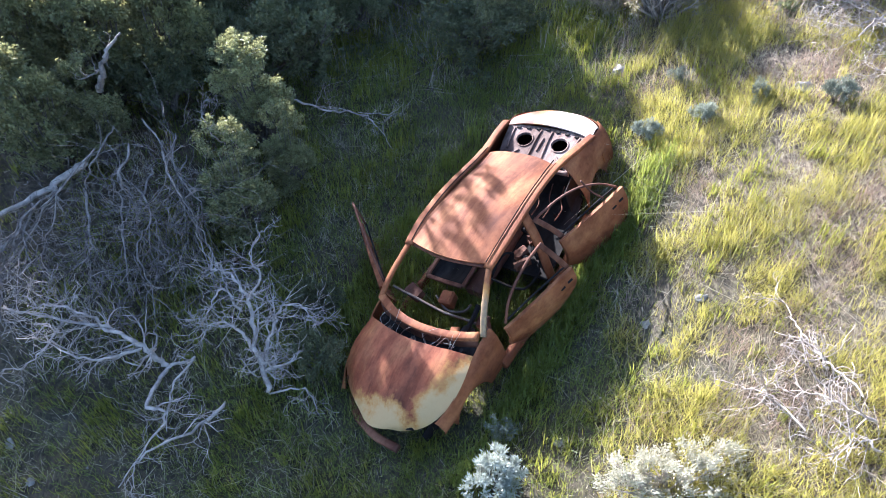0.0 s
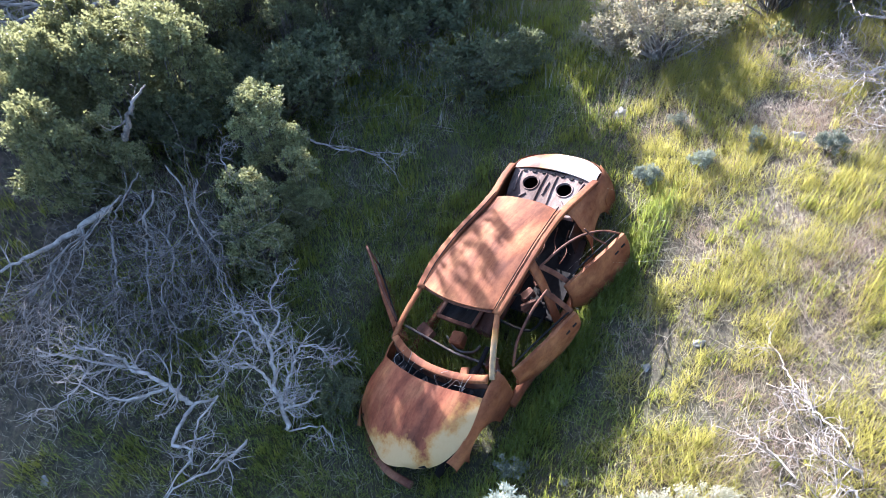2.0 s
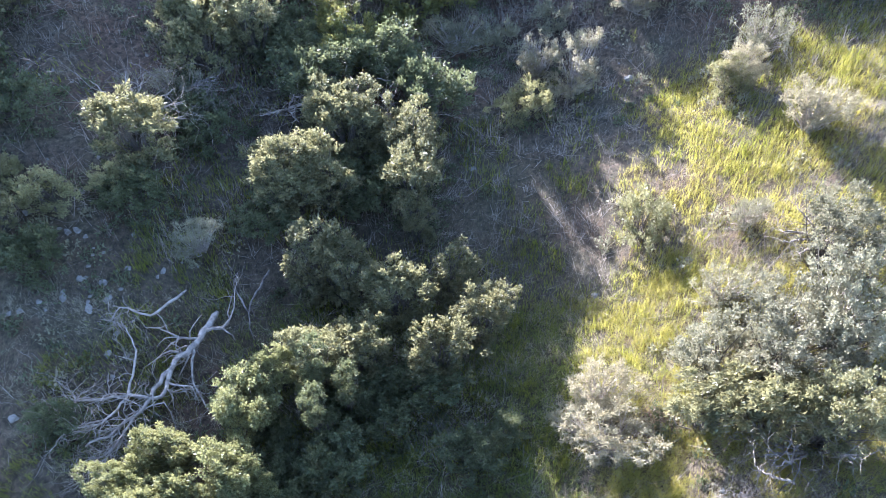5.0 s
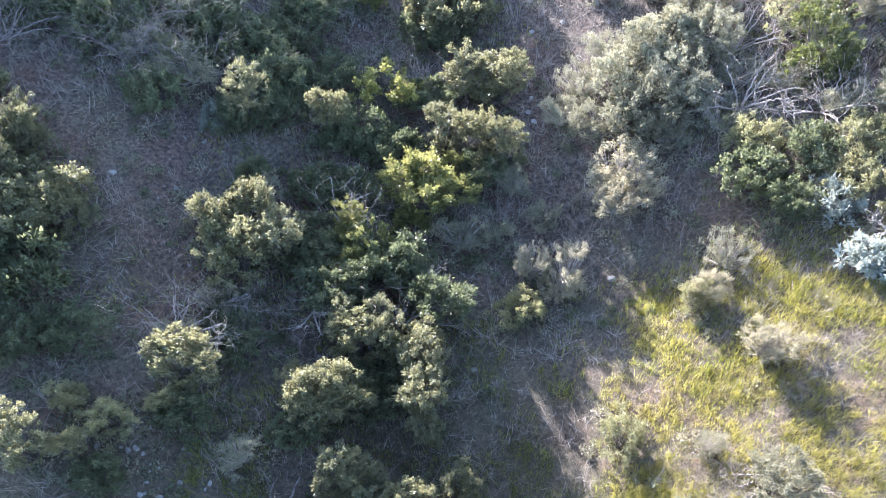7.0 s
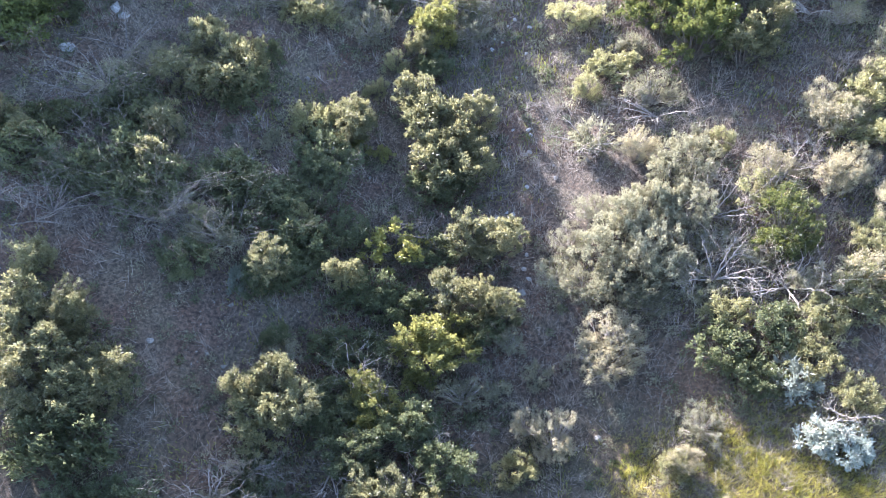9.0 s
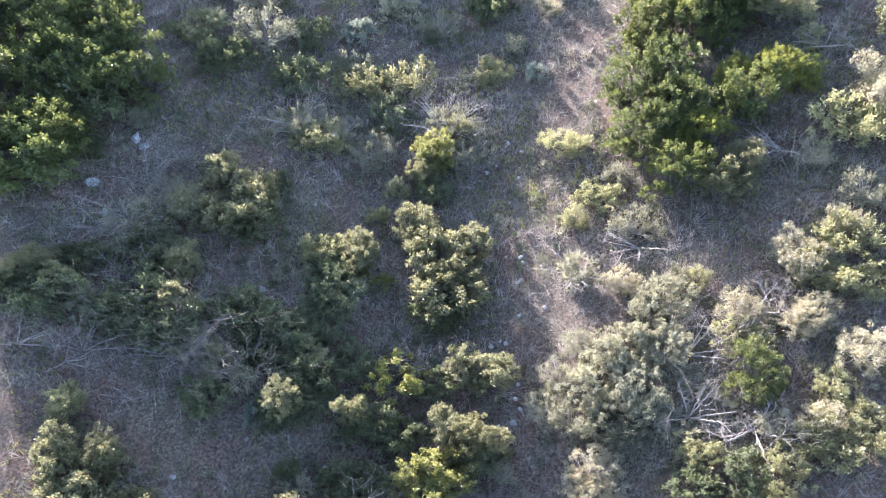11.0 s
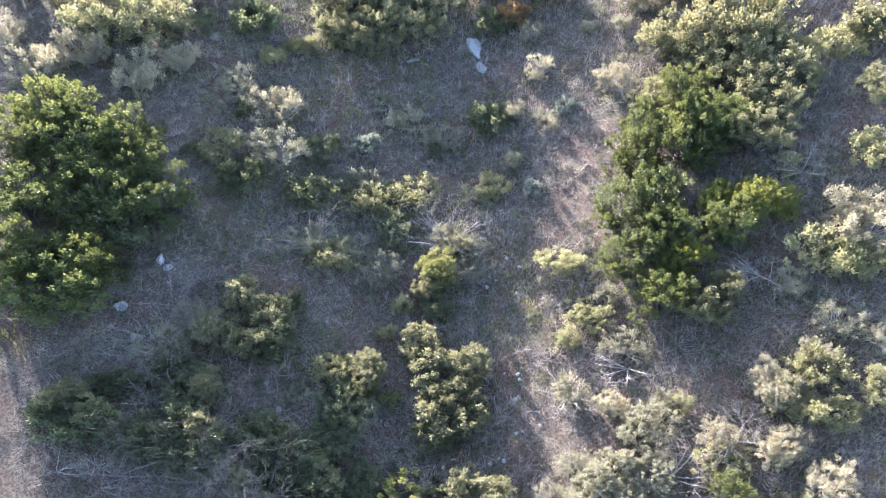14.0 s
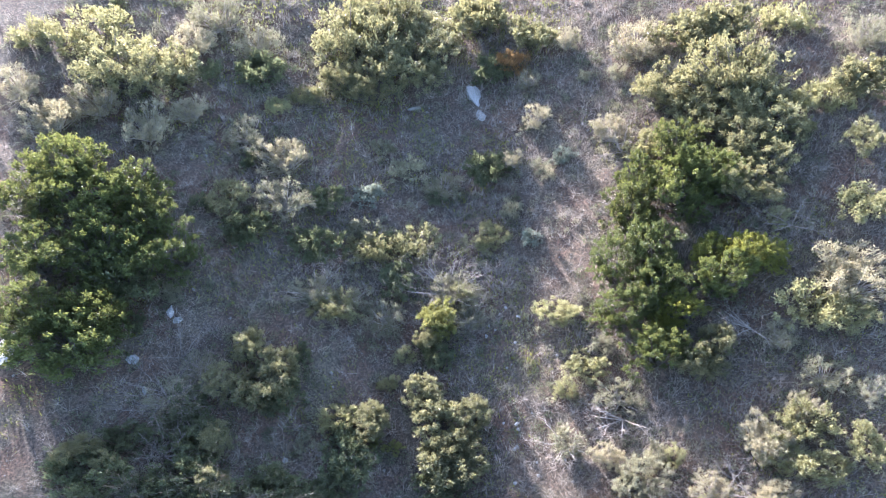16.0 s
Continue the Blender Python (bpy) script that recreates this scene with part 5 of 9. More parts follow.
shrub("grey", "grey-green twiggy sagebrush with sparse leaves", "chaparral shrubs", (-10.66, 27.89, 2.76, 2.07, 1.10))
shrub("dusky", "low dark-green shrub in the shade of the gully", "chaparral shrubs", (-14.10, 28.85, 2.76, 2.07, 1.10))
shrub("dusky", "low dark-green shrub in the shade of the gully", "chaparral shrubs", (-7.82, 28.17, 2.81, 2.58, 1.10))
shrub("dusky", "low dark-green shrub in the shade of the gully", "chaparral shrubs", (-6.11, 26.83, 3.24, 2.78, 1.23))
shrub("dusky", "low dark-green shrub in the shade of the gully", "chaparral shrubs", (-5.41, 29.48, 2.42, 2.91, 1.10))
shrub("grey", "grey-green twiggy sagebrush with sparse leaves", "chaparral shrubs", (-15.11, 29.52, 2.32, 1.85, 1.10))
shrub("dusky", "low dark-green shrub in the shade of the gully", "chaparral shrubs", (-12.20, 29.45, 4.20, 3.50, 1.60))
shrub("oak", "dark scrub oak shrub with sunlit leaf tips", "chaparral shrubs", (-11.38, 31.37, 1.30, 1.35, 1.95), (-11.06, 29.77, 1.78, 1.25, 2.00))
shrub("pale", "pale sun-bleached shrub with dry seed heads", "pale dry shrubs", (15.60, 26.45, 2.88, 2.62, 1.50))
shrub("pale", "pale sun-bleached shrub with dry seed heads", "pale dry shrubs", (13.21, 23.73, 2.86, 2.04, 1.50))
shrub("olive", "yellowish-green chaparral shrub with upright twigs", "chaparral shrubs", (15.08, 23.51, 2.63, 2.63, 1.20))
shrub("pale", "pale sun-bleached shrub with dry seed heads", "pale dry shrubs", (13.82, 27.91, 2.64, 1.98, 1.50))
shrub("oak", "dark scrub oak shrub with sunlit leaf tips", "chaparral shrubs", (-3.89, 33.10, 1.79, 1.79, 2.00))
shrub("olive", "yellowish-green chaparral shrub with upright twigs", "chaparral shrubs", (-14.47, 25.05, 1.63, 1.72, 1.20))
shrub("oak", "dark scrub oak shrub with sunlit leaf tips", "chaparral shrubs", (-12.48, 22.72, 1.64, 1.43, 2.00))
shrub("sumac", "large rounded bright-green laurel sumac shrub of several crowns, dense foliage", "green sumac shrubs", (-21.19, 46.37, 5.59, 3.92, 3.33), (-22.37, 43.82, 4.49, 3.71, 3.33), (-19.58, 44.54, 5.79, 4.05, 3.33), (-17.23, 45.04, 4.45, 3.83, 3.33), (-21.18, 40.47, 4.88, 3.73, 3.33), (-18.55, 41.19, 5.56, 4.39, 3.33), (-14.63, 41.58, 3.47, 3.59, 3.33), (-16.50, 41.01, 3.84, 3.84, 3.33), (-17.97, 37.29, 5.30, 3.90, 3.33), (-20.58, 37.22, 4.12, 3.57, 3.33), (-18.92, 35.93, 7.08, 4.96, 3.33), (-16.16, 43.27, 3.64, 3.64, 3.33))
shrub("dusky", "large low dark-green shrub in the shade of the gully", "chaparral shrubs", (-17.22, 39.64, 4.71, 3.53, 1.79))
shrub("pale", "large pale sun-bleached shrub with dry seed heads", "pale dry shrubs", (-17.92, 50.15, 3.87, 4.13, 1.72), (-21.09, 51.70, 4.04, 2.83, 1.72), (-23.19, 50.39, 3.96, 3.30, 1.72))
shrub("olive", "yellowish-green chaparral shrub with upright twigs", "chaparral shrubs", (-25.88, 57.02, 4.25, 3.19, 1.62))
shrub("pale", "pale sun-bleached shrub with dry seed heads", "pale dry shrubs", (-25.69, 52.54, 3.50, 3.50, 1.72))
shrub("olive", "large yellowish-green chaparral shrub with upright twigs", "chaparral shrubs", (-22.34, 57.63, 5.71, 4.28, 2.17))
shrub("oak_big", "broad dark scrub oak shrub with dense small leaves", "chaparral shrubs", (-19.58, 54.18, 7.54, 5.28, 2.99))
shrub("oak", "large dark scrub oak shrub with sunlit leaf tips", "chaparral shrubs", (-16.90, 55.05, 4.56, 3.86, 2.30))
shrub("pale", "pale sun-bleached shrub with dry seed heads", "pale dry shrubs", (-16.19, 57.67, 3.77, 3.27, 1.72))
shrub("grey", "grey-green twiggy sagebrush with sparse leaves", "chaparral shrubs", (-12.22, 58.16, 4.28, 3.69, 1.62))
shrub("dusky", "low dark-green shrub in the shade of the gully", "chaparral shrubs", (-11.94, 55.84, 4.32, 3.02, 1.64))
shrub("pale", "pale sun-bleached shrub with dry seed heads", "pale dry shrubs", (-15.83, 52.02, 3.08, 2.40, 1.72))
shrub("grey", "large grey-green twiggy sagebrush with sparse leaves", "chaparral shrubs", (-15.09, 60.06, 5.21, 3.64, 1.98))
shrub("grey", "grey-green twiggy sagebrush with sparse leaves", "chaparral shrubs", (-12.23, 50.67, 3.28, 3.55, 1.26))
shrub("pale", "pale sun-bleached shrub with dry seed heads", "pale dry shrubs", (-9.70, 49.03, 4.03, 3.50, 1.72))
shrub("olive", "yellowish-green chaparral shrub with upright twigs", "chaparral shrubs", (-12.72, 45.91, 2.97, 3.74, 1.38))
shrub("grey", "large grey-green twiggy sagebrush with sparse leaves", "chaparral shrubs", (-9.70, 45.90, 4.54, 3.18, 1.73))
shrub("dusky", "low dark-green shrub in the shade of the gully", "chaparral shrubs", (-11.26, 44.00, 3.81, 2.67, 1.45))
shrub("olive", "yellowish-green chaparral shrub with upright twigs", "chaparral shrubs", (-9.06, 54.36, 2.51, 1.79, 1.38))
shrub("olive", "yellowish-green chaparral shrub with upright twigs", "chaparral shrubs", (-10.66, 53.15, 2.25, 1.58, 1.38))
shrub("dusky", "low dark-green shrub in the shade of the gully", "chaparral shrubs", (-7.50, 43.30, 3.82, 2.68, 1.45))
shrub("oak_big", "broad dark scrub oak shrub of several crowns with dense small leaves", "chaparral shrubs", (-6.01, 58.98, 6.69, 5.95, 2.99), (-2.09, 57.19, 5.50, 6.24, 2.99), (-4.23, 60.77, 7.21, 5.05, 2.99), (-0.83, 59.72, 4.54, 5.30, 2.30), (-6.95, 55.70, 3.61, 2.89, 2.30), (-5.09, 55.01, 5.01, 3.50, 2.99))
shrub("oak", "large dark scrub oak shrub with sunlit leaf tips", "chaparral shrubs", (2.23, 61.14, 5.34, 3.81, 2.30))
shrub("oak", "dark scrub oak shrub with sunlit leaf tips", "chaparral shrubs", (5.46, 58.64, 3.83, 3.68, 2.30))
shrub("pale", "pale sun-bleached shrub with dry seed heads", "pale dry shrubs", (7.78, 57.97, 1.90, 2.33, 1.61))
shrub("dusky", "low dark-green shrub in the shade of the gully", "chaparral shrubs", (2.86, 56.96, 3.11, 3.11, 1.26))
shrub("russet", "shrub with orange-brown dried seed heads", "chaparral shrubs", (4.14, 57.08, 2.64, 2.35, 1.72))
shrub("grey", "grey-green twiggy sagebrush with sparse leaves", "chaparral shrubs", (5.14, 55.33, 1.88, 2.53, 1.26))
shrub("dusky", "low dark-green shrub in the shade of the gully", "chaparral shrubs", (2.31, 48.93, 3.41, 2.87, 1.30))
shrub("pale", "pale sun-bleached shrub with dry seed heads", "pale dry shrubs", (3.77, 49.21, 1.70, 1.36, 1.44))
shrub("pale", "pale sun-bleached shrub with dry seed heads", "pale dry shrubs", (5.44, 51.99, 1.87, 2.08, 1.59))
shrub("bluesage", "small blue-green leafy sage plant", "silvery sage plants", (6.80, 49.16, 1.76, 1.35, 0.67))
shrub("bluesage", "small blue-green leafy sage plant", "silvery sage plants", (4.66, 43.81, 1.48, 1.42, 0.57))
shrub("pale", "pale sun-bleached shrub with dry seed heads", "pale dry shrubs", (9.60, 50.16, 2.81, 2.54, 1.72))
shrub("pale", "large pale sun-bleached shrub with dry seed heads", "pale dry shrubs", (11.88, 56.09, 4.77, 3.86, 1.81))
shrub("bluesage", "small blue-green leafy sage plant", "silvery sage plants", (-4.88, 47.16, 2.36, 1.68, 0.90))
shrub("lowgrey", "low grey-green sagebrush on dry soil", "chaparral shrubs", (-4.00, 50.80, 2.10, 1.75, 0.80))
shrub("oak_big", "broad dark scrub oak shrub of several crowns with dense small leaves", "chaparral shrubs", (16.51, 51.80, 7.13, 4.99, 2.99), (17.82, 49.20, 4.70, 4.70, 2.99), (12.82, 51.76, 4.62, 3.63, 2.99), (15.27, 49.56, 5.74, 4.47, 2.99), (16.99, 46.43, 4.56, 3.65, 2.99))
shrub("oak", "dark scrub oak shrub with sunlit leaf tips", "chaparral shrubs", (17.13, 56.45, 4.45, 3.12, 2.30))
shrub("oak", "large dark scrub oak shrub with sunlit leaf tips", "chaparral shrubs", (14.85, 56.38, 4.84, 3.39, 2.30))
shrub("olive", "yellowish-green chaparral shrub with upright twigs", "chaparral shrubs", (20.56, 56.12, 3.53, 2.85, 1.38))
shrub("oak_big", "broad dark scrub oak shrub with dense small leaves", "chaparral shrubs", (16.23, 43.96, 4.15, 2.90, 2.99))
shrub("oak", "dark scrub oak shrub with sunlit leaf tips", "chaparral shrubs", (19.40, 47.84, 1.85, 1.54, 2.30))
shrub("sumac", "rounded bright-green laurel sumac shrub, dense foliage", "green sumac shrubs", (12.77, 47.54, 3.76, 3.00, 3.33))
shrub("olive", "yellowish-green chaparral shrub with upright twigs", "chaparral shrubs", (11.48, 48.56, 2.94, 2.28, 1.38))
shrub("sumac", "large rounded bright-green laurel sumac shrub of several crowns, dense foliage", "green sumac shrubs", (12.82, 44.62, 5.16, 3.61, 3.33), (14.59, 45.12, 3.51, 3.32, 3.33), (9.97, 43.91, 3.54, 3.54, 3.33), (8.73, 40.86, 2.72, 3.67, 3.33), (10.62, 41.24, 3.53, 4.71, 3.33), (10.74, 38.93, 3.55, 3.55, 3.33), (8.99, 37.96, 3.43, 2.86, 3.33))
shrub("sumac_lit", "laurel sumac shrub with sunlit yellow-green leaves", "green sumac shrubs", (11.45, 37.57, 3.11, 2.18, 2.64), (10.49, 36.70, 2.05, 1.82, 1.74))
shrub("sumac", "rounded bright-green laurel sumac shrub, dense foliage", "green sumac shrubs", (10.31, 35.63, 4.13, 2.89, 3.33))
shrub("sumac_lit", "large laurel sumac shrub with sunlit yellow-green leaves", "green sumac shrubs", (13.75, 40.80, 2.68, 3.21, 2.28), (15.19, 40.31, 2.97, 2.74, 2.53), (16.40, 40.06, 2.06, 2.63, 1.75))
shrub("sumac", "rounded bright-green laurel sumac shrub, dense foliage", "green sumac shrubs", (13.71, 39.07, 3.95, 2.76, 3.33))
shrub("oak", "dark scrub oak shrub with sunlit leaf tips", "chaparral shrubs", (13.04, 35.81, 1.98, 2.31, 2.30), (12.10, 34.77, 2.84, 2.29, 2.30))
shrub("sumac", "rounded bright-green laurel sumac shrub, dense foliage", "green sumac shrubs", (13.68, 45.69, 3.67, 3.67, 3.33))
shrub("sumac", "rounded bright-green laurel sumac shrub, dense foliage", "green sumac shrubs", (10.46, 45.63, 2.79, 2.79, 3.33))
shrub("olive", "yellowish-green chaparral shrub with upright twigs", "chaparral shrubs", (17.33, 42.53, 1.54, 1.30, 1.31))
shrub("pale", "pale sun-bleached shrub with dry seed heads", "pale dry shrubs", (19.43, 39.28, 4.19, 2.93, 1.72), (19.61, 37.97, 4.38, 3.07, 1.72))
shrub("olive", "large yellowish-green chaparral shrub with upright twigs", "chaparral shrubs", (17.85, 36.85, 4.63, 3.24, 1.76))
shrub("olive", "yellowish-green chaparral shrub with upright twigs", "chaparral shrubs", (19.55, 36.42, 2.69, 2.16, 1.38))
shrub("grey", "grey-green twiggy sagebrush with sparse leaves", "chaparral shrubs", (16.12, 35.93, 1.91, 2.30, 1.26))
shrub("olive", "yellowish-green chaparral shrub with upright twigs", "chaparral shrubs", (21.30, 42.54, 3.75, 3.00, 1.43))
shrub("olive", "yellowish-green chaparral shrub with upright twigs", "chaparral shrubs", (22.44, 46.54, 2.53, 2.72, 1.38))
shrub("grey", "grey-green twiggy sagebrush with sparse leaves", "chaparral shrubs", (24.44, 53.82, 3.39, 3.26, 1.29))
shrub("oak", "dark scrub oak shrub with sunlit leaf tips", "chaparral shrubs", (23.22, 50.33, 3.74, 3.43, 2.30))
shrub("olive", "yellowish-green chaparral shrub with upright twigs", "chaparral shrubs", (21.45, 49.87, 3.47, 2.43, 1.38))
shrub("olive", "yellowish-green chaparral shrub with upright twigs", "chaparral shrubs", (20.11, 49.75, 2.41, 1.69, 1.38))
shrub("grey", "grey-green twiggy sagebrush with sparse leaves", "chaparral shrubs", (17.64, 33.50, 3.40, 2.38, 1.29))
shrub("pale", "pale sun-bleached shrub with dry seed heads", "pale dry shrubs", (14.12, 30.80, 2.30, 3.06, 1.72))
shrub("olive", "yellowish-green chaparral shrub with upright twigs", "chaparral shrubs", (16.07, 31.45, 3.32, 2.97, 1.38), (14.85, 30.14, 2.78, 2.02, 1.38))
shrub("olive", "yellowish-green chaparral shrub with upright twigs", "chaparral shrubs", (16.40, 29.36, 2.97, 2.23, 1.38))
shrub("olive", "yellowish-green chaparral shrub with upright twigs", "chaparral shrubs", (18.38, 30.16, 2.22, 2.47, 1.38))
shrub("grey", "grey-green twiggy sagebrush with sparse leaves", "chaparral shrubs", (19.14, 32.58, 1.79, 1.79, 1.26))
shrub("olive", "yellowish-green chaparral shrub with upright twigs", "chaparral shrubs", (5.67, 38.85, 3.01, 2.11, 1.38))
shrub("grey", "grey-green twiggy sagebrush with sparse leaves", "chaparral shrubs", (-3.58, 39.03, 3.06, 2.76, 1.26))
shrub("grey", "grey-green twiggy sagebrush with sparse leaves", "chaparral shrubs", (1.01, 39.07, 2.76, 2.15, 1.26))
shrub("dusky", "low dark-green shrub in the shade of the gully", "chaparral shrubs", (-7.12, 46.56, 2.98, 2.32, 1.26))
shrub("grey", "grey-green twiggy sagebrush with sparse leaves", "chaparral shrubs", (-12.74, 35.41, 2.57, 2.57, 1.26))
shrub("dusky", "low dark-green shrub in the shade of the gully", "chaparral shrubs", (-12.69, 32.07, 3.26, 3.26, 1.26))
shrub("grey", "grey-green twiggy sagebrush with sparse leaves", "chaparral shrubs", (-0.51, 47.89, 3.41, 2.38, 1.29))
shrub("lowgrey", "low grey-green sagebrush on dry soil", "chaparral shrubs", (-2.56, 49.01, 3.09, 2.16, 1.17))
shrub("lowgrey", "low grey-green sagebrush on dry soil", "chaparral shrubs", (-5.09, 44.53, 2.62, 1.96, 0.99))
shrub("grey", "grey-green twiggy sagebrush with sparse leaves", "chaparral shrubs", (8.46, 33.87, 3.36, 2.35, 1.28))
shrub("lowgrey", "low grey-green sagebrush on dry soil", "chaparral shrubs", (5.82, 31.80, 2.75, 1.93, 1.05))
shrub("olive", "yellowish-green chaparral shrub with upright twigs", "chaparral shrubs", (6.85, 35.69, 2.88, 2.08, 1.38), (5.77, 34.57, 1.60, 1.37, 1.36))
shrub("olive", "yellowish-green chaparral shrub with upright twigs", "chaparral shrubs", (-2.13, 43.78, 3.57, 3.24, 1.38))
shrub("olive", "yellowish-green chaparral shrub with upright twigs", "chaparral shrubs", (-4.68, 43.23, 3.21, 2.57, 1.38))
shrub("olive", "yellowish-green chaparral shrub with upright twigs", "chaparral shrubs", (2.09, 43.96, 2.91, 2.26, 1.38))
shrub("sage_lit", "leafy shrub with sunlit yellow-green leaves", "chaparral shrubs", (-0.51, 38.43, 2.12, 1.81, 2.18))
shrub("dusky", "low dark-green shrub in the shade of the gully", "chaparral shrubs", (-2.88, 41.51, 2.65, 2.84, 1.26))
shrub("olive", "yellowish-green chaparral shrub with upright twigs", "chaparral shrubs", (0.73, 40.53, 1.74, 1.87, 1.38))
shrub("olive", "yellowish-green chaparral shrub with upright twigs", "chaparral shrubs", (-6.30, 39.44, 3.36, 2.75, 1.38))
shrub("grey", "grey-green twiggy sagebrush with sparse leaves", "chaparral shrubs", (-7.59, 40.44, 3.39, 2.47, 1.29))
shrub("dusky", "low dark-green shrub in the shade of the gully", "chaparral shrubs", (-4.91, 30.87, 2.74, 2.19, 1.26))
shrub("oak", "dark scrub oak shrub with sunlit leaf tips", "chaparral shrubs", (-4.13, 32.57, 2.01, 2.01, 2.30))
# Added shade caster: thin crowns in the sun's path that dapple the car roof.
shrub("dusky", "slender upright shrub added to dapple the sun on the car roof", "chaparral shrubs", (-2.50, 10.70, 0.85, 0.80, 2.75), (-1.85, 10.25, 0.70, 0.70, 2.55), (-2.40, 9.75, 0.75, 0.70, 2.60))


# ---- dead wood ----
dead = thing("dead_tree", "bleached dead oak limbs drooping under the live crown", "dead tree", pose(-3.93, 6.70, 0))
limb(dead, [(-3.93, 6.70, 1.10), (-4.12, 6.26, 0.95), (-4.23, 6.07, 0.67), (-4.13, 5.36, 0.40), (-4.08, 5.07, 0.12)], 0.013, 32, 0.54, SHADEWOOD)
limb(dead, [(-3.61, 6.85, 1.10), (-3.31, 6.48, 0.95), (-3.17, 6.31, 0.67), (-3.17, 5.91, 0.40), (-3.22, 5.68, 0.12)], 0.013, 32, 0.69, SHADEWOOD)
limb(dead, [(-3.36, 6.55, 1.10), (-3.16, 6.06, 0.95), (-3.02, 5.87, 0.67), (-2.89, 5.64, 0.40), (-2.61, 4.85, 0.12)], 0.017, 32, 0.66, SHADEWOOD)
limb(dead, [(-4.42, 6.31, 0.70), (-4.62, 5.74, 0.64), (-4.78, 5.27, 0.47), (-5.04, 4.99, 0.29), (-5.18, 4.59, 0.12)], 0.013, 28, 0.65, SHADEWOOD)
limb(dead, [(-4.07, 6.32, 1.10), (-4.35, 5.83, 0.95), (-4.45, 5.53, 0.67), (-4.59, 5.29, 0.40), (-4.61, 5.10, 0.12)], 0.014, 24, 0.61, SHADEWOOD)
limb(dead, [(-3.21, 6.66, 1.10), (-3.17, 6.24, 0.95), (-2.85, 5.86, 0.67), (-2.91, 5.68, 0.40), (-2.46, 5.10, 0.12)], 0.013, 32, 0.60, SHADEWOOD)
limb(dead, [(-3.68, 6.42, 1.10), (-3.75, 6.05, 0.95), (-3.77, 5.84, 0.67), (-3.64, 5.13, 0.40), (-3.59, 4.86, 0.12)], 0.018, 24, 0.53, SHADEWOOD)
limb(dead, [(-4.54, 6.03, 0.70), (-4.76, 5.48, 0.64), (-4.63, 5.01, 0.47), (-4.96, 4.95, 0.29), (-5.00, 4.12, 0.12)], 0.013, 28, 0.55, SHADEWOOD)
limb(dead, [(-4.71, 5.75, 0.70), (-4.81, 5.35, 0.64), (-5.01, 4.97, 0.47), (-4.84, 4.59, 0.29), (-5.15, 4.39, 0.12)], 0.018, 28, 0.68, SHADEWOOD)
limb(dead, [(-3.18, 6.66, 0.70), (-3.18, 6.08, 0.64), (-2.80, 5.55, 0.47), (-2.70, 5.31, 0.29), (-2.60, 5.06, 0.12)], 0.011, 32, 0.52, SHADEWOOD)
limb(dead, [(-3.96, 6.38, 0.70), (-3.72, 5.95, 0.64), (-3.76, 5.50, 0.47), (-3.55, 5.26, 0.29), (-3.39, 4.63, 0.12)], 0.014, 24, 0.57, SHADEWOOD)
limb(dead, [(-3.54, 6.43, 0.70), (-3.58, 5.96, 0.64), (-3.59, 5.60, 0.47), (-3.33, 5.32, 0.29), (-3.54, 4.43, 0.12)], 0.015, 32, 0.55, SHADEWOOD)
limb(dead, [(-4.24, 6.07, 0.70), (-4.08, 5.55, 0.64), (-4.04, 5.21, 0.47), (-4.30, 4.95, 0.29), (-3.88, 4.21, 0.12)], 0.017, 28, 0.52, SHADEWOOD)
limb(dead, [(-3.68, 6.14, 0.70), (-3.40, 5.70, 0.64), (-3.55, 5.36, 0.47), (-3.28, 4.74, 0.29), (-3.44, 4.58, 0.12)], 0.014, 28, 0.69, SHADEWOOD)
dead = thing("fallen_log", "thick weathered fallen oak trunk in shade", "fallen log", pose(-4.30, 6.42, 0))
limb(dead, [(-4.30, 6.42, 0.75), (-4.65, 6.31, 0.50), (-4.99, 6.07, 0.35), (-5.41, 5.74, 0.30), (-5.83, 5.50, 0.25)], 0.055, 8, 0.50)
dead = thing("dead_shrub", "pale sun-bleached dead shrub on its side", "dead shrub", pose(-3.02, 4.02, 0))
limb(dead, [(-3.02, 4.02, 0.12), (-3.28, 4.16, 0.30), (-3.56, 4.28, 0.45), (-4.13, 4.35, 0.45), (-4.77, 4.51, 0.40)], 0.035, 30, 0.42)
limb(dead, [(-3.28, 4.16, 0.30), (-3.64, 3.94, 0.40), (-3.98, 4.00, 0.45), (-4.38, 4.16, 0.40)], 0.020, 22, 0.35)
limb(dead, [(-3.56, 4.28, 0.45), (-3.87, 4.40, 0.55), (-4.24, 4.48, 0.55), (-4.51, 4.37, 0.50)], 0.020, 22, 0.35)
limb(dead, [(-4.13, 4.35, 0.45), (-4.20, 4.11, 0.40), (-4.39, 3.87, 0.30), (-4.62, 3.81, 0.25)], 0.015, 16, 0.30)
limb(dead, [(-3.02, 4.02, 0.12), (-3.13, 3.56, 0.15), (-2.90, 3.43, 0.15), (-3.03, 3.13, 0.10), (-3.23, 2.65, 0.10)], 0.025, 14, 0.35)
limb(dead, [(-3.02, 4.02, 0.12), (-2.74, 4.06, 0.20), (-2.89, 3.74, 0.20), (-2.88, 3.26, 0.10)], 0.020, 10, 0.30)
limb(dead, [(-2.34, 3.60, 0.10), (-2.63, 3.25, 0.15), (-3.10, 2.95, 0.10), (-3.09, 2.65, 0.10)], 0.020, 14, 0.35)
dead = thing("dead_shrub", "pale dead shrub with dense tangled twigs", "dead shrub", pose(-1.87, 3.73, 0))
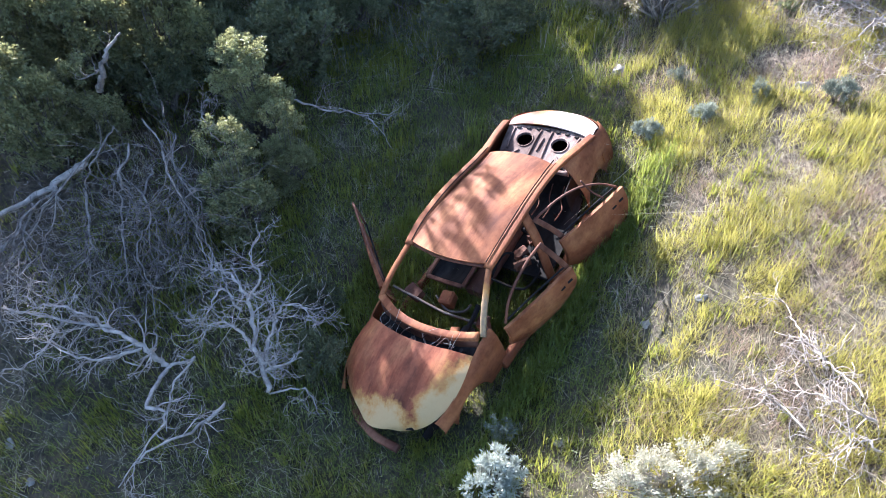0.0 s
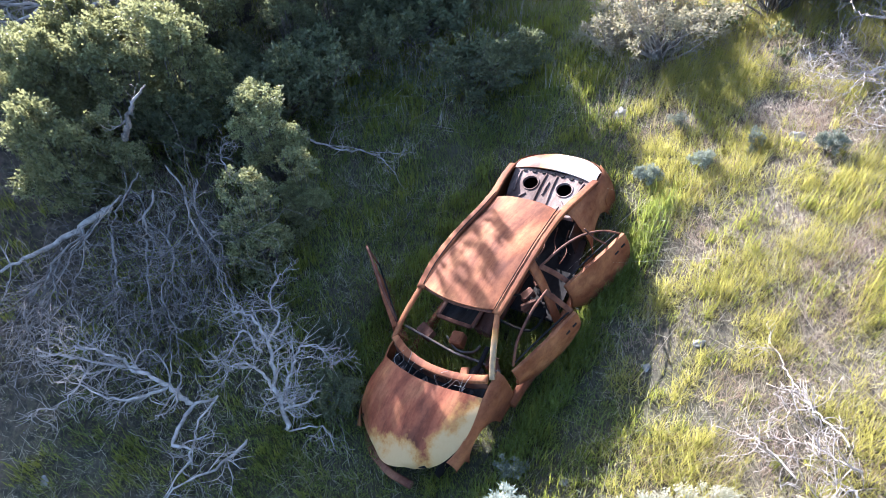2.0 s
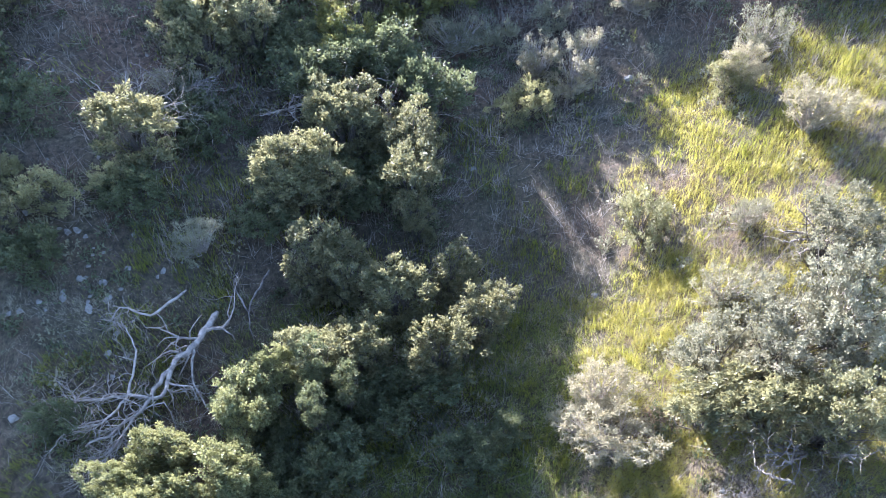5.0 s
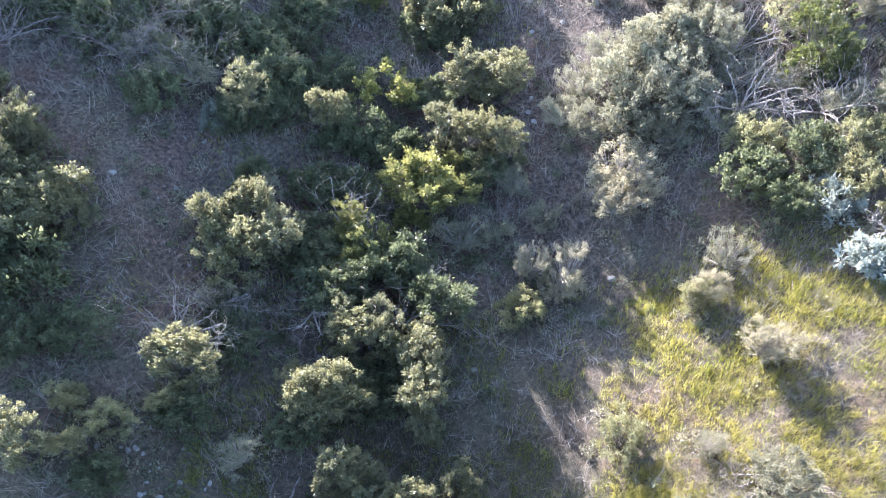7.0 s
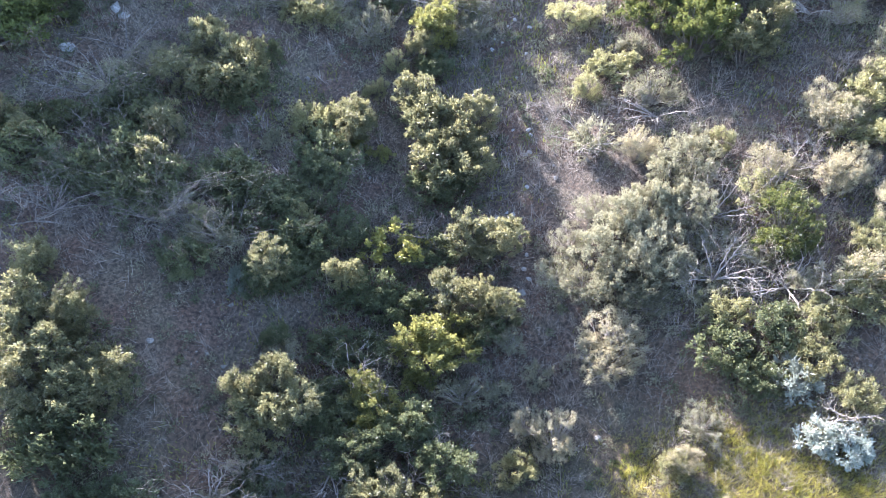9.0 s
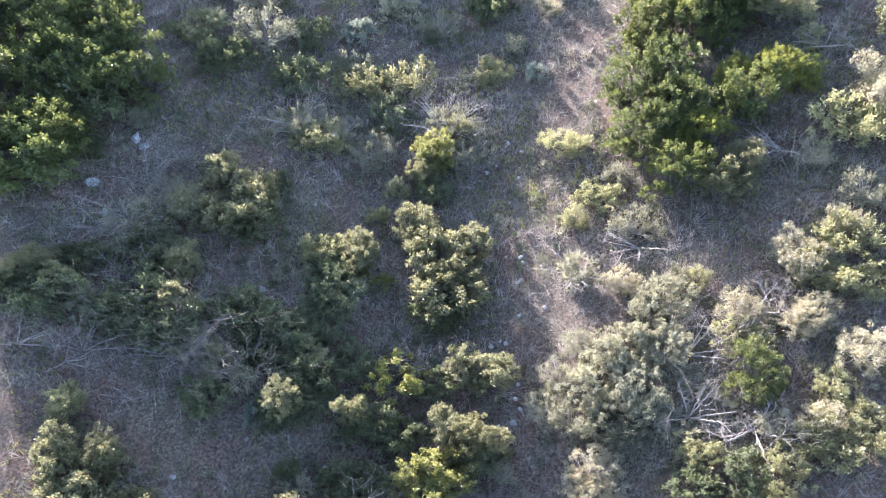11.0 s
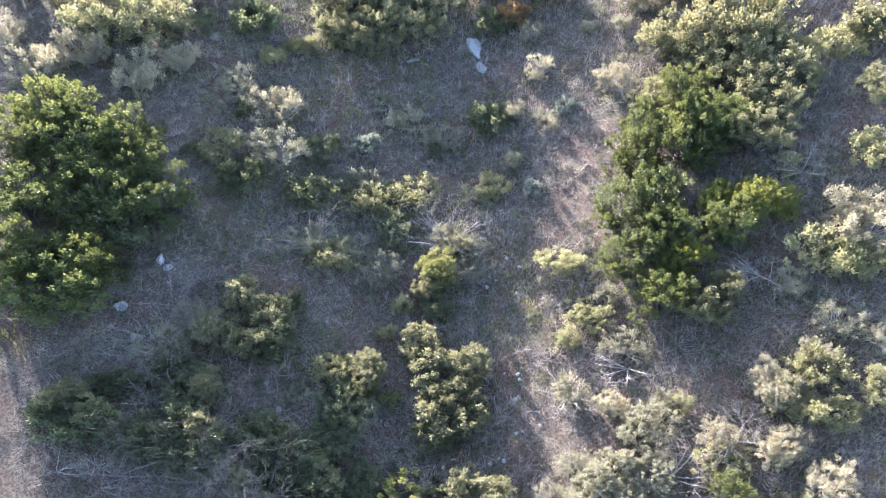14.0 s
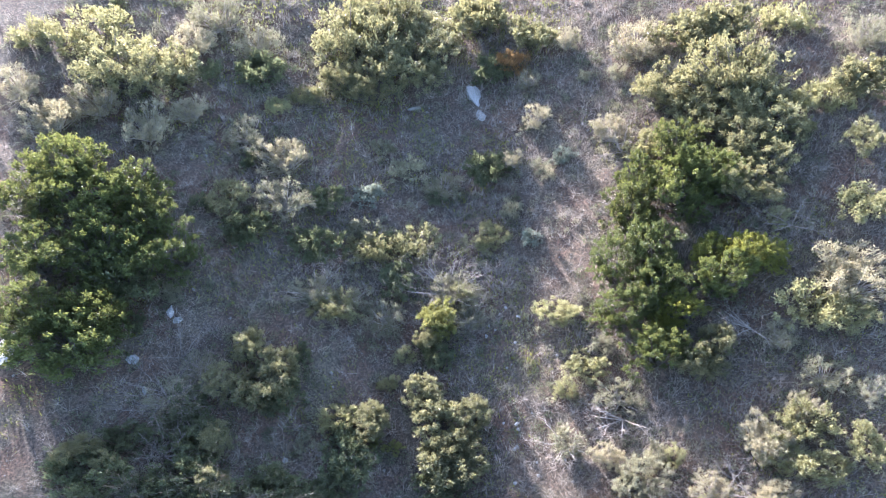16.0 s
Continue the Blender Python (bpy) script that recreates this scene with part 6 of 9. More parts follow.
limb(dead, [(-1.87, 3.73, 0.10), (-2.04, 4.16, 0.35), (-2.16, 4.63, 0.55), (-2.43, 4.98, 0.60), (-2.63, 5.05, 0.60)], 0.035, 30, 0.35)
limb(dead, [(-1.95, 3.96, 0.20), (-1.89, 4.32, 0.45), (-1.75, 4.63, 0.55), (-1.47, 4.62, 0.50)], 0.025, 26, 0.35)
limb(dead, [(-2.04, 4.16, 0.35), (-2.25, 4.30, 0.50), (-2.47, 4.36, 0.50), (-2.62, 4.20, 0.40)], 0.020, 22, 0.30)
limb(dead, [(-2.16, 4.63, 0.55), (-2.05, 4.88, 0.65), (-2.19, 5.23, 0.70), (-2.09, 5.53, 0.75)], 0.018, 14, 0.25)
limb(dead, [(-1.95, 3.96, 0.20), (-1.73, 3.95, 0.35), (-1.53, 4.13, 0.40), (-1.42, 4.56, 0.40)], 0.018, 22, 0.30)
limb(dead, [(-1.91, 3.84, 0.15), (-1.97, 4.05, 0.30), (-1.88, 4.21, 0.40), (-1.96, 4.44, 0.50)], 0.020, 24, 0.30)
limb(dead, [(-1.87, 3.73, 0.10), (-1.50, 3.76, 0.15), (-1.32, 3.48, 0.10)], 0.014, 8, 0.25)
limb(dead, [(-2.22, 4.51, 0.50), (-2.44, 4.78, 0.55), (-2.59, 4.51, 0.50), (-2.60, 4.32, 0.45)], 0.018, 18, 0.28)
dead = thing("fallen_branch", "thin bare branch lying in dark grass", "fallen branch", pose(-2.10, 8.22, 0))
limb(dead, [(-2.10, 8.22, 0.25), (-1.62, 8.12, 0.20), (-1.19, 8.10, 0.15), (-0.90, 7.85, 0.10), (-0.65, 7.39, 0.05)], 0.016, 14, 0.30)
limb(dead, [(-1.19, 8.10, 0.15), (-0.75, 8.07, 0.10), (-0.51, 8.15, 0.05)], 0.008, 6, 0.20)
dead = thing("dead_stub", "broken grey stub standing out of the oak", "dead stub", pose(-4.05, 6.95, 0))
limb(dead, [(-4.05, 6.95, 1.40), (-3.92, 6.98, 1.70), (-3.82, 7.11, 1.90), (-3.69, 7.31, 2.00)], 0.045, 3, 0.25, SHADEWOOD)
dead = thing("dead_shrub", "small white dead twigs beside the oak", "dead shrub", pose(-2.88, 7.25, 0))
limb(dead, [(-2.88, 7.25, 0.30), (-3.02, 7.21, 0.60), (-3.11, 7.45, 0.70), (-3.08, 7.56, 0.75)], 0.014, 14, 0.22)
limb(dead, [(-3.02, 7.21, 0.60), (-2.80, 7.18, 0.60), (-2.62, 7.08, 0.40)], 0.012, 10, 0.20)
dead = thing("fallen_log", "forked weathered fallen oak limb on bare soil", "fallen log", pose(-4.87, 12.38, 0))
limb(dead, [(-4.87, 12.38, 0.25), (-5.15, 11.51, 0.40), (-5.52, 10.94, 0.45), (-5.98, 9.93, 0.35), (-6.78, 9.31, 0.20)], 0.085, 16, 0.90)
limb(dead, [(-5.52, 10.94, 0.45), (-5.59, 10.36, 0.40), (-6.19, 10.30, 0.40), (-6.92, 10.13, 0.35), (-7.35, 10.22, 0.30)], 0.050, 34, 0.80)
limb(dead, [(-6.19, 10.30, 0.40), (-6.51, 9.70, 0.40), (-7.08, 9.55, 0.35), (-7.28, 9.12, 0.30)], 0.030, 26, 0.60)
limb(dead, [(-5.98, 9.93, 0.35), (-6.27, 9.31, 0.30), (-6.67, 8.87, 0.25)], 0.030, 26, 0.60)
limb(dead, [(-5.15, 11.51, 0.40), (-5.10, 10.79, 0.35), (-4.67, 10.17, 0.20)], 0.035, 12, 0.50)
limb(dead, [(-5.58, 12.84, 0.20), (-6.08, 12.08, 0.35), (-6.62, 12.18, 0.40), (-6.81, 11.83, 0.40)], 0.035, 12, 0.50)
limb(dead, [(-5.98, 9.93, 0.35), (-6.24, 9.65, 0.30), (-5.99, 9.26, 0.20)], 0.030, 16, 0.60)
limb(dead, [(-6.19, 10.30, 0.40), (-6.19, 11.21, 0.50), (-6.57, 11.80, 0.50)], 0.030, 12, 0.50)
dead = thing("fallen_branch", "crooked grey fallen branch on bare soil", "fallen branch", pose(-3.98, 13.62, 0))
limb(dead, [(-3.98, 13.62, 0.20), (-4.16, 13.09, 0.20), (-4.27, 12.51, 0.20), (-4.10, 11.90, 0.10)], 0.035, 6, 0.40, SHADEWOOD)
limb(dead, [(-4.27, 12.51, 0.20), (-4.61, 13.01, 0.25), (-4.60, 13.41, 0.30)], 0.025, 4, 0.30, SHADEWOOD)
dead = thing("dead_brush", "bleached dead brush heap on the lit bank", "dead brush", pose(5.30, 7.16, 0))
limb(dead, [(5.30, 7.16, 0.15), (4.98, 7.22, 0.30), (4.74, 7.17, 0.30), (4.55, 7.03, 0.20)], 0.020, 22, 0.35)
limb(dead, [(5.20, 6.89, 0.15), (4.95, 6.92, 0.30), (4.78, 6.83, 0.20)], 0.018, 18, 0.30)
limb(dead, [(5.53, 8.03, 0.30), (5.23, 8.23, 0.35), (5.06, 8.35, 0.40), (5.08, 8.65, 0.40)], 0.025, 8, 0.30)
limb(dead, [(5.04, 6.50, 0.10), (4.79, 6.33, 0.20), (4.65, 6.53, 0.15)], 0.014, 14, 0.30)
dead = thing("fallen_branch", "long thin dry branch lying on the lit bank", "fallen branch", pose(3.29, 3.10, 0))
limb(dead, [(3.29, 3.10, 0.08), (3.21, 3.40, 0.15), (3.18, 3.68, 0.15), (3.16, 4.08, 0.10)], 0.014, 12, 0.25)
limb(dead, [(3.21, 3.40, 0.15), (3.03, 3.44, 0.10)], 0.008, 5, 0.20)
dead = thing("dead_brush", "tangled dry brush on the lit bank", "dead brush", pose(3.39, 2.48, 0))
limb(dead, [(3.39, 2.48, 0.10), (3.23, 2.59, 0.20), (3.12, 2.80, 0.20), (2.94, 2.97, 0.10)], 0.014, 24, 0.35)
limb(dead, [(3.31, 2.25, 0.10), (3.19, 2.34, 0.20), (3.01, 2.27, 0.15)], 0.012, 20, 0.30)
limb(dead, [(3.39, 2.75, 0.10), (3.27, 3.03, 0.20), (3.22, 3.20, 0.15)], 0.012, 16, 0.30)
limb(dead, [(2.93, 2.52, 0.10), (2.80, 2.85, 0.20), (2.68, 3.06, 0.10)], 0.012, 16, 0.30)
dead = thing("dead_brush", "dry grass stalks arching over the bank", "dead brush", pose(5.03, 7.24, 0))
limb(dead, [(5.03, 7.24, 0.10), (4.78, 7.50, 0.30), (4.67, 7.85, 0.30)], 0.012, 20, 0.35)
limb(dead, [(5.10, 7.45, 0.10), (4.60, 7.25, 0.30), (4.42, 7.67, 0.20)], 0.010, 16, 0.30)
dead = thing("dead_shrub", "white bleached dead shrub among green ones", "dead shrub", pose(11.36, 24.03, 0))
limb(dead, [(11.36, 24.03, 0.10), (11.52, 23.55, 0.70), (11.75, 23.26, 1.00), (12.01, 23.17, 1.00)], 0.030, 7, 1.10)
limb(dead, [(11.36, 24.03, 0.10), (11.17, 23.37, 0.70), (11.10, 22.94, 1.00), (11.14, 22.74, 1.00)], 0.030, 7, 1.10)
limb(dead, [(11.36, 24.03, 0.10), (10.67, 23.61, 0.70), (10.18, 23.38, 1.00), (9.92, 23.33, 1.00)], 0.030, 7, 1.10)
limb(dead, [(11.36, 24.03, 0.10), (10.64, 23.68, 0.70), (10.12, 23.50, 1.00), (9.84, 23.48, 1.00)], 0.030, 7, 1.10)
limb(dead, [(11.36, 24.03, 0.10), (11.47, 24.17, 0.70), (11.66, 24.42, 1.00), (11.90, 24.72, 1.00)], 0.030, 7, 1.10)
limb(dead, [(11.36, 24.03, 0.10), (11.53, 24.11, 0.70), (11.77, 24.31, 1.00), (12.05, 24.57, 1.00)], 0.030, 7, 1.10)
dead = thing("dead_shrub", "grey leafless shrub with fine twigs", "dead shrub", pose(12.91, 29.31, 0))
limb(dead, [(12.91, 29.31, 0.10), (12.37, 28.62, 0.70), (12.02, 28.19, 1.00), (11.87, 28.03, 1.00)], 0.030, 7, 1.05, SHADEWOOD)
limb(dead, [(12.91, 29.31, 0.10), (12.63, 29.48, 0.70), (12.50, 29.79, 1.00), (12.51, 30.18, 1.00)], 0.030, 7, 1.05, SHADEWOOD)
limb(dead, [(12.91, 29.31, 0.10), (12.60, 29.48, 0.70), (12.44, 29.79, 1.00), (12.43, 30.18, 1.00)], 0.030, 7, 1.05, SHADEWOOD)
limb(dead, [(12.91, 29.31, 0.10), (12.98, 28.67, 0.70), (13.15, 28.28, 1.00), (13.37, 28.15, 1.00)], 0.030, 7, 1.05, SHADEWOOD)
limb(dead, [(12.91, 29.31, 0.10), (12.67, 29.48, 0.70), (12.56, 29.79, 1.00), (12.60, 30.18, 1.00)], 0.030, 7, 1.05, SHADEWOOD)
limb(dead, [(12.91, 29.31, 0.10), (12.39, 29.42, 0.70), (12.05, 29.67, 1.00), (11.90, 30.02, 1.00)], 0.030, 7, 1.05, SHADEWOOD)
dead = thing("dead_shrub", "pale bare branches over dark foliage", "dead shrub", pose(-3.63, 21.99, 0))
limb(dead, [(-3.63, 21.99, 0.10), (-3.12, 22.02, 0.70), (-2.70, 22.15, 1.00), (-2.42, 22.34, 1.00)], 0.030, 7, 0.99)
limb(dead, [(-3.63, 21.99, 0.10), (-3.64, 22.20, 0.70), (-3.67, 22.49, 1.00), (-3.73, 22.80, 1.00)], 0.030, 7, 0.99)
limb(dead, [(-3.63, 21.99, 0.10), (-3.15, 21.62, 0.70), (-2.78, 21.39, 1.00), (-2.53, 21.33, 1.00)], 0.030, 7, 0.99)
limb(dead, [(-3.63, 21.99, 0.10), (-3.46, 21.46, 0.70), (-3.35, 21.10, 1.00), (-3.29, 20.94, 1.00)], 0.030, 7, 0.99)
dead = thing("dead_shrub", "pale bare branches over dark foliage", "dead shrub", pose(-1.29, 18.37, 0))
limb(dead, [(-1.29, 18.37, 0.10), (-1.61, 18.11, 0.70), (-1.89, 17.95, 1.00), (-2.10, 17.90, 1.00)], 0.030, 7, 0.78)
limb(dead, [(-1.29, 18.37, 0.10), (-1.41, 17.99, 0.70), (-1.52, 17.74, 1.00), (-1.61, 17.62, 1.00)], 0.030, 7, 0.78)
limb(dead, [(-1.29, 18.37, 0.10), (-0.88, 18.34, 0.70), (-0.54, 18.38, 1.00), (-0.30, 18.48, 1.00)], 0.030, 7, 0.78)
limb(dead, [(-1.29, 18.37, 0.10), (-0.97, 18.06, 0.70), (-0.71, 17.87, 1.00), (-0.53, 17.79, 1.00)], 0.030, 7, 0.78)
limb(dead, [(-1.29, 18.37, 0.10), (-0.98, 18.46, 0.70), (-0.72, 18.60, 1.00), (-0.54, 18.77, 1.00)], 0.030, 7, 0.78)
dead = thing("dead_shrub", "white dead shrub with curled twigs", "dead shrub", pose(-7.64, 17.44, 0))
limb(dead, [(-7.64, 17.44, 0.10), (-7.77, 17.31, 0.70), (-7.97, 17.37, 1.00), (-8.23, 17.60, 1.00)], 0.030, 7, 0.99)
limb(dead, [(-7.64, 17.44, 0.10), (-7.06, 17.41, 0.70), (-6.66, 17.56, 1.00), (-6.47, 17.87, 1.00)], 0.030, 7, 0.99)
limb(dead, [(-7.64, 17.44, 0.10), (-6.96, 17.25, 0.70), (-6.48, 17.27, 1.00), (-6.22, 17.47, 1.00)], 0.030, 7, 0.99)
limb(dead, [(-7.64, 17.44, 0.10), (-7.35, 17.53, 0.70), (-7.20, 17.80, 1.00), (-7.19, 18.19, 1.00)], 0.030, 7, 0.99)
limb(dead, [(-7.64, 17.44, 0.10), (-6.94, 16.99, 0.70), (-6.44, 16.78, 1.00), (-6.17, 16.81, 1.00)], 0.030, 7, 0.99)
limb(dead, [(-7.64, 17.44, 0.10), (-7.11, 16.71, 0.70), (-6.76, 16.27, 1.00), (-6.61, 16.13, 1.00)], 0.030, 7, 0.99)
limb(dead, [(-7.64, 17.44, 0.10), (-7.52, 17.51, 0.70), (-7.52, 17.75, 1.00), (-7.62, 18.12, 1.00)], 0.030, 7, 0.99)
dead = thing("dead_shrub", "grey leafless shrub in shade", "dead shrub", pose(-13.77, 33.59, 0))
limb(dead, [(-13.77, 33.59, 0.10), (-14.24, 33.14, 0.70), (-14.74, 32.95, 1.00), (-15.22, 33.00, 1.00)], 0.030, 7, 1.58, SHADEWOOD)
limb(dead, [(-13.77, 33.59, 0.10), (-14.01, 33.85, 0.70), (-14.32, 34.28, 1.00), (-14.67, 34.79, 1.00)], 0.030, 7, 1.58, SHADEWOOD)
limb(dead, [(-13.77, 33.59, 0.10), (-13.19, 33.96, 0.70), (-12.80, 34.50, 1.00), (-12.61, 35.09, 1.00)], 0.030, 7, 1.58, SHADEWOOD)
limb(dead, [(-13.77, 33.59, 0.10), (-13.24, 32.56, 0.70), (-12.89, 31.88, 1.00), (-12.75, 31.59, 1.00)], 0.030, 7, 1.58, SHADEWOOD)
limb(dead, [(-13.77, 33.59, 0.10), (-13.00, 32.72, 0.70), (-12.44, 32.17, 1.00), (-12.16, 31.96, 1.00)], 0.030, 7, 1.58, SHADEWOOD)
limb(dead, [(-13.77, 33.59, 0.10), (-13.99, 33.86, 0.70), (-14.29, 34.30, 1.00), (-14.63, 34.83, 1.00)], 0.030, 7, 1.58, SHADEWOOD)
dead = thing("dead_shrub", "grey leafless shrub in shade", "dead shrub", pose(-11.20, 28.83, 0))
limb(dead, [(-11.20, 28.83, 0.10), (-11.63, 28.68, 0.70), (-12.09, 28.70, 1.00), (-12.51, 28.87, 1.00)], 0.030, 7, 1.40, SHADEWOOD)
limb(dead, [(-11.20, 28.83, 0.10), (-11.13, 27.97, 0.70), (-11.16, 27.40, 1.00), (-11.27, 27.14, 1.00)], 0.030, 7, 1.40, SHADEWOOD)
limb(dead, [(-11.20, 28.83, 0.10), (-10.43, 28.24, 0.70), (-9.86, 27.90, 1.00), (-9.54, 27.80, 1.00)], 0.030, 7, 1.40, SHADEWOOD)
limb(dead, [(-11.20, 28.83, 0.10), (-10.56, 28.10, 0.70), (-10.11, 27.64, 1.00), (-9.87, 27.46, 1.00)], 0.030, 7, 1.40, SHADEWOOD)
limb(dead, [(-11.20, 28.83, 0.10), (-11.54, 28.90, 0.70), (-11.93, 29.12, 1.00), (-12.30, 29.44, 1.00)], 0.030, 7, 1.40, SHADEWOOD)
limb(dead, [(-11.20, 28.83, 0.10), (-11.64, 28.51, 0.70), (-12.10, 28.40, 1.00), (-12.52, 28.47, 1.00)], 0.030, 7, 1.40, SHADEWOOD)
dead = thing("dead_shrub", "grey leafless shrub in shade", "dead shrub", pose(-15.03, 26.89, 0))
limb(dead, [(-15.03, 26.89, 0.10), (-14.31, 26.50, 0.70), (-13.81, 26.30, 1.00), (-13.57, 26.30, 1.00)], 0.030, 7, 0.93, SHADEWOOD)
limb(dead, [(-15.03, 26.89, 0.10), (-14.79, 27.02, 0.70), (-14.70, 27.27, 1.00), (-14.76, 27.60, 1.00)], 0.030, 7, 0.93, SHADEWOOD)
limb(dead, [(-15.03, 26.89, 0.10), (-14.33, 26.75, 0.70), (-13.85, 26.78, 1.00), (-13.62, 26.94, 1.00)], 0.030, 7, 0.93, SHADEWOOD)
limb(dead, [(-15.03, 26.89, 0.10), (-15.04, 26.36, 0.70), (-15.15, 26.04, 1.00), (-15.36, 25.95, 1.00)], 0.030, 7, 0.93, SHADEWOOD)
limb(dead, [(-15.03, 26.89, 0.10), (-14.37, 26.81, 0.70), (-13.91, 26.89, 1.00), (-13.70, 27.09, 1.00)], 0.030, 7, 0.93, SHADEWOOD)
dead = thing("dead_shrub", "bare grey stems beside a yellow shrub", "dead shrub", pose(-0.22, 27.88, 0))
limb(dead, [(-0.22, 27.88, 0.10), (0.22, 27.83, 0.70), (0.60, 27.93, 1.00), (0.87, 28.15, 1.00)], 0.030, 7, 1.02, SHADEWOOD)
limb(dead, [(-0.22, 27.88, 0.10), (0.25, 27.78, 0.70), (0.66, 27.84, 1.00), (0.95, 28.03, 1.00)], 0.030, 7, 1.02, SHADEWOOD)
limb(dead, [(-0.22, 27.88, 0.10), (0.15, 27.27, 0.70), (0.46, 26.90, 1.00), (0.68, 26.77, 1.00)], 0.030, 7, 1.02, SHADEWOOD)
limb(dead, [(-0.22, 27.88, 0.10), (-0.73, 27.54, 0.70), (-1.17, 27.39, 1.00), (-1.49, 27.42, 1.00)], 0.030, 7, 1.02, SHADEWOOD)
limb(dead, [(-0.22, 27.88, 0.10), (-0.73, 27.54, 0.70), (-1.17, 27.38, 1.00), (-1.49, 27.40, 1.00)], 0.030, 7, 1.02, SHADEWOOD)
dead = thing("dead_shrub", "small white dead shrub", "dead shrub", pose(-4.62, 31.33, 0))
limb(dead, [(-4.62, 31.33, 0.10), (-4.65, 31.18, 0.70), (-4.70, 31.22, 1.00), (-4.78, 31.43, 1.00)], 0.030, 7, 0.62)
limb(dead, [(-4.62, 31.33, 0.10), (-4.22, 31.01, 0.70), (-3.91, 30.90, 1.00), (-3.73, 31.00, 1.00)], 0.030, 7, 0.62)
limb(dead, [(-4.62, 31.33, 0.10), (-4.28, 30.78, 0.70), (-4.02, 30.48, 1.00), (-3.87, 30.44, 1.00)], 0.030, 7, 0.62)
limb(dead, [(-4.62, 31.33, 0.10), (-4.63, 30.65, 0.70), (-4.67, 30.24, 1.00), (-4.74, 30.13, 1.00)], 0.030, 7, 0.62)
dead = thing("dead_shrub", "white bleached dead shrub among green ones", "dead shrub", pose(-0.22, 40.74, 0))
limb(dead, [(-0.22, 40.74, 0.10), (0.52, 40.95, 0.70), (1.16, 41.24, 1.00), (1.62, 41.58, 1.00)], 0.030, 7, 1.69)
limb(dead, [(-0.22, 40.74, 0.10), (0.57, 40.87, 0.70), (1.26, 41.10, 1.00), (1.75, 41.38, 1.00)], 0.030, 7, 1.69)
limb(dead, [(-0.22, 40.74, 0.10), (0.40, 40.06, 0.70), (0.93, 39.60, 1.00), (1.30, 39.40, 1.00)], 0.030, 7, 1.69)
limb(dead, [(-0.22, 40.74, 0.10), (-1.08, 40.50, 0.70), (-1.82, 40.40, 1.00), (-2.36, 40.45, 1.00)], 0.030, 7, 1.69)
limb(dead, [(-0.22, 40.74, 0.10), (-1.08, 40.49, 0.70), (-1.82, 40.38, 1.00), (-2.36, 40.43, 1.00)], 0.030, 7, 1.69)
limb(dead, [(-0.22, 40.74, 0.10), (0.67, 40.50, 0.70), (1.43, 40.41, 1.00), (1.97, 40.45, 1.00)], 0.030, 7, 1.69)
limb(dead, [(-0.22, 40.74, 0.10), (0.01, 41.25, 0.70), (0.20, 41.84, 1.00), (0.34, 42.39, 1.00)], 0.030, 7, 1.69)
dead = thing("dead_shrub", "grey leafless shrub in shade", "dead shrub", pose(-13.78, 36.13, 0))
limb(dead, [(-13.78, 36.13, 0.10), (-13.15, 36.58, 0.70), (-12.69, 37.08, 1.00), (-12.42, 37.56, 1.00)], 0.030, 7, 1.65, SHADEWOOD)
limb(dead, [(-13.78, 36.13, 0.10), (-13.27, 36.63, 0.70), (-12.90, 37.18, 1.00), (-12.70, 37.69, 1.00)], 0.030, 7, 1.65, SHADEWOOD)
limb(dead, [(-13.78, 36.13, 0.10), (-14.30, 35.74, 0.70), (-14.83, 35.51, 1.00), (-15.28, 35.44, 1.00)], 0.030, 7, 1.65, SHADEWOOD)
limb(dead, [(-13.78, 36.13, 0.10), (-13.79, 36.68, 0.70), (-13.89, 37.26, 1.00), (-14.04, 37.79, 1.00)], 0.030, 7, 1.65, SHADEWOOD)
limb(dead, [(-13.78, 36.13, 0.10), (-13.77, 36.68, 0.70), (-13.83, 37.27, 1.00), (-13.96, 37.81, 1.00)], 0.030, 7, 1.65, SHADEWOOD)
limb(dead, [(-13.78, 36.13, 0.10), (-13.03, 35.56, 0.70), (-12.47, 35.17, 1.00), (-12.14, 35.00, 1.00)], 0.030, 7, 1.65, SHADEWOOD)
dead = thing("dead_shrub", "grey leafless shrub in shade", "dead shrub", pose(-14.56, 33.02, 0))
limb(dead, [(-14.56, 33.02, 0.10), (-13.74, 33.43, 0.70), (-13.11, 33.88, 1.00), (-12.72, 34.30, 1.00)], 0.030, 7, 1.79, SHADEWOOD)
limb(dead, [(-14.56, 33.02, 0.10), (-13.68, 33.37, 0.70), (-12.99, 33.76, 1.00), (-12.56, 34.14, 1.00)], 0.030, 7, 1.79, SHADEWOOD)
limb(dead, [(-14.56, 33.02, 0.10), (-14.07, 32.33, 0.70), (-13.74, 31.82, 1.00), (-13.58, 31.55, 1.00)], 0.030, 7, 1.79, SHADEWOOD)
limb(dead, [(-14.56, 33.02, 0.10), (-13.51, 32.87, 0.70), (-12.67, 32.83, 1.00), (-12.15, 32.89, 1.00)], 0.030, 7, 1.79, SHADEWOOD)
limb(dead, [(-14.56, 33.02, 0.10), (-15.19, 32.79, 0.70), (-15.81, 32.68, 1.00), (-16.34, 32.69, 1.00)], 0.030, 7, 1.79, SHADEWOOD)
limb(dead, [(-14.56, 33.02, 0.10), (-15.17, 33.27, 0.70), (-15.78, 33.57, 1.00), (-16.30, 33.88, 1.00)], 0.030, 7, 1.79, SHADEWOOD)
dead = thing("dead_shrub", "pale dead twigs round a shrub", "dead shrub", pose(-7.39, 40.48, 0))
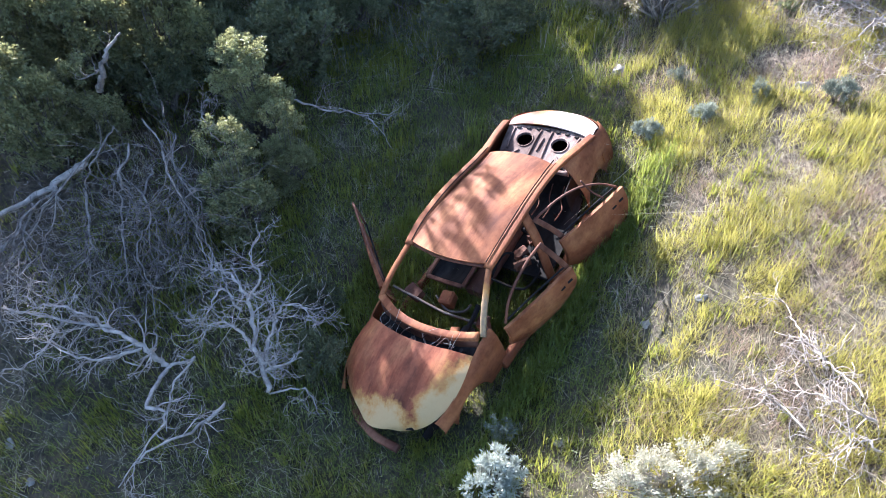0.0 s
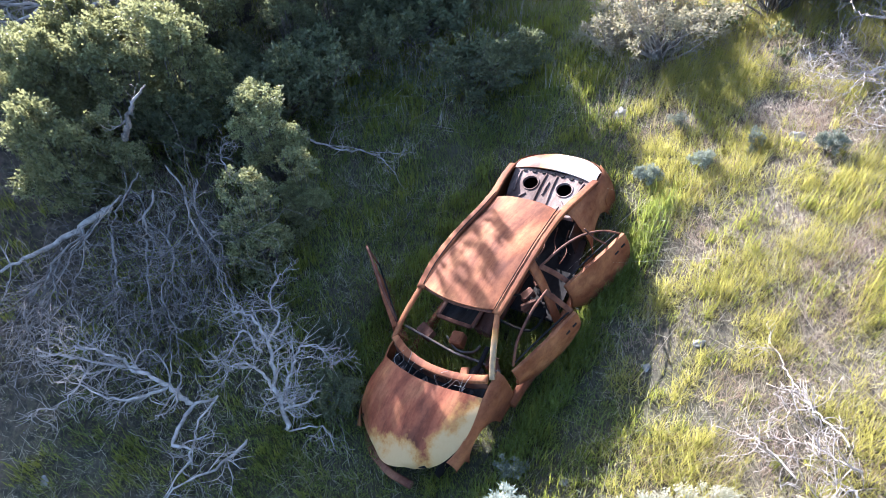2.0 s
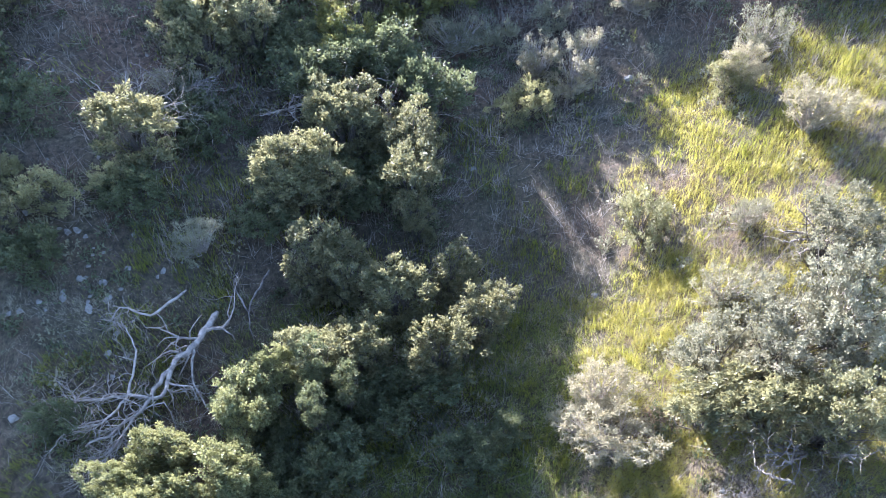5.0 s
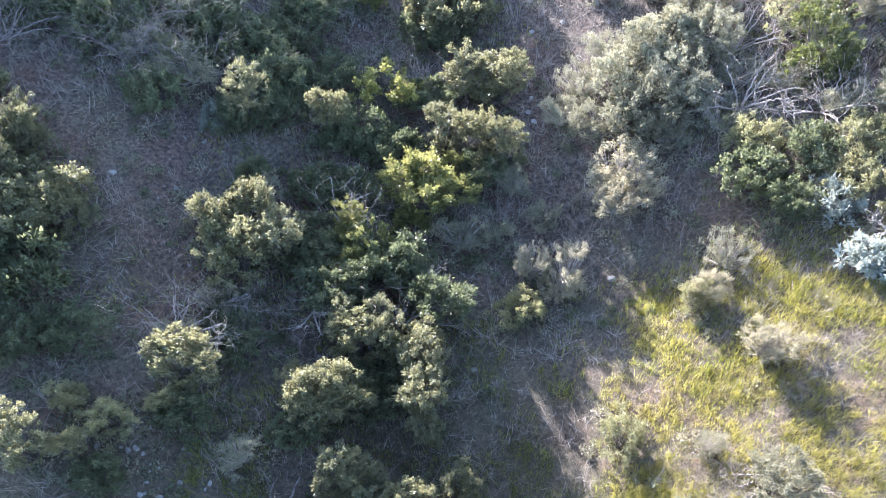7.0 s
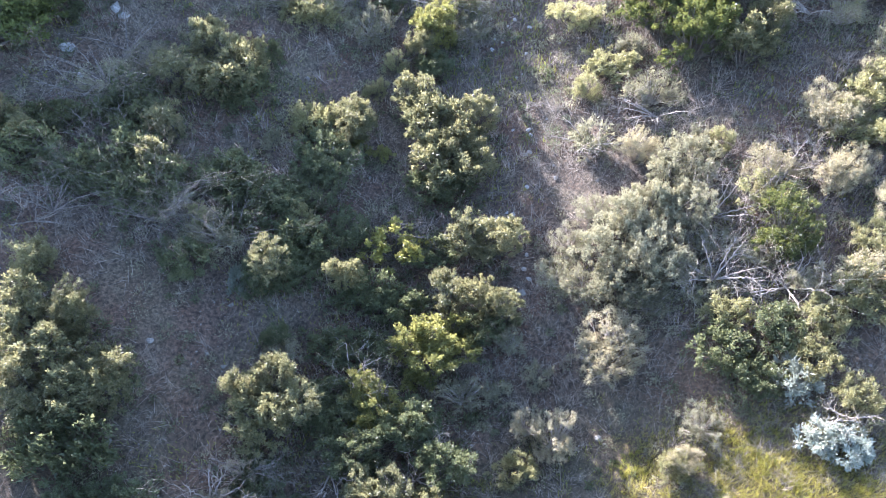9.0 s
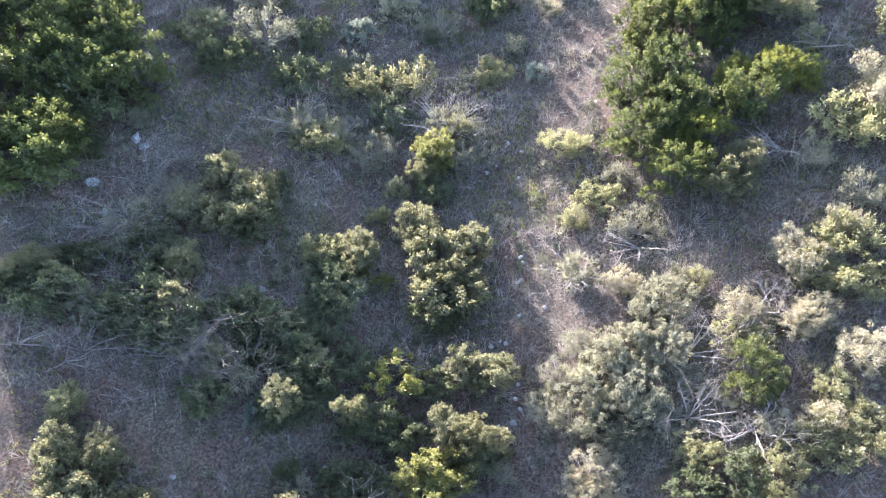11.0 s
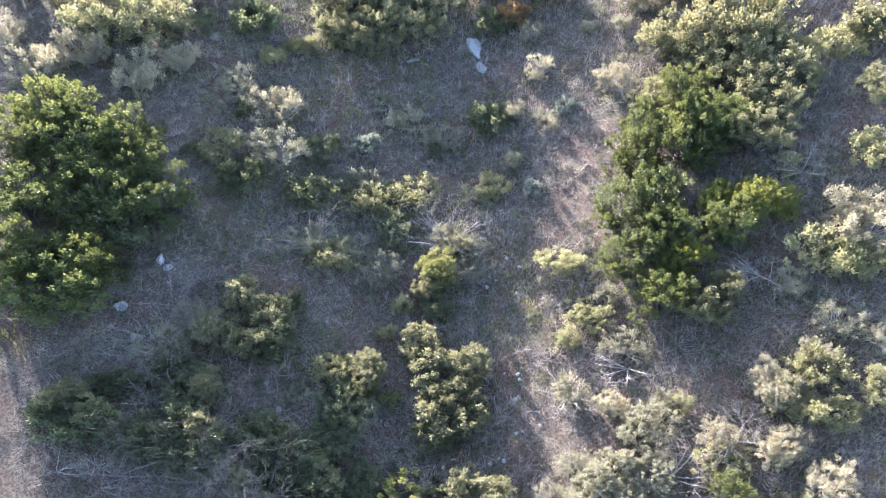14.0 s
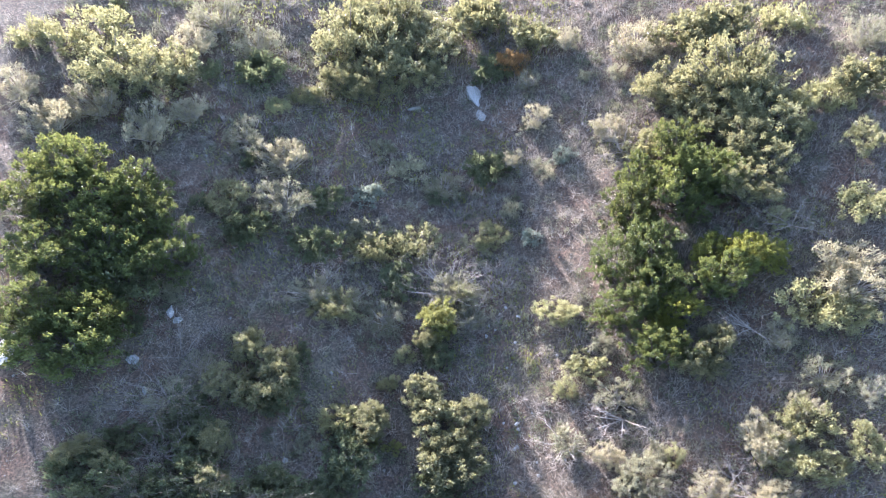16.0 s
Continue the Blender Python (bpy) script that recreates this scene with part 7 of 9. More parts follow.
limb(dead, [(-7.39, 40.48, 0.10), (-6.76, 39.87, 0.70), (-6.26, 39.47, 1.00), (-5.95, 39.30, 1.00)], 0.030, 7, 1.55)
limb(dead, [(-7.39, 40.48, 0.10), (-8.04, 40.14, 0.70), (-8.63, 39.96, 1.00), (-9.10, 39.96, 1.00)], 0.030, 7, 1.55)
limb(dead, [(-7.39, 40.48, 0.10), (-6.81, 40.85, 0.70), (-6.35, 41.31, 1.00), (-6.06, 41.76, 1.00)], 0.030, 7, 1.55)
limb(dead, [(-7.39, 40.48, 0.10), (-6.93, 40.90, 0.70), (-6.57, 41.41, 1.00), (-6.34, 41.90, 1.00)], 0.030, 7, 1.55)
limb(dead, [(-7.39, 40.48, 0.10), (-7.41, 40.94, 0.70), (-7.47, 41.48, 1.00), (-7.56, 42.00, 1.00)], 0.030, 7, 1.55)
dead = thing("dead_shrub", "bare pale stems on the slope", "dead shrub", pose(-1.06, 19.70, 0))
limb(dead, [(-1.06, 19.70, 0.10), (-0.80, 19.41, 0.70), (-0.59, 19.36, 1.00), (-0.44, 19.56, 1.00)], 0.030, 7, 0.64)
limb(dead, [(-1.06, 19.70, 0.10), (-0.72, 19.28, 0.70), (-0.44, 19.13, 1.00), (-0.25, 19.24, 1.00)], 0.030, 7, 0.64)
limb(dead, [(-1.06, 19.70, 0.10), (-1.34, 19.21, 0.70), (-1.59, 19.00, 1.00), (-1.79, 19.06, 1.00)], 0.030, 7, 0.64)
limb(dead, [(-1.06, 19.70, 0.10), (-1.14, 19.47, 0.70), (-1.22, 19.50, 1.00), (-1.29, 19.73, 1.00)], 0.030, 7, 0.64)
limb(dead, [(-1.06, 19.70, 0.10), (-0.76, 19.37, 0.70), (-0.52, 19.29, 1.00), (-0.36, 19.46, 1.00)], 0.030, 7, 0.64)
dead = thing("dead_shrub", "bare pale stems on the slope", "dead shrub", pose(-4.07, 18.54, 0))
limb(dead, [(-4.07, 18.54, 0.10), (-3.84, 18.36, 0.70), (-3.70, 18.41, 1.00), (-3.65, 18.64, 1.00)], 0.030, 7, 0.61)
limb(dead, [(-4.07, 18.54, 0.10), (-3.64, 18.20, 0.70), (-3.34, 18.09, 1.00), (-3.17, 18.22, 1.00)], 0.030, 7, 0.61)
limb(dead, [(-4.07, 18.54, 0.10), (-3.63, 18.15, 0.70), (-3.31, 18.01, 1.00), (-3.14, 18.10, 1.00)], 0.030, 7, 0.61)
limb(dead, [(-4.07, 18.54, 0.10), (-4.15, 17.87, 0.70), (-4.26, 17.50, 1.00), (-4.40, 17.42, 1.00)], 0.030, 7, 0.61)
limb(dead, [(-4.07, 18.54, 0.10), (-3.80, 17.82, 0.70), (-3.63, 17.41, 1.00), (-3.57, 17.30, 1.00)], 0.030, 7, 0.61)
dead = thing("dead_shrub", "pale dead twigs on the slope", "dead shrub", pose(15.05, 36.75, 0))
limb(dead, [(15.05, 36.75, 0.10), (14.51, 36.96, 0.70), (14.12, 37.26, 1.00), (13.91, 37.58, 1.00)], 0.030, 7, 1.18)
limb(dead, [(15.05, 36.75, 0.10), (14.34, 36.76, 0.70), (13.80, 36.89, 1.00), (13.48, 37.09, 1.00)], 0.030, 7, 1.18)
limb(dead, [(15.05, 36.75, 0.10), (14.43, 36.30, 0.70), (13.97, 36.01, 1.00), (13.72, 35.91, 1.00)], 0.030, 7, 1.18)
limb(dead, [(15.05, 36.75, 0.10), (14.43, 36.90, 0.70), (13.97, 37.14, 1.00), (13.71, 37.42, 1.00)], 0.030, 7, 1.18)
limb(dead, [(15.05, 36.75, 0.10), (15.06, 36.15, 0.70), (15.15, 35.74, 1.00), (15.28, 35.55, 1.00)], 0.030, 7, 1.18)
dead = thing("dead_shrub", "white dead twigs by the sage", "dead shrub", pose(11.96, 19.19, 0))
limb(dead, [(11.96, 19.19, 0.10), (11.94, 18.94, 0.70), (12.02, 18.81, 1.00), (12.17, 18.80, 1.00)], 0.030, 7, 0.59)
limb(dead, [(11.96, 19.19, 0.10), (11.47, 18.90, 0.70), (11.15, 18.73, 1.00), (11.02, 18.69, 1.00)], 0.030, 7, 0.59)
limb(dead, [(11.96, 19.19, 0.10), (11.47, 19.13, 0.70), (11.15, 19.16, 1.00), (11.01, 19.26, 1.00)], 0.030, 7, 0.59)
limb(dead, [(11.96, 19.19, 0.10), (11.45, 18.93, 0.70), (11.12, 18.78, 1.00), (10.97, 18.76, 1.00)], 0.030, 7, 0.59)
dead = thing("dead_shrub", "grey leafless shrub in shade", "dead shrub", pose(-7.95, 47.76, 0))
limb(dead, [(-7.95, 47.76, 0.10), (-7.27, 47.00, 0.70), (-6.73, 46.51, 1.00), (-6.39, 46.32, 1.00)], 0.030, 7, 1.68, SHADEWOOD)
limb(dead, [(-7.95, 47.76, 0.10), (-8.66, 47.29, 0.70), (-9.31, 47.06, 1.00), (-9.82, 47.05, 1.00)], 0.030, 7, 1.68, SHADEWOOD)
limb(dead, [(-7.95, 47.76, 0.10), (-7.33, 48.15, 0.70), (-6.84, 48.66, 1.00), (-6.52, 49.21, 1.00)], 0.030, 7, 1.68, SHADEWOOD)
limb(dead, [(-7.95, 47.76, 0.10), (-7.46, 48.21, 0.70), (-7.07, 48.78, 1.00), (-6.83, 49.37, 1.00)], 0.030, 7, 1.68, SHADEWOOD)
limb(dead, [(-7.95, 47.76, 0.10), (-7.98, 48.25, 0.70), (-8.06, 48.86, 1.00), (-8.16, 49.47, 1.00)], 0.030, 7, 1.68, SHADEWOOD)
limb(dead, [(-7.95, 47.76, 0.10), (-7.96, 46.77, 0.70), (-8.01, 46.08, 1.00), (-8.09, 45.76, 1.00)], 0.030, 7, 1.68, SHADEWOOD)
dead = thing("dead_shrub", "pale leafless shrub on the slope", "dead shrub", pose(10.23, 48.90, 0))
limb(dead, [(10.23, 48.90, 0.10), (9.81, 49.22, 0.70), (9.49, 49.68, 1.00), (9.31, 50.19, 1.00)], 0.030, 7, 1.40)
limb(dead, [(10.23, 48.90, 0.10), (10.31, 49.18, 0.70), (10.43, 49.60, 1.00), (10.57, 50.08, 1.00)], 0.030, 7, 1.40)
limb(dead, [(10.23, 48.90, 0.10), (9.48, 48.45, 0.70), (8.88, 48.24, 1.00), (8.50, 48.26, 1.00)], 0.030, 7, 1.40)
limb(dead, [(10.23, 48.90, 0.10), (9.96, 49.25, 0.70), (9.78, 49.73, 1.00), (9.70, 50.25, 1.00)], 0.030, 7, 1.40)
limb(dead, [(10.23, 48.90, 0.10), (9.86, 49.23, 0.70), (9.58, 49.70, 1.00), (9.44, 50.22, 1.00)], 0.030, 7, 1.40)
dead = thing("dead_shrub", "pale leafless shrub on the slope", "dead shrub", pose(18.03, 42.23, 0))
limb(dead, [(18.03, 42.23, 0.10), (18.22, 41.63, 0.70), (18.48, 41.26, 1.00), (18.76, 41.13, 1.00)], 0.030, 7, 1.25)
limb(dead, [(18.03, 42.23, 0.10), (17.22, 42.00, 0.70), (16.61, 41.93, 1.00), (16.26, 42.02, 1.00)], 0.030, 7, 1.25)
limb(dead, [(18.03, 42.23, 0.10), (18.15, 42.42, 0.70), (18.35, 42.73, 1.00), (18.59, 43.08, 1.00)], 0.030, 7, 1.25)
limb(dead, [(18.03, 42.23, 0.10), (17.33, 42.32, 0.70), (16.82, 42.55, 1.00), (16.54, 42.85, 1.00)], 0.030, 7, 1.25)
limb(dead, [(18.03, 42.23, 0.10), (17.30, 41.74, 0.70), (16.77, 41.45, 1.00), (16.48, 41.37, 1.00)], 0.030, 7, 1.25)
dead = thing("dead_shrub", "grey leafless shrub in shade", "dead shrub", pose(-6.80, 18.45, 0))
limb(dead, [(-6.80, 18.45, 0.10), (-7.07, 18.37, 0.70), (-7.34, 18.37, 1.00), (-7.60, 18.44, 1.00)], 0.030, 7, 0.83, SHADEWOOD)
limb(dead, [(-6.80, 18.45, 0.10), (-6.31, 18.19, 0.70), (-5.95, 18.04, 1.00), (-5.74, 18.00, 1.00)], 0.030, 7, 0.83, SHADEWOOD)
limb(dead, [(-6.80, 18.45, 0.10), (-6.26, 18.32, 0.70), (-5.85, 18.28, 1.00), (-5.60, 18.32, 1.00)], 0.030, 7, 0.83, SHADEWOOD)
limb(dead, [(-6.80, 18.45, 0.10), (-6.26, 18.35, 0.70), (-5.84, 18.33, 1.00), (-5.59, 18.39, 1.00)], 0.030, 7, 0.83, SHADEWOOD)
limb(dead, [(-6.80, 18.45, 0.10), (-6.26, 18.39, 0.70), (-5.85, 18.40, 1.00), (-5.60, 18.48, 1.00)], 0.030, 7, 0.83, SHADEWOOD)
dead = thing("dead_shrub", "bare pale twigs in a grey shrub", "dead shrub", pose(7.38, 12.96, 0))
limb(dead, [(7.38, 12.96, 0.10), (6.89, 12.47, 0.70), (6.58, 12.19, 1.00), (6.47, 12.12, 1.00)], 0.030, 7, 0.64, SHADEWOOD)
limb(dead, [(7.38, 12.96, 0.10), (6.83, 12.75, 0.70), (6.47, 12.70, 1.00), (6.32, 12.80, 1.00)], 0.030, 7, 0.64, SHADEWOOD)
limb(dead, [(7.38, 12.96, 0.10), (7.00, 12.94, 0.70), (6.78, 13.06, 1.00), (6.73, 13.29, 1.00)], 0.030, 7, 0.64, SHADEWOOD)
limb(dead, [(7.38, 12.96, 0.10), (7.22, 12.42, 0.70), (7.19, 12.09, 1.00), (7.28, 11.99, 1.00)], 0.030, 7, 0.64, SHADEWOOD)
limb(dead, [(7.38, 12.96, 0.10), (6.82, 12.63, 0.70), (6.46, 12.47, 1.00), (6.30, 12.50, 1.00)], 0.030, 7, 0.64, SHADEWOOD)
limb(dead, [(7.38, 12.96, 0.10), (7.32, 12.85, 0.70), (7.38, 12.88, 1.00), (7.53, 13.04, 1.00)], 0.030, 7, 0.64, SHADEWOOD)
dead = thing("dead_shrub", "bare pale twigs in a grey shrub", "dead shrub", pose(6.05, 8.61, 0))
limb(dead, [(6.05, 8.61, 0.10), (6.03, 8.30, 0.70), (6.09, 8.12, 1.00), (6.22, 8.05, 1.00)], 0.030, 7, 0.72, SHADEWOOD)
limb(dead, [(6.05, 8.61, 0.10), (5.53, 8.43, 0.70), (5.17, 8.34, 1.00), (4.99, 8.35, 1.00)], 0.030, 7, 0.72, SHADEWOOD)
limb(dead, [(6.05, 8.61, 0.10), (6.05, 8.32, 0.70), (6.12, 8.14, 1.00), (6.26, 8.09, 1.00)], 0.030, 7, 0.72, SHADEWOOD)
limb(dead, [(6.05, 8.61, 0.10), (5.55, 8.60, 0.70), (5.21, 8.67, 1.00), (5.04, 8.79, 1.00)], 0.030, 7, 0.72, SHADEWOOD)
limb(dead, [(6.05, 8.61, 0.10), (5.57, 8.33, 0.70), (5.25, 8.17, 1.00), (5.10, 8.12, 1.00)], 0.030, 7, 0.72, SHADEWOOD)
limb(dead, [(6.05, 8.61, 0.10), (5.53, 8.42, 0.70), (5.17, 8.33, 1.00), (5.00, 8.33, 1.00)], 0.030, 7, 0.72, SHADEWOOD)
dead = thing("dead_shrub", "grey leafless shrub in shade", "dead shrub", pose(-14.39, 29.42, 0))
limb(dead, [(-14.39, 29.42, 0.10), (-14.36, 28.93, 0.70), (-14.41, 28.57, 1.00), (-14.53, 28.38, 1.00)], 0.030, 7, 1.30, SHADEWOOD)
limb(dead, [(-14.39, 29.42, 0.10), (-13.64, 29.12, 0.70), (-13.07, 28.93, 1.00), (-12.74, 28.86, 1.00)], 0.030, 7, 1.30, SHADEWOOD)
limb(dead, [(-14.39, 29.42, 0.10), (-14.82, 29.42, 0.70), (-15.26, 29.48, 1.00), (-15.67, 29.60, 1.00)], 0.030, 7, 1.30, SHADEWOOD)
limb(dead, [(-14.39, 29.42, 0.10), (-14.82, 29.39, 0.70), (-15.27, 29.44, 1.00), (-15.67, 29.54, 1.00)], 0.030, 7, 1.30, SHADEWOOD)
limb(dead, [(-14.39, 29.42, 0.10), (-13.56, 29.37, 0.70), (-12.93, 29.40, 1.00), (-12.55, 29.49, 1.00)], 0.030, 7, 1.30, SHADEWOOD)
dead = thing("dead_shrub", "pale dead twigs on the slope", "dead shrub", pose(12.83, 45.12, 0))
limb(dead, [(12.83, 45.12, 0.10), (12.63, 45.11, 0.70), (12.52, 45.25, 1.00), (12.50, 45.51, 1.00)], 0.030, 7, 0.72)
limb(dead, [(12.83, 45.12, 0.10), (12.99, 44.66, 0.70), (13.19, 44.42, 1.00), (13.40, 44.40, 1.00)], 0.030, 7, 0.72)
limb(dead, [(12.83, 45.12, 0.10), (12.86, 45.03, 0.70), (12.95, 45.11, 1.00), (13.08, 45.31, 1.00)], 0.030, 7, 0.72)
limb(dead, [(12.83, 45.12, 0.10), (12.92, 44.98, 0.70), (13.06, 45.01, 1.00), (13.22, 45.18, 1.00)], 0.030, 7, 0.72)
dead = thing("dead_shrub", "tangled grey dead brush on the slope", "dead shrub", pose(-14.06, 34.08, 0))
limb(dead, [(-14.06, 34.08, 0.10), (-14.09, 33.17, 0.70), (-14.20, 32.53, 1.00), (-14.37, 32.19, 1.00)], 0.030, 7, 1.98, SHADEWOOD)
limb(dead, [(-14.06, 34.08, 0.10), (-13.01, 33.57, 0.70), (-12.20, 33.26, 1.00), (-11.70, 33.17, 1.00)], 0.030, 7, 1.98, SHADEWOOD)
limb(dead, [(-14.06, 34.08, 0.10), (-14.80, 34.00, 0.70), (-15.53, 34.06, 1.00), (-16.14, 34.23, 1.00)], 0.030, 7, 1.98, SHADEWOOD)
limb(dead, [(-14.06, 34.08, 0.10), (-14.80, 33.96, 0.70), (-15.52, 33.99, 1.00), (-16.14, 34.13, 1.00)], 0.030, 7, 1.98, SHADEWOOD)
limb(dead, [(-14.06, 34.08, 0.10), (-12.90, 34.02, 0.70), (-11.99, 34.10, 1.00), (-11.41, 34.29, 1.00)], 0.030, 7, 1.98, SHADEWOOD)
limb(dead, [(-14.06, 34.08, 0.10), (-13.50, 34.74, 0.70), (-13.10, 35.45, 1.00), (-12.89, 36.11, 1.00)], 0.030, 7, 1.98, SHADEWOOD)
limb(dead, [(-14.06, 34.08, 0.10), (-13.55, 34.75, 0.70), (-13.19, 35.49, 1.00), (-13.01, 36.16, 1.00)], 0.030, 7, 1.98, SHADEWOOD)
limb(dead, [(-14.06, 34.08, 0.10), (-14.72, 33.65, 0.70), (-15.37, 33.41, 1.00), (-15.92, 33.36, 1.00)], 0.030, 7, 1.98, SHADEWOOD)
limb(dead, [(-14.06, 34.08, 0.10), (-14.65, 34.44, 0.70), (-15.25, 34.88, 1.00), (-15.78, 35.34, 1.00)], 0.030, 7, 1.98, SHADEWOOD)
dead = thing("dead_shrub", "tangled grey dead brush on the slope", "dead shrub", pose(-11.23, 28.77, 0))
limb(dead, [(-11.23, 28.77, 0.10), (-10.66, 28.03, 0.70), (-10.25, 27.49, 1.00), (-10.02, 27.19, 1.00)], 0.030, 7, 2.04, SHADEWOOD)
limb(dead, [(-11.23, 28.77, 0.10), (-10.65, 29.46, 0.70), (-10.22, 30.17, 1.00), (-9.97, 30.79, 1.00)], 0.030, 7, 2.04, SHADEWOOD)
limb(dead, [(-11.23, 28.77, 0.10), (-11.59, 28.08, 0.70), (-11.96, 27.59, 1.00), (-12.29, 27.33, 1.00)], 0.030, 7, 2.04, SHADEWOOD)
limb(dead, [(-11.23, 28.77, 0.10), (-10.08, 28.77, 0.70), (-9.15, 28.87, 1.00), (-8.54, 29.04, 1.00)], 0.030, 7, 2.04, SHADEWOOD)
limb(dead, [(-11.23, 28.77, 0.10), (-12.05, 28.78, 0.70), (-12.82, 28.88, 1.00), (-13.45, 29.05, 1.00)], 0.030, 7, 2.04, SHADEWOOD)
limb(dead, [(-11.23, 28.77, 0.10), (-10.96, 27.96, 0.70), (-10.79, 27.37, 1.00), (-10.75, 27.04, 1.00)], 0.030, 7, 2.04, SHADEWOOD)
limb(dead, [(-11.23, 28.77, 0.10), (-11.92, 28.35, 0.70), (-12.56, 28.09, 1.00), (-13.10, 27.99, 1.00)], 0.030, 7, 2.04, SHADEWOOD)
limb(dead, [(-11.23, 28.77, 0.10), (-11.65, 28.11, 0.70), (-12.07, 27.65, 1.00), (-12.44, 27.41, 1.00)], 0.030, 7, 2.04, SHADEWOOD)
limb(dead, [(-11.23, 28.77, 0.10), (-10.55, 29.42, 0.70), (-10.03, 30.09, 1.00), (-9.71, 30.68, 1.00)], 0.030, 7, 2.04, SHADEWOOD)
dead = thing("dead_shrub", "tangled grey dead brush on the slope", "dead shrub", pose(-10.79, 27.41, 0))
limb(dead, [(-10.79, 27.41, 0.10), (-10.96, 26.86, 0.70), (-11.17, 26.47, 1.00), (-11.39, 26.28, 1.00)], 0.030, 7, 1.45, SHADEWOOD)
limb(dead, [(-10.79, 27.41, 0.10), (-11.28, 27.17, 0.70), (-11.78, 27.04, 1.00), (-12.20, 27.03, 1.00)], 0.030, 7, 1.45, SHADEWOOD)
limb(dead, [(-10.79, 27.41, 0.10), (-10.14, 27.74, 0.70), (-9.64, 28.11, 1.00), (-9.35, 28.47, 1.00)], 0.030, 7, 1.45, SHADEWOOD)
limb(dead, [(-10.79, 27.41, 0.10), (-11.31, 27.25, 0.70), (-11.83, 27.20, 1.00), (-12.27, 27.24, 1.00)], 0.030, 7, 1.45, SHADEWOOD)
limb(dead, [(-10.79, 27.41, 0.10), (-10.77, 27.87, 0.70), (-10.82, 28.37, 1.00), (-10.93, 28.82, 1.00)], 0.030, 7, 1.45, SHADEWOOD)
limb(dead, [(-10.79, 27.41, 0.10), (-10.21, 27.78, 0.70), (-9.78, 28.20, 1.00), (-9.53, 28.59, 1.00)], 0.030, 7, 1.45, SHADEWOOD)
limb(dead, [(-10.79, 27.41, 0.10), (-10.59, 26.79, 0.70), (-10.49, 26.34, 1.00), (-10.48, 26.11, 1.00)], 0.030, 7, 1.45, SHADEWOOD)
dead = thing("dead_shrub", "grey leafless shrub in shade", "dead shrub", pose(-14.54, 27.44, 0))
limb(dead, [(-14.54, 27.44, 0.10), (-13.72, 27.51, 0.70), (-13.10, 27.66, 1.00), (-12.74, 27.85, 1.00)], 0.030, 7, 1.33, SHADEWOOD)
limb(dead, [(-14.54, 27.44, 0.10), (-14.93, 27.29, 0.70), (-15.36, 27.24, 1.00), (-15.76, 27.29, 1.00)], 0.030, 7, 1.33, SHADEWOOD)
limb(dead, [(-14.54, 27.44, 0.10), (-14.91, 27.55, 0.70), (-15.32, 27.73, 1.00), (-15.72, 27.94, 1.00)], 0.030, 7, 1.33, SHADEWOOD)
limb(dead, [(-14.54, 27.44, 0.10), (-14.58, 27.82, 0.70), (-14.71, 28.25, 1.00), (-14.90, 28.64, 1.00)], 0.030, 7, 1.33, SHADEWOOD)
limb(dead, [(-14.54, 27.44, 0.10), (-14.19, 27.84, 0.70), (-13.98, 28.29, 1.00), (-13.92, 28.70, 1.00)], 0.030, 7, 1.33, SHADEWOOD)
limb(dead, [(-14.54, 27.44, 0.10), (-13.68, 27.27, 0.70), (-13.03, 27.21, 1.00), (-12.65, 27.25, 1.00)], 0.030, 7, 1.33, SHADEWOOD)
limb(dead, [(-14.54, 27.44, 0.10), (-14.11, 27.82, 0.70), (-13.83, 28.25, 1.00), (-13.72, 28.65, 1.00)], 0.030, 7, 1.33, SHADEWOOD)
dead = thing("dead_shrub", "grey leafless shrub in shade", "dead shrub", pose(-16.89, 27.47, 0))
limb(dead, [(-16.89, 27.47, 0.10), (-16.10, 27.21, 0.70), (-15.53, 27.07, 1.00), (-15.23, 27.05, 1.00)], 0.030, 7, 1.14, SHADEWOOD)
limb(dead, [(-16.89, 27.47, 0.10), (-16.68, 27.80, 0.70), (-16.61, 28.17, 1.00), (-16.67, 28.53, 1.00)], 0.030, 7, 1.14, SHADEWOOD)
limb(dead, [(-16.89, 27.47, 0.10), (-16.12, 27.49, 0.70), (-15.57, 27.58, 1.00), (-15.27, 27.74, 1.00)], 0.030, 7, 1.14, SHADEWOOD)
limb(dead, [(-16.89, 27.47, 0.10), (-17.02, 27.10, 0.70), (-17.23, 26.87, 1.00), (-17.49, 26.78, 1.00)], 0.030, 7, 1.14, SHADEWOOD)
limb(dead, [(-16.89, 27.47, 0.10), (-16.16, 27.55, 0.70), (-15.64, 27.71, 1.00), (-15.37, 27.92, 1.00)], 0.030, 7, 1.14, SHADEWOOD)
limb(dead, [(-16.89, 27.47, 0.10), (-17.05, 27.13, 0.70), (-17.29, 26.93, 1.00), (-17.57, 26.86, 1.00)], 0.030, 7, 1.14, SHADEWOOD)
dead = thing("dead_shrub", "tangled grey dead brush on the slope", "dead shrub", pose(-8.23, 27.01, 0))
limb(dead, [(-8.23, 27.01, 0.10), (-8.16, 27.44, 0.70), (-8.15, 27.91, 1.00), (-8.20, 28.33, 1.00)], 0.030, 7, 1.37, SHADEWOOD)
limb(dead, [(-8.23, 27.01, 0.10), (-7.43, 27.00, 0.70), (-6.79, 27.07, 1.00), (-6.37, 27.20, 1.00)], 0.030, 7, 1.37, SHADEWOOD)
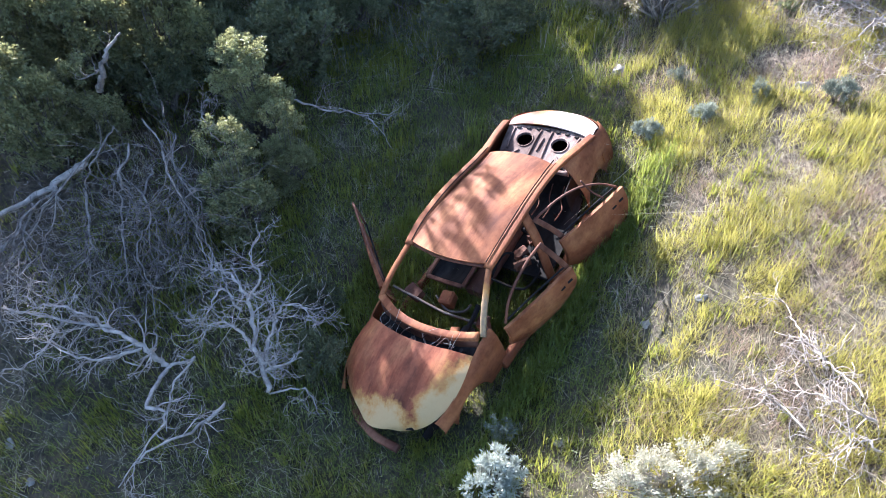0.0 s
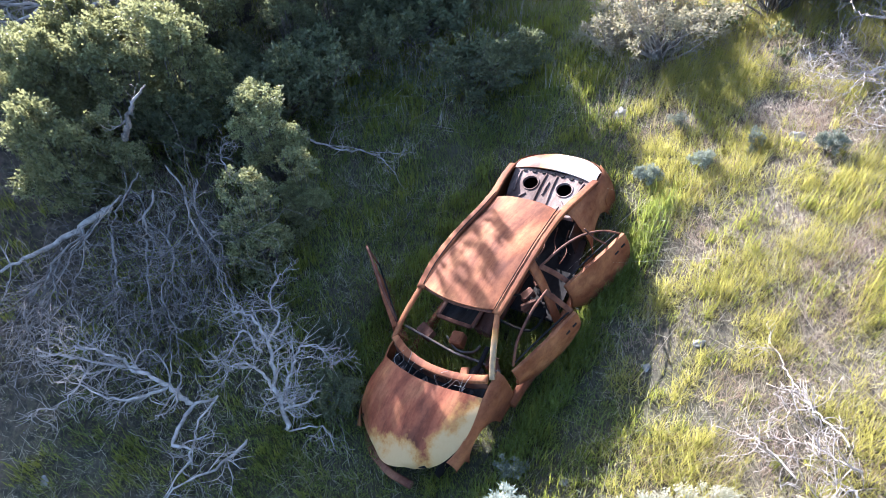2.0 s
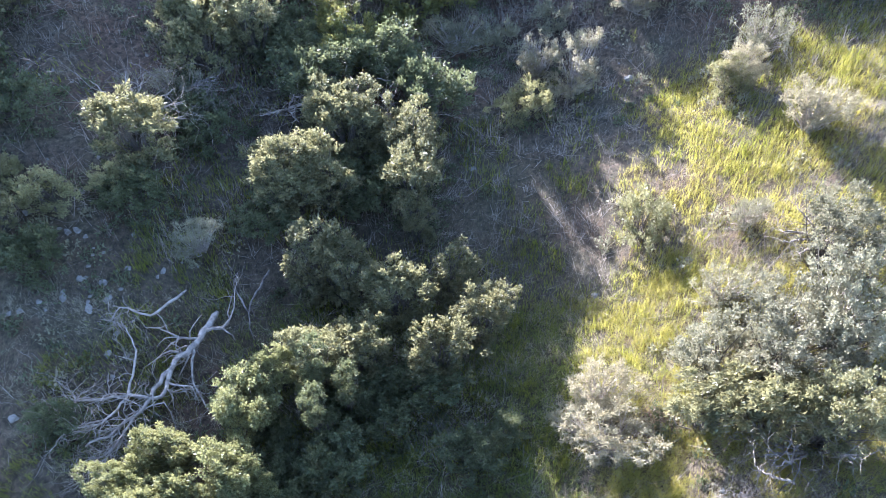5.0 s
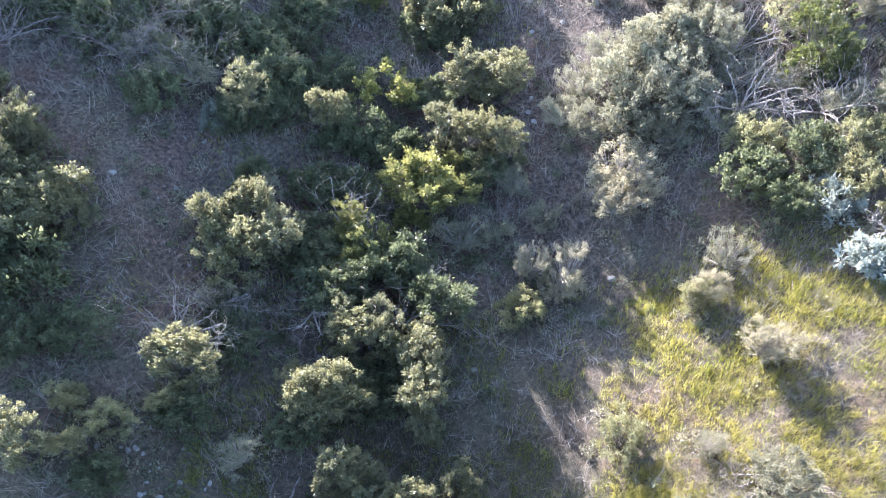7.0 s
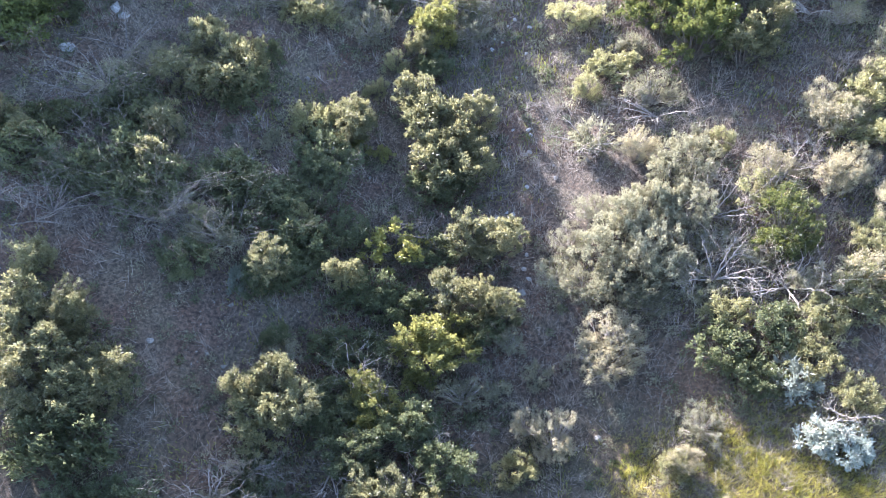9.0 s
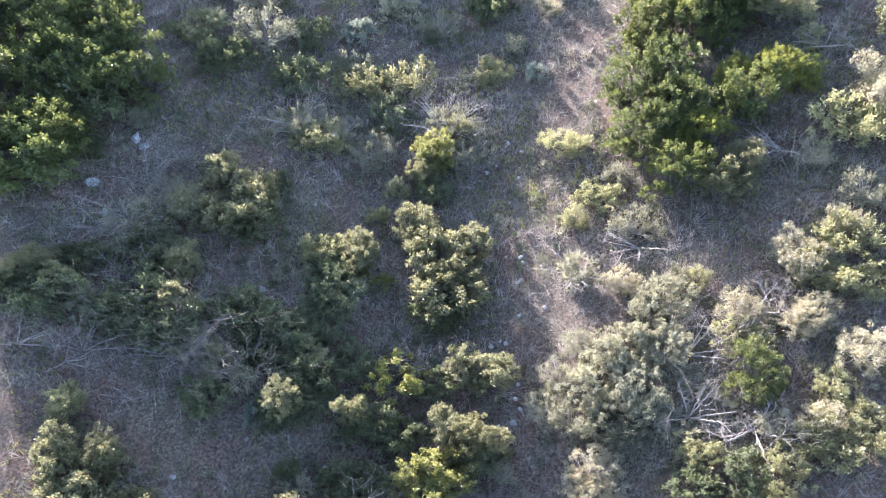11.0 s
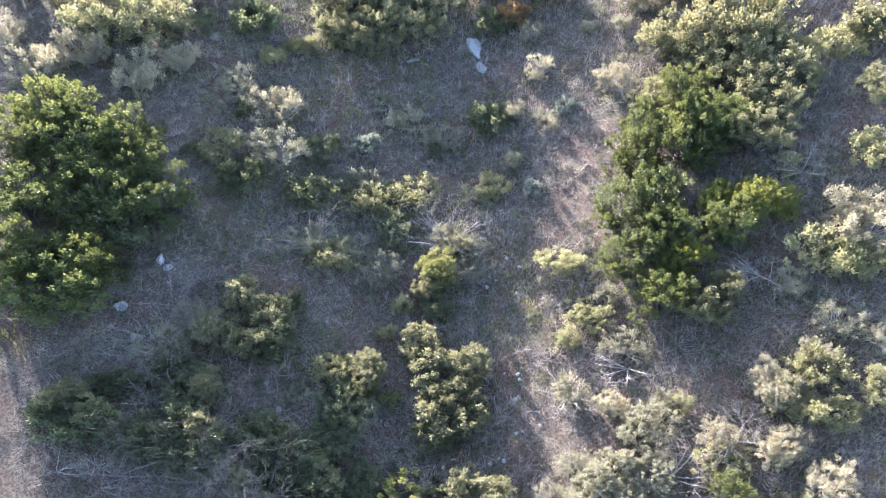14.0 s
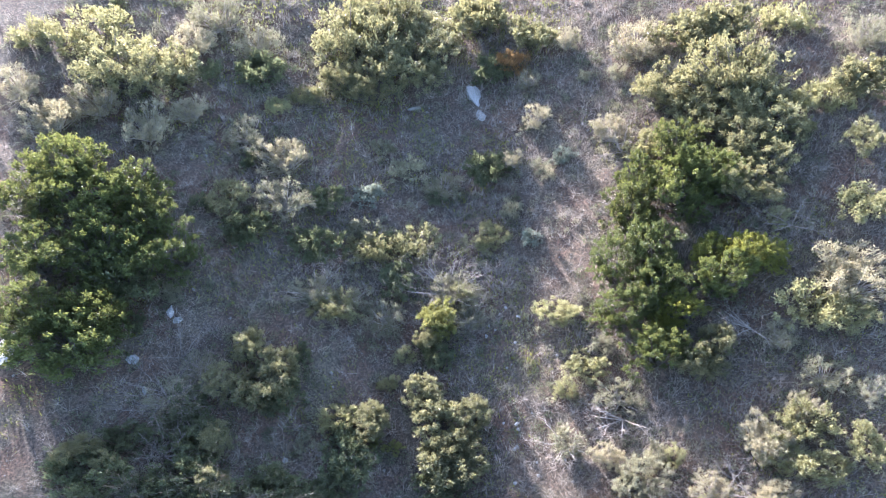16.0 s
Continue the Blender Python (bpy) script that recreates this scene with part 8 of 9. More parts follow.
limb(dead, [(-8.23, 27.01, 0.10), (-8.76, 27.04, 0.70), (-9.26, 27.14, 1.00), (-9.68, 27.30, 1.00)], 0.030, 7, 1.37, SHADEWOOD)
limb(dead, [(-8.23, 27.01, 0.10), (-8.74, 26.75, 0.70), (-9.21, 26.60, 1.00), (-9.61, 26.58, 1.00)], 0.030, 7, 1.37, SHADEWOOD)
limb(dead, [(-8.23, 27.01, 0.10), (-8.55, 27.31, 0.70), (-8.89, 27.65, 1.00), (-9.18, 27.98, 1.00)], 0.030, 7, 1.37, SHADEWOOD)
limb(dead, [(-8.23, 27.01, 0.10), (-7.93, 27.43, 0.70), (-7.72, 27.89, 1.00), (-7.62, 28.31, 1.00)], 0.030, 7, 1.37, SHADEWOOD)
limb(dead, [(-8.23, 27.01, 0.10), (-7.44, 26.84, 0.70), (-6.81, 26.78, 1.00), (-6.40, 26.82, 1.00)], 0.030, 7, 1.37, SHADEWOOD)
dead = thing("dead_shrub", "white bleached dead shrub among green ones", "dead shrub", pose(-0.32, 41.30, 0))
limb(dead, [(-0.32, 41.30, 0.10), (-0.55, 40.44, 0.70), (-0.76, 39.87, 1.00), (-0.90, 39.62, 1.00)], 0.030, 7, 1.37)
limb(dead, [(-0.32, 41.30, 0.10), (-0.79, 41.46, 0.70), (-1.20, 41.76, 1.00), (-1.51, 42.15, 1.00)], 0.030, 7, 1.37)
limb(dead, [(-0.32, 41.30, 0.10), (0.10, 40.50, 0.70), (0.45, 39.97, 1.00), (0.70, 39.76, 1.00)], 0.030, 7, 1.37)
limb(dead, [(-0.32, 41.30, 0.10), (-0.85, 41.40, 0.70), (-1.32, 41.66, 1.00), (-1.66, 42.01, 1.00)], 0.030, 7, 1.37)
limb(dead, [(-0.32, 41.30, 0.10), (-0.34, 40.40, 0.70), (-0.36, 39.80, 1.00), (-0.38, 39.53, 1.00)], 0.030, 7, 1.37)
limb(dead, [(-0.32, 41.30, 0.10), (-0.71, 41.52, 0.70), (-1.05, 41.88, 1.00), (-1.30, 42.31, 1.00)], 0.030, 7, 1.37)
limb(dead, [(-0.32, 41.30, 0.10), (-0.08, 41.58, 0.70), (0.13, 41.99, 1.00), (0.28, 42.47, 1.00)], 0.030, 7, 1.37)
dead = thing("dead_shrub", "pale leafless shrub on the slope", "dead shrub", pose(9.60, 27.43, 0))
limb(dead, [(9.60, 27.43, 0.10), (9.39, 27.85, 0.70), (9.26, 28.31, 1.00), (9.23, 28.74, 1.00)], 0.030, 7, 1.35)
limb(dead, [(9.60, 27.43, 0.10), (10.08, 27.17, 0.70), (10.54, 27.03, 1.00), (10.93, 27.02, 1.00)], 0.030, 7, 1.35)
limb(dead, [(9.60, 27.43, 0.10), (9.83, 27.75, 0.70), (10.08, 28.13, 1.00), (10.32, 28.48, 1.00)], 0.030, 7, 1.35)
limb(dead, [(9.60, 27.43, 0.10), (9.94, 27.67, 0.70), (10.29, 27.98, 1.00), (10.60, 28.28, 1.00)], 0.030, 7, 1.35)
limb(dead, [(9.60, 27.43, 0.10), (9.95, 26.99, 0.70), (10.31, 26.71, 1.00), (10.62, 26.59, 1.00)], 0.030, 7, 1.35)
limb(dead, [(9.60, 27.43, 0.10), (8.91, 27.62, 0.70), (8.36, 27.88, 1.00), (8.01, 28.16, 1.00)], 0.030, 7, 1.35)
limb(dead, [(9.60, 27.43, 0.10), (8.87, 27.15, 0.70), (8.29, 27.00, 1.00), (7.93, 26.97, 1.00)], 0.030, 7, 1.35)
dead = thing("dead_shrub", "white bleached dead shrub among green ones", "dead shrub", pose(12.39, 28.85, 0))
limb(dead, [(12.39, 28.85, 0.10), (11.69, 28.54, 0.70), (11.17, 28.36, 1.00), (10.87, 28.33, 1.00)], 0.030, 7, 1.17)
limb(dead, [(12.39, 28.85, 0.10), (11.98, 28.30, 0.70), (11.70, 27.93, 1.00), (11.58, 27.75, 1.00)], 0.030, 7, 1.17)
limb(dead, [(12.39, 28.85, 0.10), (11.86, 28.36, 0.70), (11.49, 28.03, 1.00), (11.30, 27.89, 1.00)], 0.030, 7, 1.17)
limb(dead, [(12.39, 28.85, 0.10), (11.88, 28.35, 0.70), (11.52, 28.01, 1.00), (11.33, 27.87, 1.00)], 0.030, 7, 1.17)
limb(dead, [(12.39, 28.85, 0.10), (12.65, 28.45, 0.70), (12.94, 28.20, 1.00), (13.23, 28.11, 1.00)], 0.030, 7, 1.17)
limb(dead, [(12.39, 28.85, 0.10), (12.59, 29.04, 0.70), (12.84, 29.31, 1.00), (13.11, 29.59, 1.00)], 0.030, 7, 1.17)
limb(dead, [(12.39, 28.85, 0.10), (11.70, 28.92, 0.70), (11.18, 29.08, 1.00), (10.87, 29.29, 1.00)], 0.030, 7, 1.17)
dead = thing("dead_shrub", "white bleached dead shrub among green ones", "dead shrub", pose(9.18, 24.72, 0))
limb(dead, [(9.18, 24.72, 0.10), (8.97, 25.18, 0.70), (8.84, 25.66, 1.00), (8.81, 26.07, 1.00)], 0.030, 7, 1.38)
limb(dead, [(9.18, 24.72, 0.10), (9.68, 24.52, 0.70), (10.15, 24.42, 1.00), (10.55, 24.42, 1.00)], 0.030, 7, 1.38)
limb(dead, [(9.18, 24.72, 0.10), (9.42, 25.09, 0.70), (9.68, 25.49, 1.00), (9.93, 25.84, 1.00)], 0.030, 7, 1.38)
limb(dead, [(9.18, 24.72, 0.10), (9.53, 25.02, 0.70), (9.89, 25.34, 1.00), (10.21, 25.65, 1.00)], 0.030, 7, 1.38)
limb(dead, [(9.18, 24.72, 0.10), (9.55, 24.35, 0.70), (9.92, 24.10, 1.00), (10.23, 23.99, 1.00)], 0.030, 7, 1.38)
limb(dead, [(9.18, 24.72, 0.10), (8.48, 24.95, 0.70), (7.92, 25.22, 1.00), (7.57, 25.48, 1.00)], 0.030, 7, 1.38)
limb(dead, [(9.18, 24.72, 0.10), (8.44, 24.48, 0.70), (7.85, 24.35, 1.00), (7.48, 24.32, 1.00)], 0.030, 7, 1.38)
limb(dead, [(9.18, 24.72, 0.10), (8.50, 24.98, 0.70), (7.97, 25.27, 1.00), (7.63, 25.56, 1.00)], 0.030, 7, 1.38)
dead = thing("dead_shrub", "grey leafless shrub in shade", "dead shrub", pose(-13.69, 30.93, 0))
limb(dead, [(-13.69, 30.93, 0.10), (-14.09, 30.58, 0.70), (-14.52, 30.38, 1.00), (-14.92, 30.35, 1.00)], 0.030, 7, 1.42, SHADEWOOD)
limb(dead, [(-13.69, 30.93, 0.10), (-12.80, 30.80, 0.70), (-12.11, 30.79, 1.00), (-11.70, 30.89, 1.00)], 0.030, 7, 1.42, SHADEWOOD)
limb(dead, [(-13.69, 30.93, 0.10), (-13.11, 31.27, 0.70), (-12.70, 31.68, 1.00), (-12.48, 32.09, 1.00)], 0.030, 7, 1.42, SHADEWOOD)
limb(dead, [(-13.69, 30.93, 0.10), (-13.10, 31.26, 0.70), (-12.67, 31.66, 1.00), (-12.44, 32.06, 1.00)], 0.030, 7, 1.42, SHADEWOOD)
limb(dead, [(-13.69, 30.93, 0.10), (-12.81, 30.89, 0.70), (-12.14, 30.97, 1.00), (-11.73, 31.14, 1.00)], 0.030, 7, 1.42, SHADEWOOD)
limb(dead, [(-13.69, 30.93, 0.10), (-14.04, 31.13, 0.70), (-14.43, 31.41, 1.00), (-14.81, 31.72, 1.00)], 0.030, 7, 1.42, SHADEWOOD)
limb(dead, [(-13.69, 30.93, 0.10), (-12.96, 30.42, 0.70), (-12.43, 30.09, 1.00), (-12.13, 29.95, 1.00)], 0.030, 7, 1.42, SHADEWOOD)
dead = thing("dead_shrub", "pale leafless shrub on the slope", "dead shrub", pose(5.64, 31.83, 0))
limb(dead, [(5.64, 31.83, 0.10), (4.97, 31.68, 0.70), (4.42, 31.67, 1.00), (4.05, 31.76, 1.00)], 0.030, 7, 1.18)
limb(dead, [(5.64, 31.83, 0.10), (5.20, 32.07, 0.70), (4.84, 32.39, 1.00), (4.62, 32.74, 1.00)], 0.030, 7, 1.18)
limb(dead, [(5.64, 31.83, 0.10), (5.73, 31.19, 0.70), (5.84, 30.76, 1.00), (5.96, 30.56, 1.00)], 0.030, 7, 1.18)
limb(dead, [(5.64, 31.83, 0.10), (6.02, 31.33, 0.70), (6.37, 31.01, 1.00), (6.66, 30.89, 1.00)], 0.030, 7, 1.18)
limb(dead, [(5.64, 31.83, 0.10), (5.30, 31.26, 0.70), (5.04, 30.87, 1.00), (4.89, 30.71, 1.00)], 0.030, 7, 1.18)
limb(dead, [(5.64, 31.83, 0.10), (5.37, 31.23, 0.70), (5.17, 30.82, 1.00), (5.06, 30.64, 1.00)], 0.030, 7, 1.18)
dead = thing("dead_shrub", "pale leafless shrub on the slope", "dead shrub", pose(8.48, 32.85, 0))
limb(dead, [(8.48, 32.85, 0.10), (7.78, 32.75, 0.70), (7.23, 32.77, 1.00), (6.87, 32.91, 1.00)], 0.030, 7, 1.18)
limb(dead, [(8.48, 32.85, 0.10), (8.28, 32.19, 0.70), (8.16, 31.74, 1.00), (8.12, 31.54, 1.00)], 0.030, 7, 1.18)
limb(dead, [(8.48, 32.85, 0.10), (8.79, 32.32, 0.70), (9.10, 31.98, 1.00), (9.38, 31.85, 1.00)], 0.030, 7, 1.18)
limb(dead, [(8.48, 32.85, 0.10), (7.85, 32.47, 0.70), (7.36, 32.25, 1.00), (7.06, 32.21, 1.00)], 0.030, 7, 1.18)
limb(dead, [(8.48, 32.85, 0.10), (7.86, 32.95, 0.70), (7.37, 33.15, 1.00), (7.06, 33.42, 1.00)], 0.030, 7, 1.18)
limb(dead, [(8.48, 32.85, 0.10), (7.83, 32.91, 0.70), (7.32, 33.07, 1.00), (6.99, 33.31, 1.00)], 0.030, 7, 1.18)


# ---- low undergrowth between the shrubs ----
fill = random.Random(12)
placed = 0
while placed < 40:
    x, y = fill.uniform(-25, 26), fill.uniform(12, 66)
    if abs(x) > 6 + 0.36 * y or float(value_noise(x + 30, y + 30, 4.0, 51)) < 0.40 or (y < 20 and x > 1.2):
        continue
    w = fill.uniform(0.6, 1.6) * (0.75 + 0.010 * y)
    kind = fill.choice(("lowgrey", "lowgrey", "lowpale") if x > 0 else ("low", "low", "lowgrey"))
    shrub(kind, {"low": "low dark-green undergrowth shrub on dry soil", "lowgrey": "low grey-green sagebrush on dry soil", "lowpale": "low pale dried-out shrub on dry soil"}[kind], "low undergrowth", (x, y, w, w, w * fill.uniform(0.40, 0.6)))
    placed += 1


def undergrowth(seed, count, lo, mat, label):
    """Leafy clumps too many to count between the shrubs; one object."""
    r = np.random.RandomState(seed)
    pos, out = [], []
    while len(pos) < count:
        x, y = r.uniform(-26, 27), r.uniform(9, 70)
        if abs(x) > 6 + 0.38 * y or value_noise(x + 30, y + 30, 4.0, lo) < 0.38 or (y < 18 and x > 1.0):
            continue
        s = r.uniform(0.12, 0.34) * (0.7 + 0.012 * y)
        n = 75
        w = r.normal(size=(n, 3))
        w[:, 2] = np.abs(w[:, 2])
        w /= np.linalg.norm(w, axis=1)[:, None]
        p = w * (s * r.uniform(0.4, 1.1, n))[:, None] * np.array([1.3, 1.3, 0.9]) + np.array([x, y, float(ground_z(x, y))])
        pos.append(p)
        out.append(w + np.array([0, 0, 0.5]))
    pos, out = np.concatenate(pos), np.concatenate(out)
    me = leaves_mesh("undergrowth", pos, out, 0.09, 0.045, r, tris=1)
    me.materials.append(mat)
    return tagged(new("undergrowth", me), label, "undergrowth", kind="stuff")


undergrowth(19, 900, 51, GREYLEAF, "scattered low grey-green undergrowth between the shrubs")
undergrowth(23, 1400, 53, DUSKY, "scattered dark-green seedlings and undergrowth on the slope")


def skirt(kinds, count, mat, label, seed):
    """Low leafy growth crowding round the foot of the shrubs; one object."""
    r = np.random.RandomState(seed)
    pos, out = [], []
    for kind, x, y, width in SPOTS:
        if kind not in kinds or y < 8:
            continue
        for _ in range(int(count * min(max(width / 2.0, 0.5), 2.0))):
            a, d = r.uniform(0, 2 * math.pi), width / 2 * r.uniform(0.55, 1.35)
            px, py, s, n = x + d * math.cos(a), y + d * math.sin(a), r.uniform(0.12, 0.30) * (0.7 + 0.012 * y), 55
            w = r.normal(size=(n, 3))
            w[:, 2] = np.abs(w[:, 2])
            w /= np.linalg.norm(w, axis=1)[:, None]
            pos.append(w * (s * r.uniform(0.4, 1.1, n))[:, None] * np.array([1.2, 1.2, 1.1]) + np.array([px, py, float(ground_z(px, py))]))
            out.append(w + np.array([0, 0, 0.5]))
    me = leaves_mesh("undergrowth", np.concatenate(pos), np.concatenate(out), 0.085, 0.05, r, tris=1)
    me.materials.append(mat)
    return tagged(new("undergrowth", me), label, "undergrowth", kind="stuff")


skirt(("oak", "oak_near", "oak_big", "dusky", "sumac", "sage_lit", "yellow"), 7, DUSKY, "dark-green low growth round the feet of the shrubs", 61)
skirt(("olive", "pale", "grey", "sage_big"), 5, GREYLEAF, "grey-green low growth round the feet of the shrubs", 62)


# ---- grass and stems ----
# Lit twin of GRASS for the bank; its brightness and yellow carry the sunlight.
SUNNY = leaf_material("sunlit_grass", (0.13, 0.125, 0.03), (0.40, 0.355, 0.095), (0.68, 0.60, 0.14), 0.45, 0.5)
SLOPESTRAW = leaf_material("grey_dry_grass", (0.12, 0.095, 0.075), (0.36, 0.31, 0.245), (0.38, 0.33, 0.24), 0.3, 0.7)
RUSSET = leaf_material("russet_dry_grass", (0.13, 0.085, 0.06), (0.42, 0.31, 0.23), (0.45, 0.34, 0.24), 0.3, 0.7)
FRESH = leaf_material("fresh_grass", (0.045, 0.075, 0.016), (0.20, 0.235, 0.05), (0.46, 0.48, 0.08), 0.42, 0.5)

def blades(name, cx, cy, count, height, width, spread_r, rng, mat, label, category, lean=0.45, simple=False):
    """Grass: tufts at cx, cy with count blades each; one object."""
    n = len(cx) * count
    x0 = np.repeat(cx, count) + rng.normal(size=n) * np.repeat(spread_r, count)
    y0 = np.repeat(cy, count) + rng.normal(size=n) * np.repeat(spread_r, count)
    z0 = ground_z(x0, y0) - 0.01
    h = np.repeat(height, count) * rng.uniform(0.45, 1.15, n)
    ang = rng.uniform(0, 2 * math.pi, n)
    ln = rng.rand(n) ** 1.3 * lean + 0.05
    dx, dy = np.cos(ang), np.sin(ang)
    tx, ty = -dy, dx
    w = np.repeat(np.broadcast_to(width, len(cx)), count) * rng.uniform(0.7, 1.3, n)
    base = np.stack([x0, y0, z0], -1)
    side = np.stack([tx, ty, 0 * tx], -1) * w[:, None] * 0.5
    mid = base + np.stack([dx * ln * h * 0.35, dy * ln * h * 0.35, h * 0.6], -1)
    tip = base + np.stack([dx * ln * h * 1.1, dy * ln * h * 1.1, h * np.maximum(1 - 0.35 * ln, 0.15)], -1)
    if simple:
        v = np.stack([base - side, base + side, tip], 1).reshape(-1, 3)
        me = mesh_from(name, v, np.arange(n * 3).reshape(-1, 3))
        me.materials.append(mat)
        return tagged(new(name, me), label, category, kind="stuff")
    v = np.stack([base - side, base + side, mid + side * 0.8, mid - side * 0.8, tip], 1).reshape(-1, 3)
    k = np.arange(n)[:, None] * 5
    f = (k + np.array([[0, 1, 2, 3]])).tolist() + (k + np.array([[3, 2, 4]])).tolist()
    me = mesh_from(name, v, f)
    ob = new(name, me)
    me.materials.append(mat)
    return tagged(ob, label, category, kind="stuff")


def scatter(rng, n, x0, x1, y0, y1, keep):
    x, y = rng.uniform(x0, x1, n), rng.uniform(y0, y1, n)
    k = rng.rand(n) < keep(x, y)
    return x[k], y[k]


rng = np.random.RandomState(5)


def patches(x, y, size, lo, hi, seed):
    return smooth(value_noise(x + 70, y + 70, size, seed) * 0.65 + value_noise(x + 70, y + 70, size * 0.35, seed + 1) * 0.35, lo, hi)


def on_bank(x, y):
    """1 on the dry bank to the right of the car, 0 on the gully floor."""
    return smooth(x - 0.12 * (y - 4), 1.5, 2.3)


gx, gy = scatter(rng, 31000, 0.5, 11.5, -1, 13, lambda x, y: on_bank(x, y) * (0.08 + 0.9 * patches(x, y, 0.46, 0.46, 0.57, 37)))
blades("bank_grass", gx, gy, 28, rng.uniform(0.08, 0.30, len(gx)), 0.008, rng.uniform(0.03, 0.075, len(gx)), rng, SUNNY, "yellow-green grass tufts on the sunlit bank", "grass", 0.85, True)
gx, gy = scatter(rng, 9000, 1.0, 12, -1, 16, lambda x, y: on_bank(x, y) * patches(x, y, 0.8, 0.46, 0.62, 39))
blades("russet_grass", gx, gy, 22, rng.uniform(0.10, 0.30, len(gx)), 0.006, rng.uniform(0.03, 0.09, len(gx)), rng, RUSSET, "reddish-brown dead grass on the bank", "dry grass", 1.1, True)
gx, gy = scatter(rng, 1500, 0.5, 12, -1, 14, lambda x, y: on_bank(x, y))
blades("dry_stalks", gx, gy, 2, rng.uniform(0.25, 0.65, len(gx)), 0.006, rng.uniform(0.02, 0.10, len(gx)), rng, STRAW, "long bleached stalks fallen over the bank", "dry grass", 3.0, True)
gx, gy = scatter(rng, 22000, -4.5, 3.6, 0, 13, lambda x, y: (1 - on_bank(x, y)) * (0.25 + 0.75 * patches(x, y, 0.7, 0.28, 0.52, 43)) * (1 - 0.6 * smooth(-x - 0.1 * y, 1.5, 3.0)))
blades("shade_grass", gx, gy, 12, rng.uniform(0.08, 0.24, len(gx)), 0.007, rng.uniform(0.03, 0.09, len(gx)), rng, FRESH, "fine green grass on the shaded gully floor", "grass", 0.6, True)
gx, gy = scatter(rng, 12000, -8, 11, -1, 11.5, lambda x, y: smooth(green_map(x, y), 0.2, 0.75) * (1 - 0.75 * on_bank(x, y)) * patches(x, y, 0.55, 0.40, 0.60, 31) + 0.25 * np.exp(-((x - 0.9) ** 2 + (y - 5) ** 2) / 4))
blades("green_grass", gx, gy, 20, rng.uniform(0.09, 0.30, len(gx)), 0.008, rng.uniform(0.03, 0.09, len(gx)), rng, GRASS, "lush green grass tufts on the gully floor", "grass")
gx, gy = scatter(rng, 40000, -8, 10, -0.5, 13, lambda x, y: (0.25 + 0.75 * (1 - smooth(x - 0.15 * (y - 4), 1.0, 2.6))) * (1 - 0.75 * smooth(-x - 0.1 * y, 1.2, 2.6)))
blades("short_grass", gx, gy, 4, rng.uniform(0.04, 0.13, len(gx)), 0.009, rng.uniform(0.02, 0.06, len(gx)), rng, GRASS, "short grass between the tufts", "grass", 0.8, True)
gx, gy = scatter(rng, 17000, 0.5, 12, 1, 19, lambda x, y: straw_map(x, y))
blades("dry_litter", gx, gy, 4, rng.uniform(0.05, 0.16, len(gx)), 0.008, rng.uniform(0.03, 0.10, len(gx)), rng, STRAW, "pale dry litter and stalks on the bank", "dry grass", 3.0, True)
gx, gy = scatter(rng, 12000, -7, 16, 9, 22, lambda x, y: smooth(green_map(x, y), 0.2, 0.7) * patches(x, y, 1.2, 0.36, 0.6, 33) * (1 - 0.55 * smooth(x, 2.0, 4.0) * (1 - smooth(y, 15, 18))))
blades("green_grass", gx, gy, 12, rng.uniform(0.15, 0.40, len(gx)), 0.016, rng.uniform(0.05, 0.13, len(gx)), rng, GRASS, "green and yellowing grass on the bank", "grass", 0.45, True)
gx, gy = scatter(rng, 17000, -9, 12, -1.5, 13, lambda x, y: (0.55 + 0.45 * smooth(x, 0.5, 3.0)) * (0.35 + 0.65 * patches(x, y, 0.6, 0.35, 0.6, 61)))
blades("dry_grass", gx, gy, 12, rng.uniform(0.08, 0.30, len(gx)), 0.006, rng.uniform(0.03, 0.12, len(gx)), rng, STRAW, "dry straw-coloured grass among the green", "grass", 1.4, True)
gx, gy = scatter(rng, 36000, -26, 28, 10, 72, lambda x, y: 0.9 * patches(x, y, 2.4, 0.22, 0.55, 21) * (0.45 + 0.55 * smooth(x, -2, 2)))
blades("dry_grass", gx, gy, 5, rng.uniform(0.15, 0.45, len(gx)), 0.004 + 0.0005 * gy, rng.uniform(0.06, 0.25, len(gx)), rng, SLOPESTRAW, "thin dry grass on the slope", "grass", 1.5, True)
gx, gy = scatter(rng, 34000, -26, 28, 9, 74, lambda x, y: 0.9 * patches(x, y, 3.0, 0.22, 0.55, 23) * (0.3 + 0.7 * smooth(x, -2, 2)))
blades("dry_stems", gx, gy, 4, rng.uniform(0.2, 0.6, len(gx)), 0.003 + 0.00045 * gy, rng.uniform(0.06, 0.28, len(gx)), rng, TWIG, "grey dead stems and brush on the slope", "dead brush", 1.8, True)
gx, gy = scatter(rng, 8600, -26, 28, 9, 74, lambda x, y: (0.15 + 0.85 * patches(x, y, 3.5, 0.35, 0.55, 27)) * (0.35 + 0.65 * smooth(x, -2, 2)))
blades("dry_brush", gx, gy, 20, rng.uniform(0.25, 0.8, len(gx)), 0.004 + 0.0005 * gy, rng.uniform(0.05, 0.16, len(gx)), rng, TWIG, "tufts of grey dead brush on the slope", "dead brush", 1.3, True)

near_x, near_y = [], []
for kind, x, y, width in SPOTS:
    if y > 9:
        for _ in range(int(9 * min(max(width / 2.0, 0.5), 2.0))):
            a, d = rng.uniform(0, 2 * math.pi), width / 2 * rng.uniform(0.7, 1.7)
            near_x.append(x + d * math.cos(a))
            near_y.append(y + d * math.sin(a))
